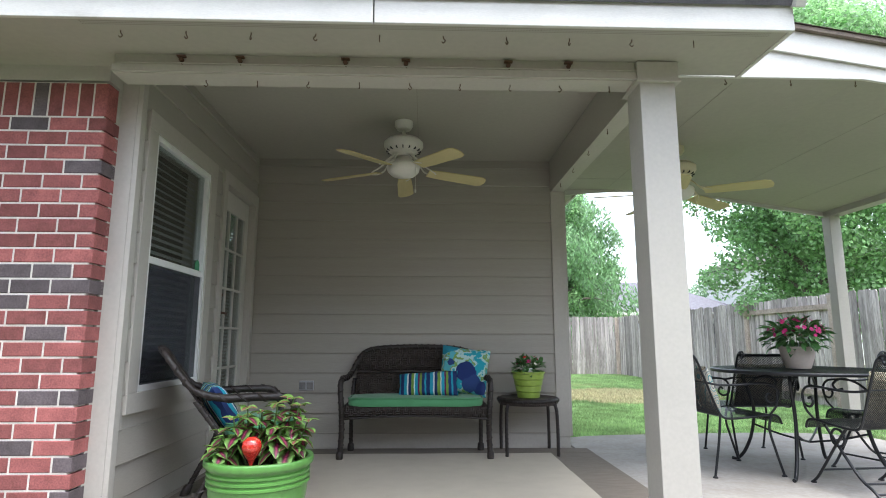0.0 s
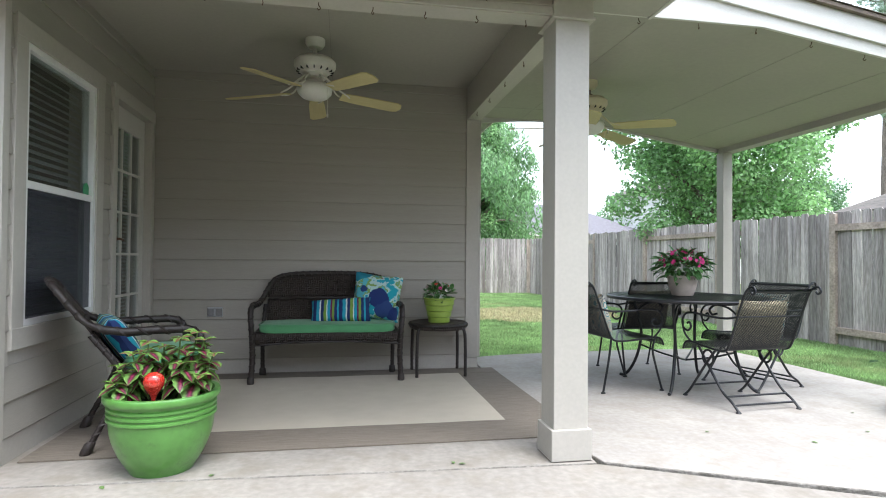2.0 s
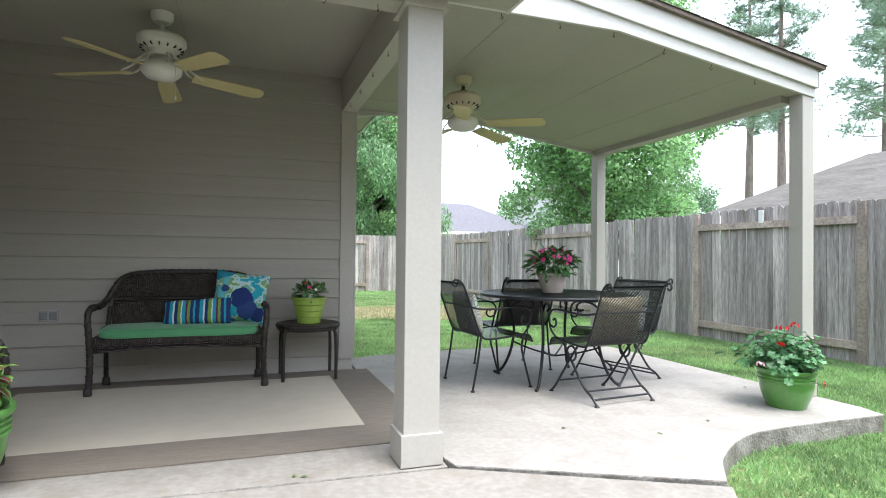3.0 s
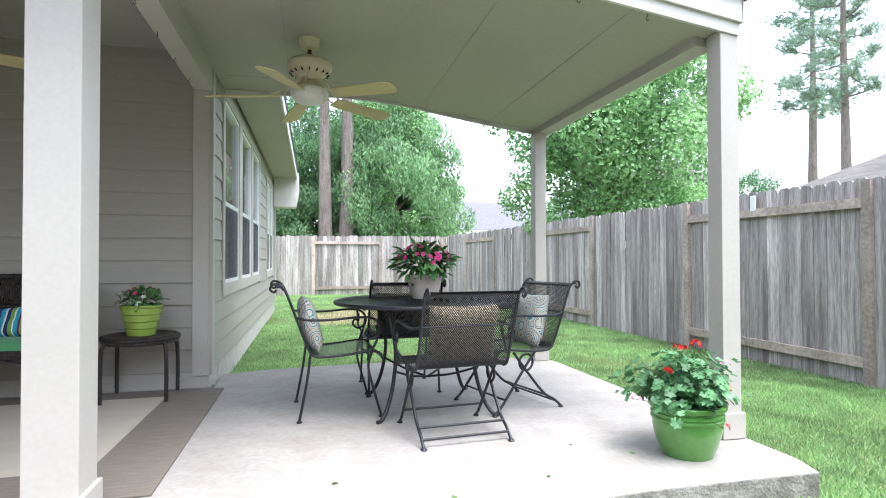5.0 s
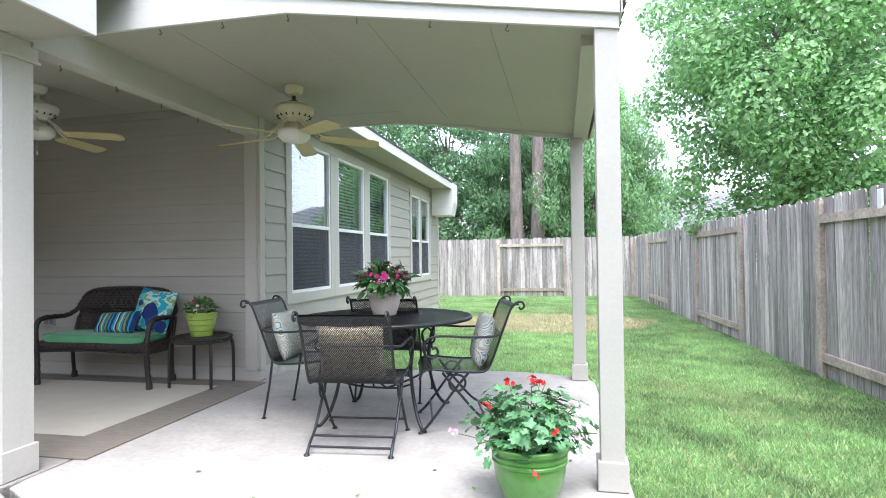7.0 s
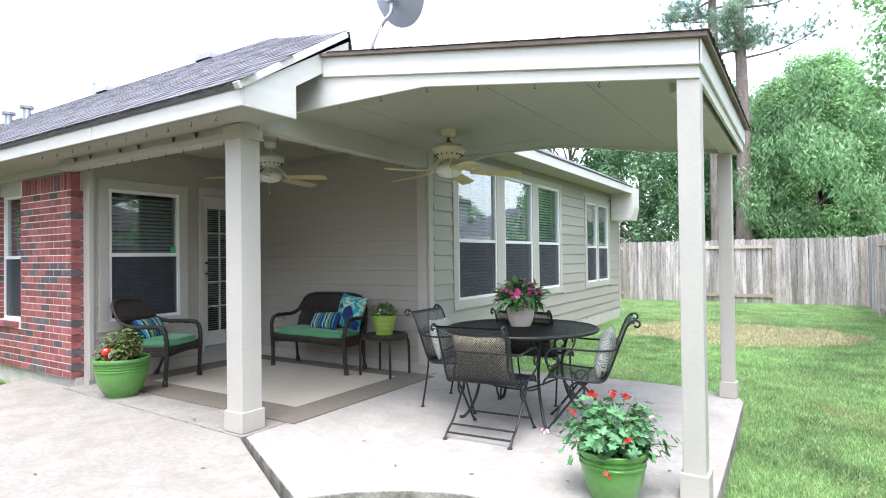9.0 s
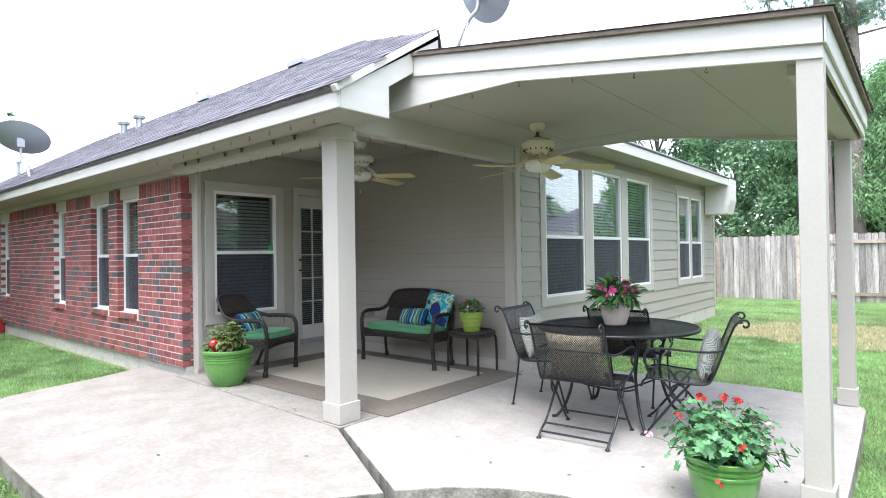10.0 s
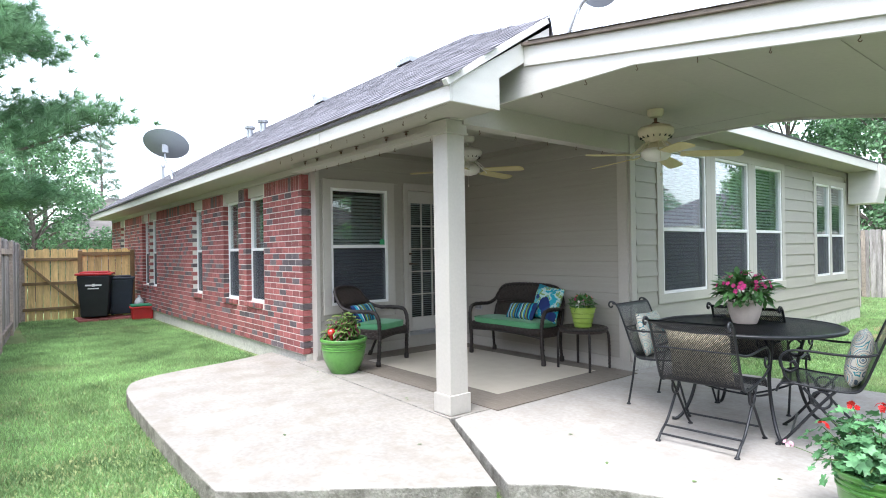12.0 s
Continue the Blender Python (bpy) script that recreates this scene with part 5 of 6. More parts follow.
def two_tone_leaf(name, edge, mid, vein):
    """A leaf green at its rim and coloured along its middle, by the leaf's own unit map."""
    m = bpy.data.materials.new(name)
    m.use_nodes = True
    n, l = m.node_tree.nodes, m.node_tree.links
    uv, sep = n.new("ShaderNodeUVMap"), n.new("ShaderNodeSeparateXYZ")
    l.new(uv.outputs[0], sep.inputs[0])
    ns = n.new("ShaderNodeTexNoise")
    ns.inputs["Scale"].default_value = 60
    tc = n.new("ShaderNodeTexCoord")
    l.new(tc.outputs["Object"], ns.inputs["Vector"])
    ad = n.new("ShaderNodeMath")
    ad.operation = "MULTIPLY_ADD"
    ad.inputs[1].default_value, = (0.35,)
    l.new(ns.outputs["Fac"], ad.inputs[0])
    l.new(sep.outputs["X"], ad.inputs[2])
    col = colour_steps(n, ad.outputs[0], l, [(0.05, vein), (0.40, mid), (0.85, edge)], "LINEAR")
    b = n["Principled BSDF"]
    b.inputs["Roughness"].default_value = 0.5
    l.new(col, b.inputs["Base Color"])
    tr, mx = n.new("ShaderNodeBsdfTranslucent"), n.new("ShaderNodeMixShader")
    mx.inputs[0].default_value = 0.25
    l.new(col, tr.inputs["Color"])
    l.new(b.outputs[0], mx.inputs[1])
    l.new(tr.outputs[0], mx.inputs[2])
    l.new(mx.outputs[0], n["Material Output"].inputs["Surface"])
    return m


def big_leaf(l, w, material, fold=0.25, droop=0.35, frill=0.0, name="leaf"):
    """A single leaf with a midrib fold, arched, along its own +x; the map's u runs from midrib to rim."""
    bm = bmesh.new()
    uvl = bm.loops.layers.uv.new("leaf")
    n = 7
    rows = []
    for i in range(n + 1):
        t = i / n
        half = w / 2 * (math.sin(math.pi * min(1, t * 0.94 + 0.05)) ** 0.8) * (1 + frill * (0.5 if i % 2 else -0.5))
        x, z = l * t, -droop * l * t * t
        rows.append([(bm.verts.new((x, -half, z + fold * half)), 1.0), (bm.verts.new((x, -half * 0.5, z + fold * half * 0.4)), 0.5), (bm.verts.new((x, 0, z)), 0.0),
                     (bm.verts.new((x, half * 0.5, z + fold * half * 0.4)), 0.5), (bm.verts.new((x, half, z + fold * half)), 1.0)])
    for a, b in zip(rows, rows[1:]):
        for k in range(4):
            q = (a[k], a[k + 1], b[k + 1], b[k])
            f = bm.faces.new([v for v, _ in q])
            for loop, (_, u) in zip(f.loops, q):
                loop[uvl].uv = (u, 0.5)
    return mesh_of(name, bm, material, 60)


def round_leaf(r, material, lobes=6, name="leaf"):
    """A scalloped, slightly cupped round leaf, its stalk at the notch."""
    bm = bmesh.new()
    c = bm.verts.new((0, 0, 0))
    n = lobes * 4
    ring = []
    for i in range(n + 1):
        a = -math.pi * 0.9 + 1.8 * math.pi * i / n
        rr = r * (1 + 0.17 * math.cos(lobes * 1.1 * a * 1.0) + 0.08 * math.cos(2 * lobes * a))
        ring.append(bm.verts.new((rr * math.cos(a), rr * math.sin(a), 0.25 * rr * (0.5 + 0.4 * math.cos(3 * a)))))
    for a, b in zip(ring, ring[1:]):
        bm.faces.new((c, a, b))
    return mesh_of(name, bm, material, 60)


def flower_mesh(r, material, petals=5, name="flower"):
    bm = bmesh.new()
    for k in range(petals):
        a = 2 * math.pi * k / petals
        p = [(0, 0, 0), (r * 0.6, r * 0.42, 0.12 * r), (r, 0.0, 0.2 * r), (r * 0.6, -r * 0.42, 0.12 * r)]
        rot = Matrix.Rotation(a, 3, "Z")
        bm.faces.new([bm.verts.new(rot @ Vector(q)) for q in p])
    return mesh_of(name, bm, material)


def face_out(p, d, roll, tilt, rnd):
    """A pose at p whose +x points along d."""
    x = Vector(d).normalized()
    z = (Vector((0, 0, 1)) - x * x.z).normalized() if abs(x.z) < 0.98 else Vector((1, 0, 0))
    y = z.cross(x)
    r = Matrix((x, y, z)).transposed().to_4x4()
    return Matrix.Translation(p) @ r @ Matrix.Rotation(roll, 4, "X") @ Matrix.Rotation(tilt, 4, "Y")


M_STEM = mat("plant_stem", (0.10, 0.16, 0.05), 0.6, var=0.2, bump=0)
M_COLEUS = two_tone_leaf("coleus_leaf", (0.15, 0.31, 0.065), (0.075, 0.012, 0.028), (0.42, 0.04, 0.13))
M_COLEUS_G = two_tone_leaf("coleus_young_leaf", (0.18, 0.36, 0.07), (0.12, 0.09, 0.04), (0.42, 0.04, 0.12))
M_GERAN = mat("geranium_leaf", (0.095, 0.24, 0.095), 0.5, var=0.35, scale=12, fine=60, bump=0.1, spread=0.35, trans=0.2)
M_VINCA = mat("vinca_leaf", (0.085, 0.205, 0.06), 0.35, var=0.2, scale=12, fine=60, bump=0.05, spread=0.35, trans=0.12)
M_RED = mat("red_petal", (0.62, 0.018, 0.015), 0.6, var=0.15, bump=0, spread=0.2, trans=0.2)
M_PINK = mat("pink_petal", (0.60, 0.035, 0.21), 0.6, var=0.15, bump=0, spread=0.25, trans=0.2)
M_PALEPINK = mat("pale_pink_petal", (0.62, 0.34, 0.42), 0.6, var=0.15, bump=0, spread=0.2)
M_WHITEPET = mat("white_petal", (0.75, 0.72, 0.66), 0.6, var=0.1, bump=0)


def coleus(m):
    rnd = random.Random(41)
    pl = thing("coleus_plant", "coleus plant with green leaves blotched magenta, in the green planter", "plant", "", m)
    leaves = [big_leaf(0.115, 0.092, M_COLEUS, 0.15, 0.45, 0.22), big_leaf(0.10, 0.08, M_COLEUS, 0.18, 0.4, 0.22), big_leaf(0.075, 0.058, M_COLEUS_G, 0.25, 0.3, 0.22)]
    heads = [(-0.17, -0.07, 0.17), (-0.11, -0.10, 0.23), (0.0, 0.0, 0.25), (0.09, -0.05, 0.30), (0.20, -0.06, 0.29), (-0.12, 0.08, 0.22), (0.05, 0.10, 0.27), (0.16, 0.08, 0.24), (0.13, -0.13, 0.19), (-0.19, 0.04, 0.12), (0.25, -0.08, 0.22),
             (-0.18, -0.13, 0.10), (0.16, -0.02, 0.32), (-0.06, -0.05, 0.28), (0.20, -0.13, 0.13), (-0.05, 0.14, 0.18)]
    for hx, hy, hz in heads:
        bm = bmesh.new()
        tube(bm, [(hx * 0.45, hy * 0.45, 0), (hx * 0.8, hy * 0.8, hz * 0.5), (hx, hy, hz)], 0.006, 6, 4, taper=0.004)
        part("stem", bm, M_STEM, pl)
        for tier in range(4):
            c = Vector((hx, hy, hz)).lerp(Vector((hx * 0.55, hy * 0.55, 0)), 0.18 * tier)
            for q in range(4):
                a = q * math.pi / 2 + tier * 0.8 + rnd.uniform(-0.25, 0.25)
                k = (2, 1, 0, 0)[tier]
                d = Vector((math.cos(a), math.sin(a), 0.25 - 0.25 * tier + rnd.uniform(-0.2, 0.2)))
                piece("leaf", leaves[k], pl, face_out(c, d, rnd.uniform(-0.3, 0.3), 0, rnd) @ Matrix.Scale(rnd.uniform(0.62, 0.9), 4))
    return pl


def geranium(m):
    rnd = random.Random(52)
    pl = thing("geranium_plant", "bushy geranium with round scalloped leaves and red flower heads", "plant", "", m)
    leaves = [round_leaf(r, M_GERAN) for r in (0.024, 0.029, 0.018)]
    red = flower_mesh(0.014, M_RED)
    pale = flower_mesh(0.012, M_PALEPINK)
    tips = []
    for i in range(34):
        a = i * 2.4 + rnd.uniform(-0.3, 0.3)
        e = rnd.uniform(0.15, 1.25)
        l = rnd.uniform(0.20, 0.34)
        tip = Vector((math.cos(a) * math.cos(e) * l * 1.15, math.sin(a) * math.cos(e) * l * 1.15, max(-0.02, math.sin(e) * l + rnd.uniform(-0.03, 0.03))))
        tips.append(tip)
        bm = bmesh.new()
        tube(bm, [(tip.x * 0.2, tip.y * 0.2, 0), tip * 0.6 + Vector((0, 0, 0.03)), tip], 0.005, 5, 4, taper=0.003)
        part("stem", bm, M_STEM, pl)
        for k in range(22):
            u = rnd.uniform(0.35, 1.05)
            p = tip * u + Vector((rnd.gauss(0, 0.04), rnd.gauss(0, 0.04), rnd.gauss(0.0, 0.03)))
            n = (tip.normalized() + Vector((rnd.gauss(0, 0.5), rnd.gauss(0, 0.5), 0.7))).normalized()
            q = n.to_track_quat("Z", "X").to_matrix().to_4x4()
            piece("leaf", leaves[k % 3], pl, Matrix.Translation(p) @ q @ Matrix.Rotation(rnd.uniform(0, 6.28), 4, "Z"))
    for x, y, z, k, me in ((0.02, -0.05, 0.34, 9, red), (-0.09, -0.06, 0.33, 6, red), (-0.20, -0.12, 0.22, 8, red), (0.12, -0.14, 0.13, 3, red), (0.05, 0.10, 0.30, 5, red), (-0.36, -0.10, 0.09, 8, pale), (0.22, -0.02, 0.22, 6, pale), (0.20, 0.1, 0.10, 3, red), (0.03, -0.24, -0.04, 2, red)):
        head = thing("flower_head", "cluster of red petals" if me is red else "fading pale pink flower head", "")
        head.parent = pl
        head.matrix_basis = Matrix.Translation((x, y, z))
        bm = bmesh.new()
        tube(bm, [(-x * 0.6, -y * 0.6, -z * 0.7), (-x * 0.2, -y * 0.2, -z * 0.2), (0, 0, 0)], 0.0022, 5, 4)
        part("stalk", bm, M_STEM, head)
        for q in range(k):
            d = Vector((rnd.gauss(0, 1), rnd.gauss(0, 1), abs(rnd.gauss(0.4, 0.6)))).normalized()
            piece("blossom", me, head, Matrix.Translation(d * 0.024) @ d.to_track_quat("Z", "X").to_matrix().to_4x4())
    return pl


def bushy(name, label, m, rx, rz, leaf_me, count, flowers, seed, nfl):
    rnd = random.Random(seed)
    pl = thing(name, label, "plant", "", m)
    for i in range(9):
        a = i * 2.4
        bm = bmesh.new()
        tube(bm, [(0.02 * math.cos(a), 0.02 * math.sin(a), -0.01), (rx * 0.3 * math.cos(a), rx * 0.3 * math.sin(a), rz * 0.5), (rx * 0.6 * math.cos(a), rx * 0.6 * math.sin(a), rz * 0.9)], 0.003, 5, 4)
        part("stem", bm, M_STEM, pl)
    for i in range(count):
        d = Vector((rnd.gauss(0, 1), rnd.gauss(0, 1), rnd.gauss(0.25, 0.7))).normalized()
        k = rnd.uniform(0.45, 1.0)
        p = Vector((d.x * rx * k, d.y * rx * k, max(0.0, rz * 0.42 + d.z * rz * 0.55 * k)))
        piece("leaf", leaf_me, pl, face_out(p, d + Vector((rnd.gauss(0, 0.4), rnd.gauss(0, 0.4), rnd.gauss(0.1, 0.4))), rnd.uniform(-0.6, 0.6), 0, rnd) @ Matrix.Scale(rnd.uniform(0.7, 1.2), 4))
    for i in range(nfl):
        d = Vector((rnd.gauss(0, 1), rnd.gauss(0, 1), abs(rnd.gauss(0.7, 0.5)))).normalized()
        p = Vector((d.x * rx, d.y * rx, rz * 0.45 + d.z * rz * 0.6))
        piece("flower", flowers[i % len(flowers)], pl, Matrix.Translation(p) @ d.to_track_quat("Z", "X").to_matrix().to_4x4() @ Matrix.Rotation(rnd.uniform(0, 6), 4, "Z"))
    return pl


POT_A, POT_B = Matrix.Translation((-2.155, 0.24, 0.0)), Matrix.Translation((2.745, 0.345, 0.0))
ridged_planter("large green glazed planter with three ridges and dirt specks", POT_A, 0.265, 0.385, 0.145, M_POT_GREEN)
coleus(POT_A @ Matrix.Translation((0, 0, 0.345)))
globe = thing("watering_globe", "red blown-glass watering globe stuck in the planter", "garden globe", "", POT_A @ Matrix.Translation((0.0, -0.15, 0.345)))
bm = bmesh.new()
lathe(bm, [(0, -0.05), (0.008, -0.05), (0.009, 0.03), (0.018, 0.05), (0.042, 0.085), (0.048, 0.11), (0.042, 0.135), (0.022, 0.152), (0, 0.156)], 24)
part("bulb", bm, mat("red_glass", (0.50, 0.03, 0.02), 0.12, var=0.5, scale=60, fine=160, bump=0.05, coat=0.8, stain=(0.7, 0.35, 0.25), stain_at=0.66, stain_scale=40), globe, smooth=60)
ridged_planter("green glazed planter with ridged collar at the slab edge", POT_B, 0.195, 0.275, 0.125, M_POT_GREEN)
geranium(POT_B @ Matrix.Translation((0, 0, 0.24)))

vinca_leaf = big_leaf(0.082, 0.037, M_VINCA, 0.25, 0.3)
TP = Matrix.Translation((1.59, 1.66, 0.748))
vp = thing("flower_pot", "smooth cream ceramic flower pot on the dining table", "flower pot", "", TP)
bm = bmesh.new()
lathe(bm, [(0, 0), (0.082, 0), (0.088, 0.008), (0.112, 0.08), (0.124, 0.15), (0.126, 0.165), (0.118, 0.168), (0.112, 0.15), (0, 0.148)], 36)
part("pot", bm, M_CREAM_POT, vp, smooth=35)
bushy("vinca_plant", "dense dark-leaved vinca with pink blossoms in the cream pot", TP @ Matrix.Translation((0, 0, 0.15)), 0.20, 0.235, vinca_leaf, 300, [flower_mesh(0.020, M_PINK)], 7, 62)

SP = Matrix.Translation((-0.42, 2.30, 0.469))
sp = thing("flower_pot", "small lime green tiered flower pot on the side table", "flower pot", "", SP)
bm = bmesh.new()
prof, zz, rr = [(0, 0), (0.090, 0)], 0.0, 0.090
for k in range(4):
    prof += [(rr + 0.006, zz + 0.004), (rr + 0.012, zz + 0.048), (rr + 0.008, zz + 0.05)]
    zz, rr = zz + 0.052, rr + 0.012
prof += [(rr + 0.008, zz), (rr + 0.01, zz + 0.014), (rr, zz + 0.016), (rr - 0.006, zz - 0.01), (0, zz - 0.012)]
lathe(bm, prof, 32)
part("pot", bm, M_LIME, sp, smooth=30)
bushy("impatiens_plant", "small leafy plant with red, pink and white blossoms", SP @ Matrix.Translation((0, 0, 0.19)), 0.135, 0.16, big_leaf(0.055, 0.026, M_VINCA, 0.25, 0.2), 190, [flower_mesh(0.02, M_RED), flower_mesh(0.02, M_PINK), flower_mesh(0.016, M_WHITEPET)], 9, 12)
tagp = part("plant_tag", boxes((-0.02, -0.001, -0.06, 0.02, 0.001, 0.02)), M_WHITE, None, "white plastic plant tag with grey printing bars")
tagp.matrix_basis = SP @ pose(0.0, -0.10, 0.235, -10, 0, 0)
tagged(tagp, "", "plant tag")


# ---- wrought-iron dining set ----
def expanded_mesh(bm, surface, nu, nv, width):
    """Crossing flat strands over a surface(u, v) with u, v in 0..1, like expanded metal."""
    pts = [[Vector(surface(i / nu, j / nv)) for i in range(nu + 1)] for j in range(nv + 1)]
    for j in range(nv):
        for i in range(nu):
            for a, b in ((pts[j][i], pts[j + 1][i + 1]), (pts[j][i + 1], pts[j + 1][i])):
                d = b - a
                nrm = (pts[j][i + 1] - pts[j][i]).cross(pts[j + 1][i] - pts[j][i])
                if nrm.length < 1e-9 or d.length < 1e-6:
                    continue
                s = d.cross(nrm).normalized() * width / 2
                bm.faces.new([bm.verts.new(q) for q in (a - s, a + s, b + s, b - s)])


SEAT_LINE = [(0.40, 0.858), (0.355, 0.84), (0.30, 0.71), (0.245, 0.56), (0.205, 0.46), (0.17, 0.415), (0.10, 0.405), (-0.05, 0.415), (-0.19, 0.43), (-0.25, 0.415), (-0.275, 0.365)]
CW2 = 0.272


def iron_chair(m, label, sprung):
    """A wrought-iron armchair with a mesh sling; front towards its own -y."""
    c = thing("dining_chair", label, "chair", "iron chairs round the table", m)
    line = curve_points([(0, y, z) for y, z in SEAT_LINE], 5)

    def at_v(v):
        k = v * (len(line) - 1)
        i = min(int(k), len(line) - 2)
        return line[i].lerp(line[i + 1], k - i)
    for nm, v0, v1, nv in (("backrest", 0.03, 0.50, 42), ("seat", 0.50, 1.0, 36)):
        bm = bmesh.new()
        expanded_mesh(bm, lambda u, v: (lambda p: (CW2 * (2 * u - 1), p.y, p.z))(at_v(v0 + (v1 - v0) * v)), 40, nv, 0.0047)
        part(nm, bm, M_IRON, c, "black expanded-metal mesh")
    for sx in (-1, 1):
        x = sx * CW2
        bm = bmesh.new()
        tube(bm, [(x, p.y, p.z) for p in line], 0.0085, 7, smooth=False)
        part("side_rail", bm, M_IRON, c, smooth=60)
        bm = bmesh.new()
        tube(bm, [(x, 0.355, 0.835), (x, 0.385, 0.867), (x, 0.425, 0.87), (x, 0.437, 0.84), (x, 0.415, 0.823), (x, 0.40, 0.838)], 0.008, 7)
        part("scroll", bm, M_IRON, c, smooth=60)
        bm = bmesh.new()
        xo = sx * (CW2 + 0.03)
        tube(bm, [(x, 0.28, 0.66), (xo, 0.20, 0.645), (xo, 0.05, 0.645), (xo, -0.10, 0.655), (xo, -0.20, 0.645), (xo, -0.245, 0.595), (xo, -0.235, 0.535), (xo, -0.185, 0.515), (xo, -0.15, 0.545), (xo, -0.165, 0.58), (xo, -0.19, 0.57)], 0.0085, 7, flat=1.0)
        part("arm", bm, M_IRON, c, smooth=60)
        bm = bmesh.new()
        tube(bm, [(xo, -0.243, 0.59), (xo, -0.225, 0.50), (x, -0.19, 0.43)], 0.008, 7)
        part("arm_stay", bm, M_IRON, c, smooth=60)
        if not sprung:
            for pts in ([(x, 0.19, 0.44), (x, 0.215, 0.25), (x, 0.26, 0.01)], [(x, -0.20, 0.43), (x, -0.175, 0.33), (x, -0.21, 0.18), (x, -0.26, 0.01)]):
                bm = bmesh.new()
                tube(bm, pts, 0.009, 7, 7)
                leg = part("leg", bm, M_IRON, c, smooth=60)
                bm = bmesh.new()
                lathe(bm, [(0, 0), (0.018, 0), (0.019, 0.006), (0.009, 0.016), (0, 0.018)], 12, pts[-1][:2] + (0,))
                part("foot", bm, M_IRON, leg, smooth=40)
        else:
            xi = sx * (CW2 - 0.015)
            bm = bmesh.new()
            tube(bm, [(xi, -0.02 + 0.055 * math.sin(a * math.pi / 8), 0.335 - 0.055 * math.cos(a * math.pi / 8)) for a in range(17)], 0.0085, 7, smooth=False)
            part("spring_ring", bm, M_IRON, c, smooth=60)
            for pts in ([(xi, 0.06, 0.405), (xi, -0.03, 0.30), (xi, -0.16, 0.13), (xi, -0.225, 0.05), (xi, -0.27, 0.01)], [(xi, -0.12, 0.405), (xi, -0.02, 0.28), (xi, 0.12, 0.12), (xi, 0.215, 0.06), (xi, 0.275, 0.01)]):
                bm = bmesh.new()
                tube(bm, pts, 0.0095, 7, 7)
                leg = part("leg", bm, M_IRON, c, smooth=60)
                bm = bmesh.new()
                lathe(bm, [(0, 0), (0.018, 0), (0.019, 0.006), (0.009, 0.016), (0, 0.018)], 12, pts[-1][:2] + (0,))
                part("foot", bm, M_IRON, leg, smooth=40)
    bars = [((0.36, 0.84), 0.009), ((0.28, 0.66), 0.006)]
    bars += [((-0.19, 0.10), 0.0075), ((0.17, 0.09), 0.0075), ((0.24, 0.045), 0.0075)] if sprung else [((-0.18, 0.405), 0.007)]
    for (y, z), r in bars:
        bm = bmesh.new()
        k = CW2 - 0.015 if z < 0.3 else CW2
        tube(bm, [(-k, y, z), (k, y, z)], r, 7, smooth=False)
        part("top_rail" if z > 0.8 else "crossbar", bm, M_IRON, c, smooth=60)
    return c


def turned(x, y, deg):
    return Matrix.Translation((x, y, 0)) @ Matrix.Rotation(radians(deg), 4, "Z")


CH_L, CH_B, CH_F, CH_R = turned(0.977, 1.675, 93.5), turned(1.49, 2.24, 182), turned(1.63, 1.005, 185), turned(2.165, 1.55, -75)
plain_chair = iron_chair(CH_L, "black wrought-iron armchair with mesh sling and four legs", False)
copy_thing(plain_chair, CH_B)
spring_chair = iron_chair(CH_F, "black wrought-iron spring rocker armchair with mesh sling", True)
copy_thing(spring_chair, CH_R)
for m, mt, lb, k, w in ((CH_L, M_PAISLEY, "cream pillow with teal paisley print on an iron chair", 1, 0.38), (CH_R, M_PAISLEY, "cream pillow with teal paisley print on an iron chair", 2, 0.38),
                        (CH_F, M_LATTICE, "olive beige lattice-print pillow on an iron chair", 3, 0.42), (CH_B, M_LATTICE, "olive beige lattice-print pillow on an iron chair", 4, 0.42)):
    pillow(lb, w, 0.37, 0.12, mt, m @ pose(0, 0.135, 0.415, -15, 0, 0), 20 + k)

TC = Matrix.Translation((1.605, 1.64, 0))
dt = thing("dining_table", "round black wrought-iron table with a mesh top", "table", "", TC)
RT = 0.64
bm = bmesh.new()
tube(bm, [(RT * math.cos(a * math.pi / 36), RT * math.sin(a * math.pi / 36), 0.733) for a in range(73)], 0.014, 8, smooth=False)
part("rim", bm, M_IRON, dt, smooth=60)
bm = bmesh.new()
cell = 0.0165
k = int(RT / cell)
for j in range(-k, k):
    for i in range(-k, k):
        if math.hypot((i + 0.5) * cell, (j + 0.5) * cell) < RT - 0.012:
            x, y = i * cell, j * cell
            for a, b in (((x, y), (x + cell, y + cell)), ((x + cell, y), (x, y + cell))):
                d = Vector((b[0] - a[0], b[1] - a[1], 0)).normalized()
                s = Vector((-d.y, d.x, 0)) * 0.0044
                bm.faces.new([bm.verts.new(Vector((*q, 0.742)) + o) for q, o in ((a, -s), (a, s), (b, s), (b, -s))])
part("mesh_top", bm, M_IRON, dt, "black expanded-metal mesh")
for a in range(4):
    ang = math.pi / 4 + a * math.pi / 2
    ca, sa = math.cos(ang), math.sin(ang)
    bm = bmesh.new()
    pts = [(0.40, 0.735), (0.43, 0.66), (0.40, 0.56), (0.37, 0.40), (0.40, 0.22), (0.46, 0.08), (0.52, 0.015), (0.56, 0.012)]
    tube(bm, [(r * ca, r * sa, z) for r, z in pts], 0.013, 8)
    part("leg", bm, M_IRON, dt, smooth=60)
    bm = bmesh.new()
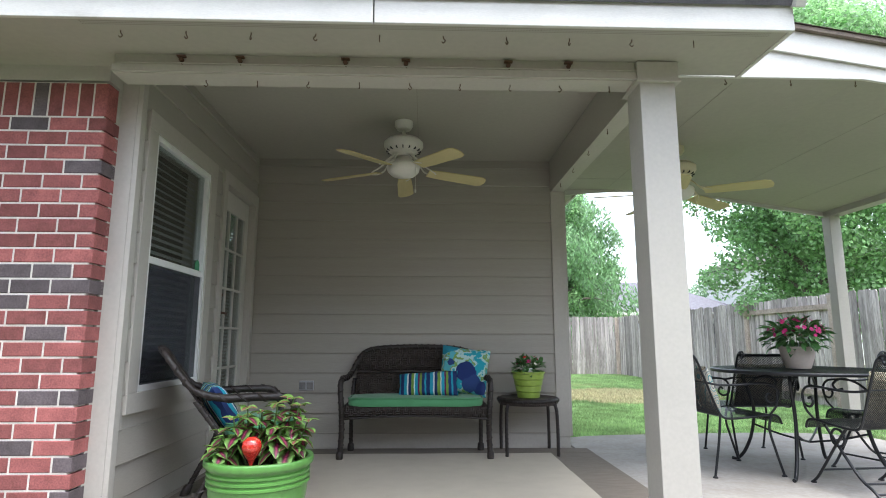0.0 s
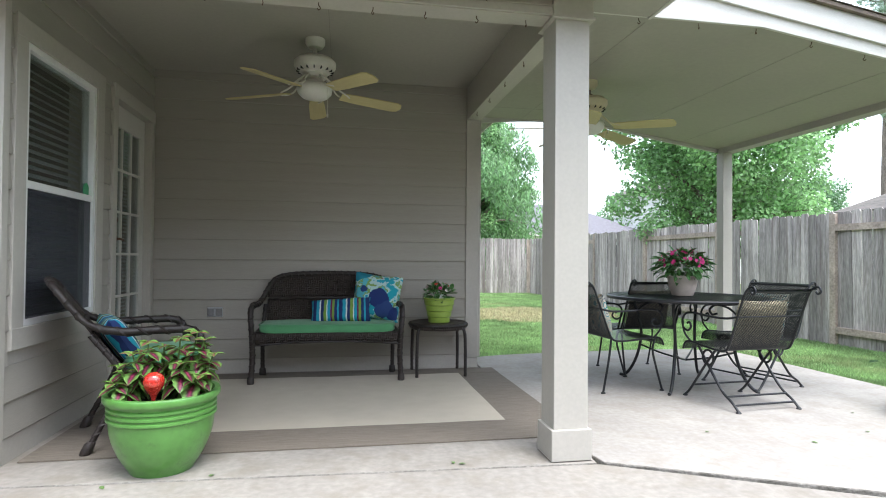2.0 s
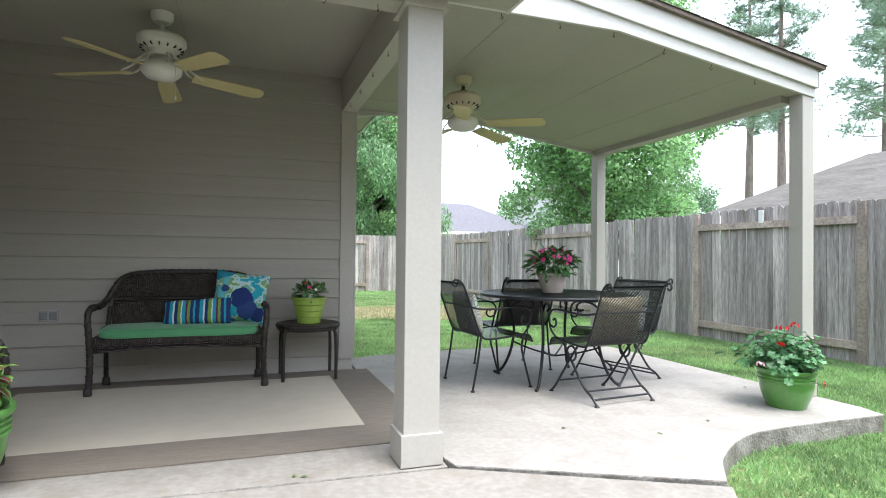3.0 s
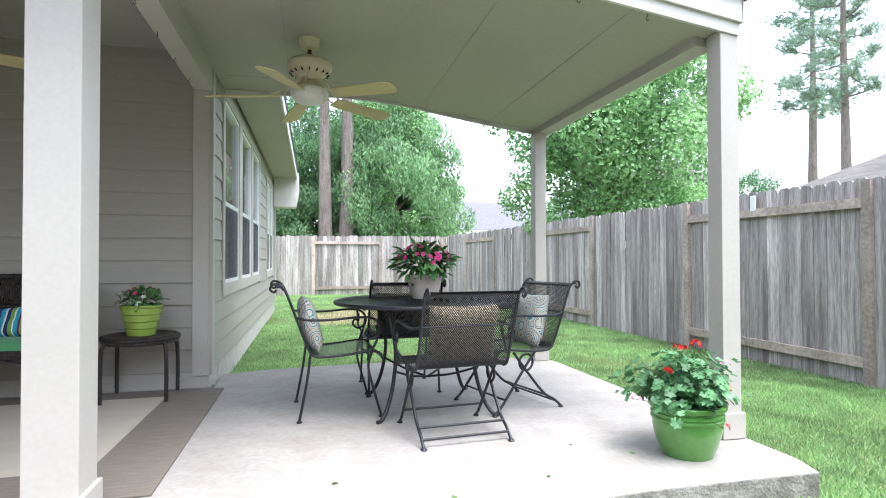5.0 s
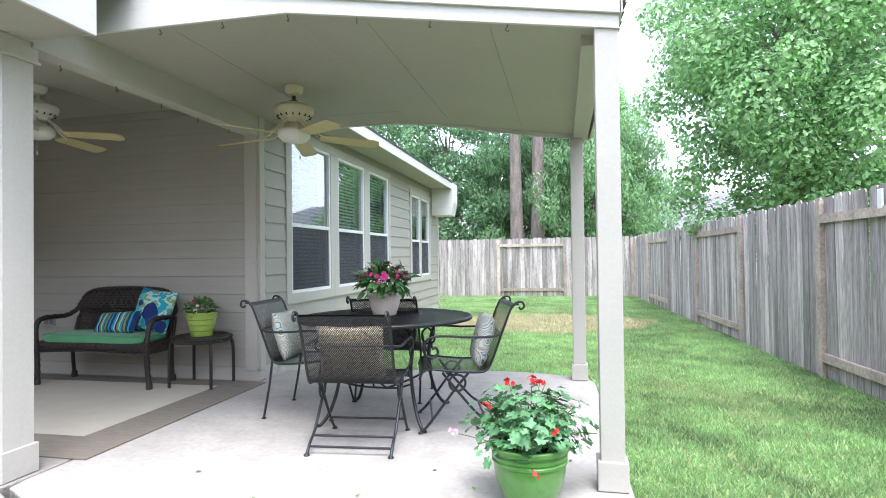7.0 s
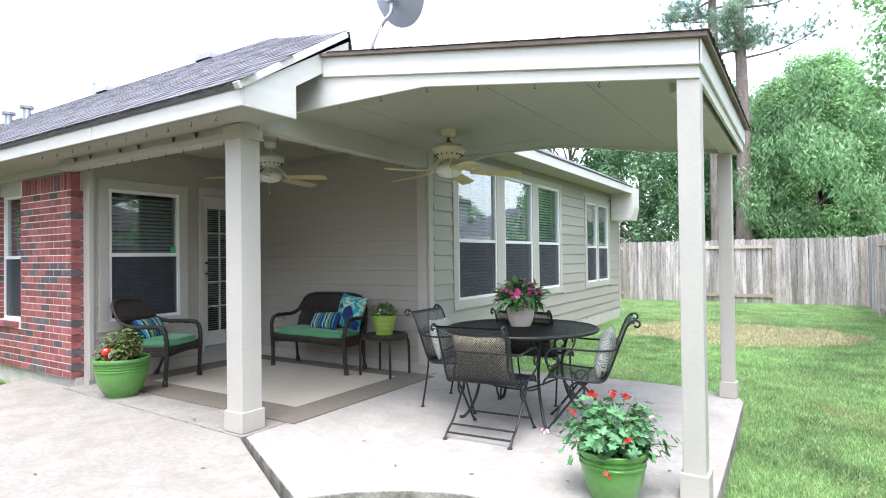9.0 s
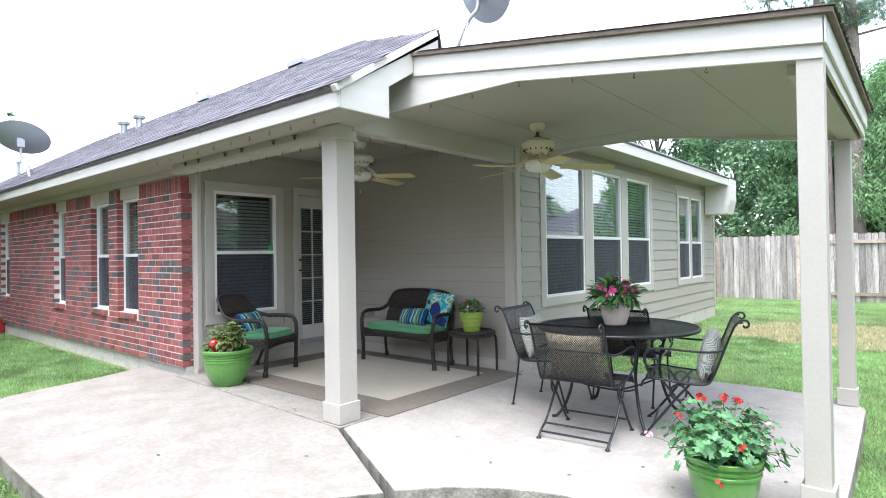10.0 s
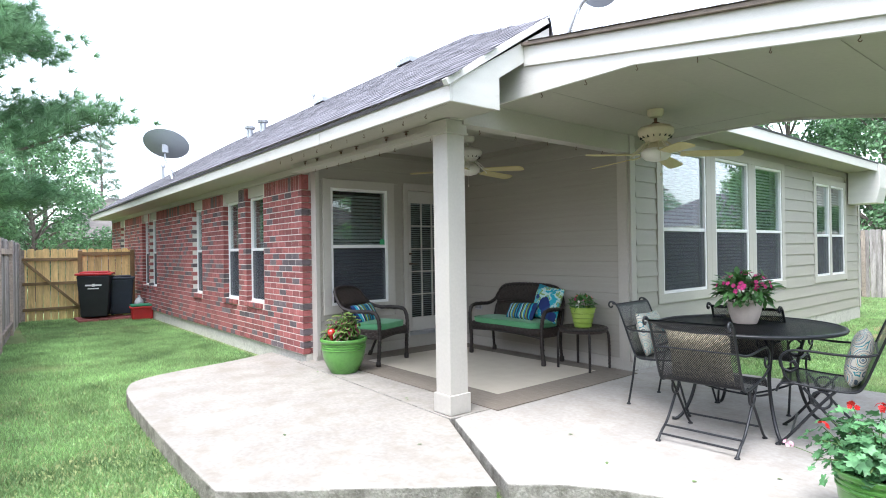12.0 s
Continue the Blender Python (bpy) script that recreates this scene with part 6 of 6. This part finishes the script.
    tube(bm, [(r * ca, r * sa, z) for r, z in ((0.40, 0.60), (0.33, 0.66), (0.24, 0.68), (0.19, 0.64), (0.21, 0.60), (0.25, 0.61))], 0.009, 7)
    part("scroll", bm, M_IRON, dt, smooth=60)
    bm = bmesh.new()
    tube(bm, [(0, 0, 0.20), (0.2 * ca, 0.2 * sa, 0.24), (0.385 * ca, 0.385 * sa, 0.30)], 0.008, 7)
    part("stretcher", bm, M_IRON, dt, smooth=60)


# ---- ceiling fans ----
def ceiling_fan(label, x, y, z, first, body, reach=0.655):
    """A five-bladed fan under a ceiling at height z, with a bowl light and pull chains."""
    f = thing("ceiling_fan", label, "ceiling fan", "ceiling fans", Matrix.Translation((x, y, z)) @ Matrix.Scale(1.08, 4))
    bm = bmesh.new()
    lathe(bm, [(0, 0), (0.068, 0), (0.068, -0.035), (0.05, -0.062), (0.016, -0.07), (0, -0.07)], 24)
    part("canopy", bm, body, f, smooth=35)
    bm = bmesh.new()
    lathe(bm, [(0.014, -0.065), (0.014, -0.10), (0.03, -0.105), (0.04, -0.125)], 14)
    part("downrod", bm, M_BROWN if body is M_FANCREAM else body, f, smooth=35)
    bm = bmesh.new()
    lathe(bm, [(0, -0.12), (0.06, -0.122), (0.12, -0.14), (0.145, -0.165), (0.145, -0.195), (0.125, -0.225), (0.09, -0.245), (0.08, -0.275), (0.05, -0.28), (0, -0.28)], 32)
    part("motor", bm, body, f, smooth=35)
    # slots are solid dark blocks, the shade inside them put into the colour
    for i in range(16):
        a = 2 * math.pi * i / 16
        bm = bmesh.new()
        box(bm, 0.10, -0.0035, -0.236, 0.128, 0.0035, -0.216, Matrix.Rotation(a, 4, "Z"))
        part("vent_slot", bm, M_PAINTED_DARK, f)
    bm = bmesh.new()
    lathe(bm, [(0.05, -0.27), (0.06, -0.295), (0.09, -0.315), (0.093, -0.325)], 24)
    part("switch_cup", bm, body, f, smooth=35)
    bm = bmesh.new()
    lathe(bm, [(0.09, -0.323), (0.115, -0.333), (0.123, -0.352), (0.116, -0.385), (0.085, -0.415), (0.03, -0.428), (0, -0.43)], 32)
    part("light_bowl", bm, M_FROST, f, "frosted white glass bowl", smooth=50)
    bm = bmesh.new()
    tube(bm, [(0.06, -0.06, -0.34), (0.09, -0.09, -0.37), (0.092, -0.092, -0.54)], 0.0018, 4)
    lathe(bm, [(0, -0.57), (0.006, -0.565), (0.006, -0.545), (0, -0.54)], 8, (0.092, -0.092, 0))
    part("pull_chain", bm, body, f)
    for k in range(5):
        rot = Matrix.Rotation(radians(first + 72 * k), 4, "Z")
        bm = bmesh.new()
        for sy in (-1, 1):
            tube(bm, [rot @ Vector(p) for p in ((0.07, sy * 0.012, -0.262), (0.12, sy * 0.02, -0.30), (0.17, sy * 0.045, -0.352), (0.22, sy * 0.04, -0.374), (0.25, sy * 0.012, -0.382))], 0.006, 6)
        br = part("bracket", bm, body, f, "scrolled blade bracket", smooth=60)
        bm = bmesh.new()
        out = [(0.19, -0.048), (0.30, -0.058), (reach - 0.05, -0.066), (reach - 0.012, -0.05), (reach, -0.012), (reach, 0.012), (reach - 0.012, 0.05), (reach - 0.05, 0.066), (0.30, 0.058), (0.19, 0.048)]
        prism(bm, out, -0.004, 0.004)
        bl_ = part("blade", bm, M_BLADE, f, "pale yellow wooden blade", bevel=0.002)
        bl_.matrix_basis = rot @ Matrix.Translation((0, 0, -0.368)) @ Matrix.Rotation(radians(3), 4, "Y") @ Matrix.Rotation(radians(-13), 4, "X")
    return f


ceiling_fan("white ceiling fan with pale yellow blades under the porch ceiling", -1.51, 1.60, Z_CEIL, 90, M_FANWHITE)
ceiling_fan("cream ceiling fan with pale yellow blades under the dining cover", 0.79, 1.80, KZ, 104, M_FANCREAM)

# ---- small fixtures ----
outlet = thing("wall_outlet", "grey double outlet box on the back wall siding", "outlet", "", Matrix.Translation((-2.40, YB - 0.02, 0.51)))
part("plate", boxes((-0.065, -0.02, 0, 0.065, 0, 0.085)), M_METAL, outlet, bevel=0.004)
for sx in (-0.034, 0.034):
    part("cover", boxes((sx - 0.026, -0.028, 0.012, sx + 0.026, -0.019, 0.073)), mat("outlet_cover", (0.22, 0.22, 0.22), 0.5, bump=0), outlet, bevel=0.003)


def cup_hook(m):
    bm = bmesh.new()
    tube(bm, [(0, 0, 0.006), (0, 0, -0.012), (0.010, 0, -0.026), (0, 0, -0.036), (-0.008, 0, -0.028)], 0.0025, 5, 4)
    h = part("cup_hook", bm, M_BROWN, None, "small dark metal cup hook screwed overhead")
    h.matrix_basis = m
    return tagged(h, "", "hook", "cup hooks")


first_hook = cup_hook(Matrix.Translation((-2.8, EY + 0.12, Z_EAVE + 0.0)))
for i in range(1, 10):
    copy_thing(first_hook, pose(-2.8 + i * 0.31, EY + 0.12, Z_EAVE, 0, 0, (i * 67) % 360))
for i in range(9):
    copy_thing(first_hook, pose(-2.5 + i * 0.27, 0.10, 2.32, 0, 0, (i * 97) % 360))
for i in range(5):
    copy_thing(first_hook, pose(-0.09, 0.45 + i * 0.45, Z_BEAM, 0, 0, (i * 57) % 360))
for i in range(6):
    copy_thing(first_hook, pose(0.55 + i * 0.42, CY0 + 0.05, KZ if 0.55 + i * 0.42 < KX else KZ - (0.55 + i * 0.42 - KX) * 0.1424, 0, 0, (i * 37) % 360))


def pulley(m):
    p = thing("pulley_hook", "dark metal pulley hook hung under the soffit", "hook", "shade pulleys", m)
    part("bracket", boxes((-0.022, -0.012, -0.006, 0.022, 0.012, 0.0)), M_BROWN, p)
    bm = bmesh.new()
    lathe(bm, [(0, -0.006), (0.012, -0.006), (0.009, 0), (0.012, 0.006), (0, 0.006)], 12)
    part("wheel", bm, M_BROWN, p, m=pose(0, 0, -0.022, 90, 0, 0))
    bm = bmesh.new()
    tube(bm, [(0, 0, -0.006), (0, 0.008, -0.022), (0, 0, -0.038), (0.006, 0, -0.05), (0, 0, -0.064), (-0.008, 0, -0.054)], 0.003, 5, 4)
    part("hook", bm, M_BROWN, p)
    return p


pl0 = pulley(Matrix.Translation((-2.60, 0.016, 2.412)))
for x in (-2.30, -1.755, -1.44, -0.90, -0.58):
    copy_thing(pl0, Matrix.Translation((x, 0.016, 2.412)))
setting("shade_cord", boxes((XL + 0.03, 0.005, 2.366, -0.222, 0.010, 2.371)), M_TRIM, "thin pale cord strung along the front beam", "cord")
# perforated vent strip under the front eave: flat squares painted dark as shaded holes
bm = bmesh.new()
for i in range(240):
    for j in range(3):
        x, y = -2.95 + i * 0.0137, EY + 0.035 + j * 0.014
        bm.faces.new([bm.verts.new((x + dx, y + dy, Z_EAVE - 0.0006)) for dx, dy in ((0, 0), (0, 0.005), (0.005, 0.005), (0.005, 0))])
vent = part("vent_perforations", bm, M_PAINTED_DARK, bpy.data.objects["soffit_front"], "rows of small flat dark squares painted as vent holes")


# ---- roof things ----
def dish(label, m, face, r=0.33):
    """A satellite dish on a bent mast."""
    d = thing("satellite_dish", label, "satellite dish", "satellite dishes", m)
    bm = bmesh.new()
    tube(bm, [(0.30, 0.05, 0), (0.12, 0.03, 0.32), (0.02, 0, 0.44), (0, 0, 0.62)], 0.022, 8)
    part("mast", bm, M_METAL, d, smooth=60)
    bm = bmesh.new()
    tube(bm, [(0.12, 0.02, 0.33), (0.05, 0.25, 0.0)], 0.009, 6, smooth=False)
    part("strut", bm, M_METAL, d)
    part("foot_plate", boxes((0.20, -0.03, -0.012, 0.40, 0.13, 0.012)), M_METAL, d)
    bm = bmesh.new()
    lathe(bm, [(0, 0.0), (r * 0.3, 0.008), (r * 0.7, 0.04), (r, 0.085), (r, 0.092), (r * 0.7, 0.05), (r * 0.3, 0.018), (0, 0.01)], 40)
    pan = part("reflector", bm, mat("dish_grey", (0.36, 0.39, 0.42), 0.5, var=0.05, bump=0.02), d, "grey-blue reflector", smooth=35)
    pan.matrix_basis = Matrix.Translation((0, 0, 0.66)) @ Vector(face).to_track_quat("Z", "Y").to_matrix().to_4x4() @ Matrix.Diagonal((1.12, 0.95, 1, 1))
    part("bracket", boxes((-0.05, -0.06, 0.55, 0.05, 0.05, 0.70)), M_METAL, d, bevel=0.008)
    return d


def roof_z(y):
    return 2.565 + 0.6375 * (y - EY + 0.03)


dish("grey satellite dish on a bent mast above the cover roof", Matrix.Translation((-0.03, 2.0, 3.56)) @ Matrix.Rotation(math.pi, 4, "Z"), (-0.35, -0.85, 0.45), 0.40)
dish("grey satellite dish on the far front roof slope", Matrix.Translation((-9.75, 0.2, roof_z(0.2) - 0.02)) @ Matrix.Scale(1.2, 4), (-0.5, 0.4, 0.75), 0.36)


def vent_pipe(label, x, y, h, r):
    v = thing("roof_vent", label, "roof vent", "roof vents", Matrix.Translation((x, y, min(roof_z(y), ridge_z) - 0.03)))
    bm = bmesh.new()
    lathe(bm, [(r, 0), (r, h)], 14)
    part("pipe", bm, M_METAL, v, smooth=35)
    bm = bmesh.new()
    lathe(bm, [(0, h - 0.01), (r * 1.7, h), (r * 1.8, h + 0.05), (r * 0.8, h + 0.12), (0, h + 0.13)], 14)
    part("cap", bm, M_METAL, v, smooth=35)


vent_pipe("galvanised vent pipe with a cap on the roof", -10.1, 2.2, 0.22, 0.07)
vent_pipe("galvanised vent pipe with a cap on the roof", -9.4, 2.25, 0.22, 0.07)
vent_pipe("thin galvanised vent pipe on the far roof", -14.2, 1.2, 0.36, 0.04)
vent_pipe("thin vent pipe on the roof", -7.8, 2.75, 0.25, 0.02)
for x in (-4.3, -7.4):
    bv = thing("ridge_vent", "low pale box vent near the roof ridge", "roof vent", "box vents", Matrix.Translation((x, 2.85, ridge_z - 0.10)))
    part("hood", boxes((-0.15, -0.14, 0.02, 0.15, 0.14, 0.12)), M_FASCIA, bv, bevel=0.02)
    part("flange", boxes((-0.2, -0.2, -0.06, 0.2, 0.2, 0.02)), M_METAL, bv)

# ---- side yard things ----
M_BLACKBIN = mat("black_plastic", (0.012, 0.013, 0.016), 0.45, var=0.2, scale=8, fine=60, bump=0.1)
M_BLUEBIN = mat("dark_blue_plastic", (0.018, 0.024, 0.04), 0.45, var=0.2, scale=8, fine=60, bump=0.1)
M_REDPLAST = mat("red_plastic", (0.40, 0.015, 0.015), 0.45, var=0.12, scale=8, fine=60, bump=0.05)
M_GREENPLAST = mat("green_plastic", (0.02, 0.20, 0.10), 0.45, var=0.12, scale=8, fine=60, bump=0.05)


def trash_bin(label, m, w, d, h, body, lid):
    b = thing("trash_bin", label, "trash bin", "trash bins", m)
    bm = bmesh.new()
    k = 0.78
    lo = [bm.verts.new((sx * w / 2 * k, sy * d / 2 * k, 0.03)) for sx, sy in ((-1, -1), (1, -1), (1, 1), (-1, 1))]
    hi = [bm.verts.new((sx * w / 2, sy * d / 2, h)) for sx, sy in ((-1, -1), (1, -1), (1, 1), (-1, 1))]
    bm.faces.new(lo[::-1])
    bm.faces.new(hi)
    for i in range(4):
        bm.faces.new((lo[i], lo[(i + 1) % 4], hi[(i + 1) % 4], hi[i]))
    part("body", bm, body, b, bevel=0.03)
    bm = bmesh.new()
    box(bm, -w / 2 - 0.03, -d / 2 - 0.03, h, w / 2 + 0.03, d / 2 + 0.03, h + 0.05)
    box(bm, -w / 2 + 0.05, -d / 2 + 0.05, h + 0.05, w / 2 - 0.05, d / 2 - 0.05, h + 0.085)
    part("lid", bm, lid, b, bevel=0.02)
    for sx in (-1, 1):
        bm = bmesh.new()
        lathe(bm, [(0, -0.03), (0.10, -0.03), (0.12, -0.02), (0.12, 0.02), (0.10, 0.03), (0, 0.03)], 20)
        wh = part("wheel", bm, M_BLACKBIN, b, smooth=35, m=pose(sx * (w / 2 * 0.84 + 0.03), d / 2 * 0.75, 0.12, 0, 90, 0))
        bm = bmesh.new()
        lathe(bm, [(0, -0.036), (0.06, -0.036), (0.06, 0.036), (0, 0.036)], 14)
        part("hub", bm, M_METAL, wh, smooth=35)
    bm = bmesh.new()
    tube(bm, [(-w / 2 + 0.05, d / 2 + 0.06, h - 0.02), (w / 2 - 0.05, d / 2 + 0.06, h - 0.02)], 0.015, 8, smooth=False)
    part("handle_bar", bm, body, b)
    return b


BIN_A = Matrix.Translation((-11.75, -0.85, GZ + 0.065)) @ Matrix.Rotation(radians(75), 4, "Z")
ba = trash_bin("black wheeled trash bin with a red lid on paving bricks", BIN_A, 0.66, 0.70, 0.98, M_BLACKBIN, M_REDPLAST)
bm = bmesh.new()
for z0, x0, x1 in ((0.74, -0.16, -0.03), (0.74, 0.03, 0.16), (0.67, -0.11, 0.11)):
    box(bm, x0, -0.355, z0, x1, -0.345, z0 + (0.035 if z0 > 0.7 else 0.025))
box(bm, -0.028, -0.356, 0.725, 0.028, -0.346, 0.79)
part("printed_label", bm, M_WHITE, ba, "white printed bars and badge")
trash_bin("dark blue wheeled bin against the new fence", Matrix.Translation((-12.0, -0.28, GZ + 0.065)) @ Matrix.Rotation(radians(80), 4, "Z"), 0.52, 0.56, 0.86, M_BLUEBIN, M_BLUEBIN)
bm = boxes((0, 0, 0, 0.19, 0.09, 0.06))
paver = part("paving_brick", bm, M_BRICK, None, "loose red brick laid on the lawn edge", bevel=0.004)
tagged(paver, "", "brick", "loose bricks")
paver.matrix_basis = Matrix.Translation((-11.35, -1.25, GZ)) @ Matrix.Rotation(radians(80), 4, "Z")
for i in range(1, 26):
    copy_thing(paver, pose(-11.35 - (i // 7) * 0.24, -1.25 + (i % 7) * 0.205, GZ, 0, 0, 80))
tub = thing("storage_tub", "red plastic storage tub with a green lid", "storage tub", "", Matrix.Translation((-11.2, 0.0, GZ)) @ Matrix.Rotation(radians(85), 4, "Z"))
part("tub", boxes((-0.22, -0.16, 0, 0.22, 0.16, 0.30)), M_REDPLAST, tub, bevel=0.03)
part("rim", boxes((-0.25, -0.19, 0.25, 0.25, 0.19, 0.30)), M_REDPLAST, tub, bevel=0.015)
part("lid", boxes((-0.24, -0.18, 0.301, 0.24, 0.18, 0.35)), M_GREENPLAST, tub, bevel=0.02)
jug = thing("plastic_jug", "clear grey plastic jug behind the red tub", "jug", "", Matrix.Translation((-11.6, 0.02, GZ)))
bm = bmesh.new()
lathe(bm, [(0, 0), (0.09, 0), (0.1, 0.02), (0.1, 0.38), (0.06, 0.46), (0.03, 0.48), (0.03, 0.53), (0, 0.53)], 20)
part("body", bm, mat("cloudy_plastic", (0.40, 0.42, 0.44), 0.3, bump=0), jug, smooth=35)

# ---- fallen bits on the slab ----
leaf_bit = big_leaf(0.035, 0.02, mat("fallen_leaf", (0.10, 0.17, 0.05), 0.7, var=0.3, scale=40, bump=0, spread=0.5), 0.15, 0.1, 0.0, "fallen_leaf")
rnd_bits = random.Random(77)
for x, y in ((-0.72, 0.06), (-0.66, 0.05), (-1.9, 0.07), (-2.35, 0.02), (2.2, 0.6), (2.45, 0.42), (0.9, 0.35), (1.9, 0.2), (0.35, -0.6), (2.95, 0.9), (-0.5, -1.2), (1.4, 0.1)):
    bit = new("fallen_leaf", leaf_bit)
    bit.matrix_basis = pose(x, y, 0.006, rnd_bits.uniform(-6, 6), rnd_bits.uniform(-6, 6), rnd_bits.uniform(0, 360))
    tagged(bit, "small fallen leaf lying on the concrete", "leaf", "fallen leaves")

# ---- roof shingles ----
def shingle_sheet(name, origin, along, up, length, courses, material, parent_label, clip, seed):
    """Overlapping shingle tabs as one joined sheet."""
    rnd = random.Random(seed)
    o, ax, ay = Vector(origin), Vector(along).normalized(), Vector(up).normalized()
    n = ax.cross(ay).normalized()
    if n.z < 0:
        n = -n
    verts, faces = [], []
    for c in range(courses):
        x = -rnd.uniform(0, 0.2)
        while x < length:
            w = rnd.uniform(0.09, 0.20)
            if x < 0:
                w, x = w + x, 0.0
            w = max(w, 0.05)
            if clip(x + w / 2, c * 0.14):
                lift = rnd.uniform(0.003, 0.006)
                a, b = o + ax * x + ay * (c * 0.14 - rnd.uniform(0, 0.012)), o + ax * (x + w - 0.004) + ay * (c * 0.14)
                t = ay * 0.155
                i = len(verts)
                verts += [a + n * lift, b + n * lift, b + t + n * 0.001, a + t + n * 0.001, a, b]
                faces += [(i, i + 1, i + 2, i + 3), (i + 4, i + 5, i + 1, i), (i + 4, i, i + 3), (i + 1, i + 5, i + 2)]
            x += w
    me = bpy.data.meshes.new(name)
    me.from_pydata([tuple(v) for v in verts], [], faces)
    me.materials.append(material)
    return me


up_front = Vector((0, ridge_y - EY + 0.03, ridge_z - 2.565))
front_len = 16.8
slope_len = up_front.length


def front_clip(x, s):
    u = s / slope_len
    if s > slope_len - 0.1:
        return False
    right = 16.815 if u < 0.33 else 16.70 - (u - 0.33) / 0.67 * 3.5
    return u * 2.4 < x < right


ob = new("shingles", shingle_sheet("shingles", (-16.4, EY - 0.04, 2.578), (1, 0, 0), up_front, front_len, 29, M_SHINGLE, "", front_clip, 4))
ob.parent = roof
tagged(ob, "dark grey shingle tabs in mixed shades", "", "", "stuff")
cover = bpy.data.objects["roof_cover"]
ob = new("shingles", shingle_sheet("shingles", (CX1 + 0.06, CY0 - 0.06, top(CX1 + 0.06) + 0.003), (0, 1, 0), (-1, 0, 0.160), 3.0, 20, M_SHINGLE_B, "", lambda x, s: x < 2.95, 6))
ob.parent = cover
tagged(ob, "brown-grey shingle tabs", "", "", "stuff")

# ---- bricks ----
BW, BH, CW, CH = 0.193, 0.069, 0.203, 0.079


def plain_brick(w, h, material, d=0.128):
    """A brick whose front face is drawn in slightly from its edges."""
    bm = bmesh.new()
    e = min(0.004, w * 0.2)
    back = [bm.verts.new(c) for c in ((0, d, 0), (w, d, 0), (w, d, h), (0, d, h))]
    rim = [bm.verts.new(c) for c in ((0, e, 0), (w, e, 0), (w, e, h), (0, e, h))]
    face = [bm.verts.new(c) for c in ((e, 0, e), (w - e, 0, e), (w - e, 0, h - e), (e, 0, h - e))]
    bm.faces.new(face)
    for a, b in ((rim, face), (back, rim)):
        for i in range(4):
            j = (i + 1) % 4
            bm.faces.new((a[i], a[j], b[j], b[i]))
    return mesh_of("brick", bm, material)


BRICKS = {}


def brick_of(w, h, is_dark):
    key = (round(w, 3), round(h, 3), is_dark)
    if key not in BRICKS:
        BRICKS[key] = plain_brick(round(w, 3), h, M_BRICK_D if is_dark else M_BRICK)
    return BRICKS[key]


def brick_spots():
    """Places, sizes and shades of all bricks of the front: x, z, width, height, dark."""
    rnd = random.Random(12)
    spots, rows = [], 26
    for r in range(rows):
        z = 0.085 + r * CH
        x = XB - (CW / 2 if r % 2 else 0)
        if r % 2:
            spots.append((XB - CW / 2 + 0.01, z, CW / 2 - 0.01, BH, rnd.random() < 0.3))
        while x > -15.9:
            x -= CW
            a, b = x + 0.01, x + 0.01 + BW
            for w0, w1 in WINS_B:
                if z + BH > 0.56 and b > w0 and a < w1:
                    if a < w0 and w0 - a > 0.008:
                        b = w0
                    elif b > w1 and b - w1 > 0.008:
                        a = w1
                    else:
                        a = b
            if b - a > 0.006:
                spots.append((a, z, b - a, BH, rnd.random() < 0.2))
    z = 0.085 + rows * CH
    x = XB
    while x > -15.9:
        x -= 0.079
        if not any(w0 - 0.06 < x < w1 for w0, w1 in WINS_B):
            spots.append((x + 0.005, z, 0.069, 2.325 - z, rnd.random() < 0.15))
    for w0, w1 in WINS_B:
        x = w0
        while x < w1 - 0.05:
            spots.append((x, 0.565, 0.07, 0.07, rnd.random() < 0.1))
            x += 0.079
    return spots


spots = brick_spots()
near = sorted(spots, key=lambda s: -s[0])[:300]
inv = M_FRONT.inverted()
for x, z, w, h, is_dark in near:
    piece("brick", brick_of(w, h, is_dark), wall_front, inv @ Matrix.Translation((x, YF - (0.03 if z > 0.56 and h == 0.07 else 0), z)))
rest = {False: [[], []], True: [[], []]}
chosen = set(near)
for s in spots:
    if s in chosen:
        continue
    x, z, w, h, is_dark = s
    y0 = YF - (0.03 if h == 0.07 else 0)
    vs, fs = rest[is_dark]
    i = len(vs)
    vs += [(x, y0, z), (x + w, y0, z), (x + w, y0, z + h), (x, y0, z + h), (x, YF + 0.09, z), (x + w, YF + 0.09, z), (x + w, YF + 0.09, z + h), (x, YF + 0.09, z + h)]
    fs += [(i, i + 1, i + 2, i + 3), (i + 1, i + 5, i + 6, i + 2), (i + 4, i, i + 3, i + 7), (i + 3, i + 2, i + 6, i + 7), (i, i + 4, i + 5, i + 1)]
for is_dark, (vs, fs) in rest.items():
    me = bpy.data.meshes.new("far_bricks")
    me.from_pydata(vs, [], fs)
    me.materials.append(M_BRICK_D if is_dark else M_BRICK)
    ob = new("far_bricks", me)
    ob.parent, ob.matrix_parent_inverse = wall_front, inv
    tagged(ob, "dark grey bricks farther along" if is_dark else "red bricks farther along", "", "", "stuff")
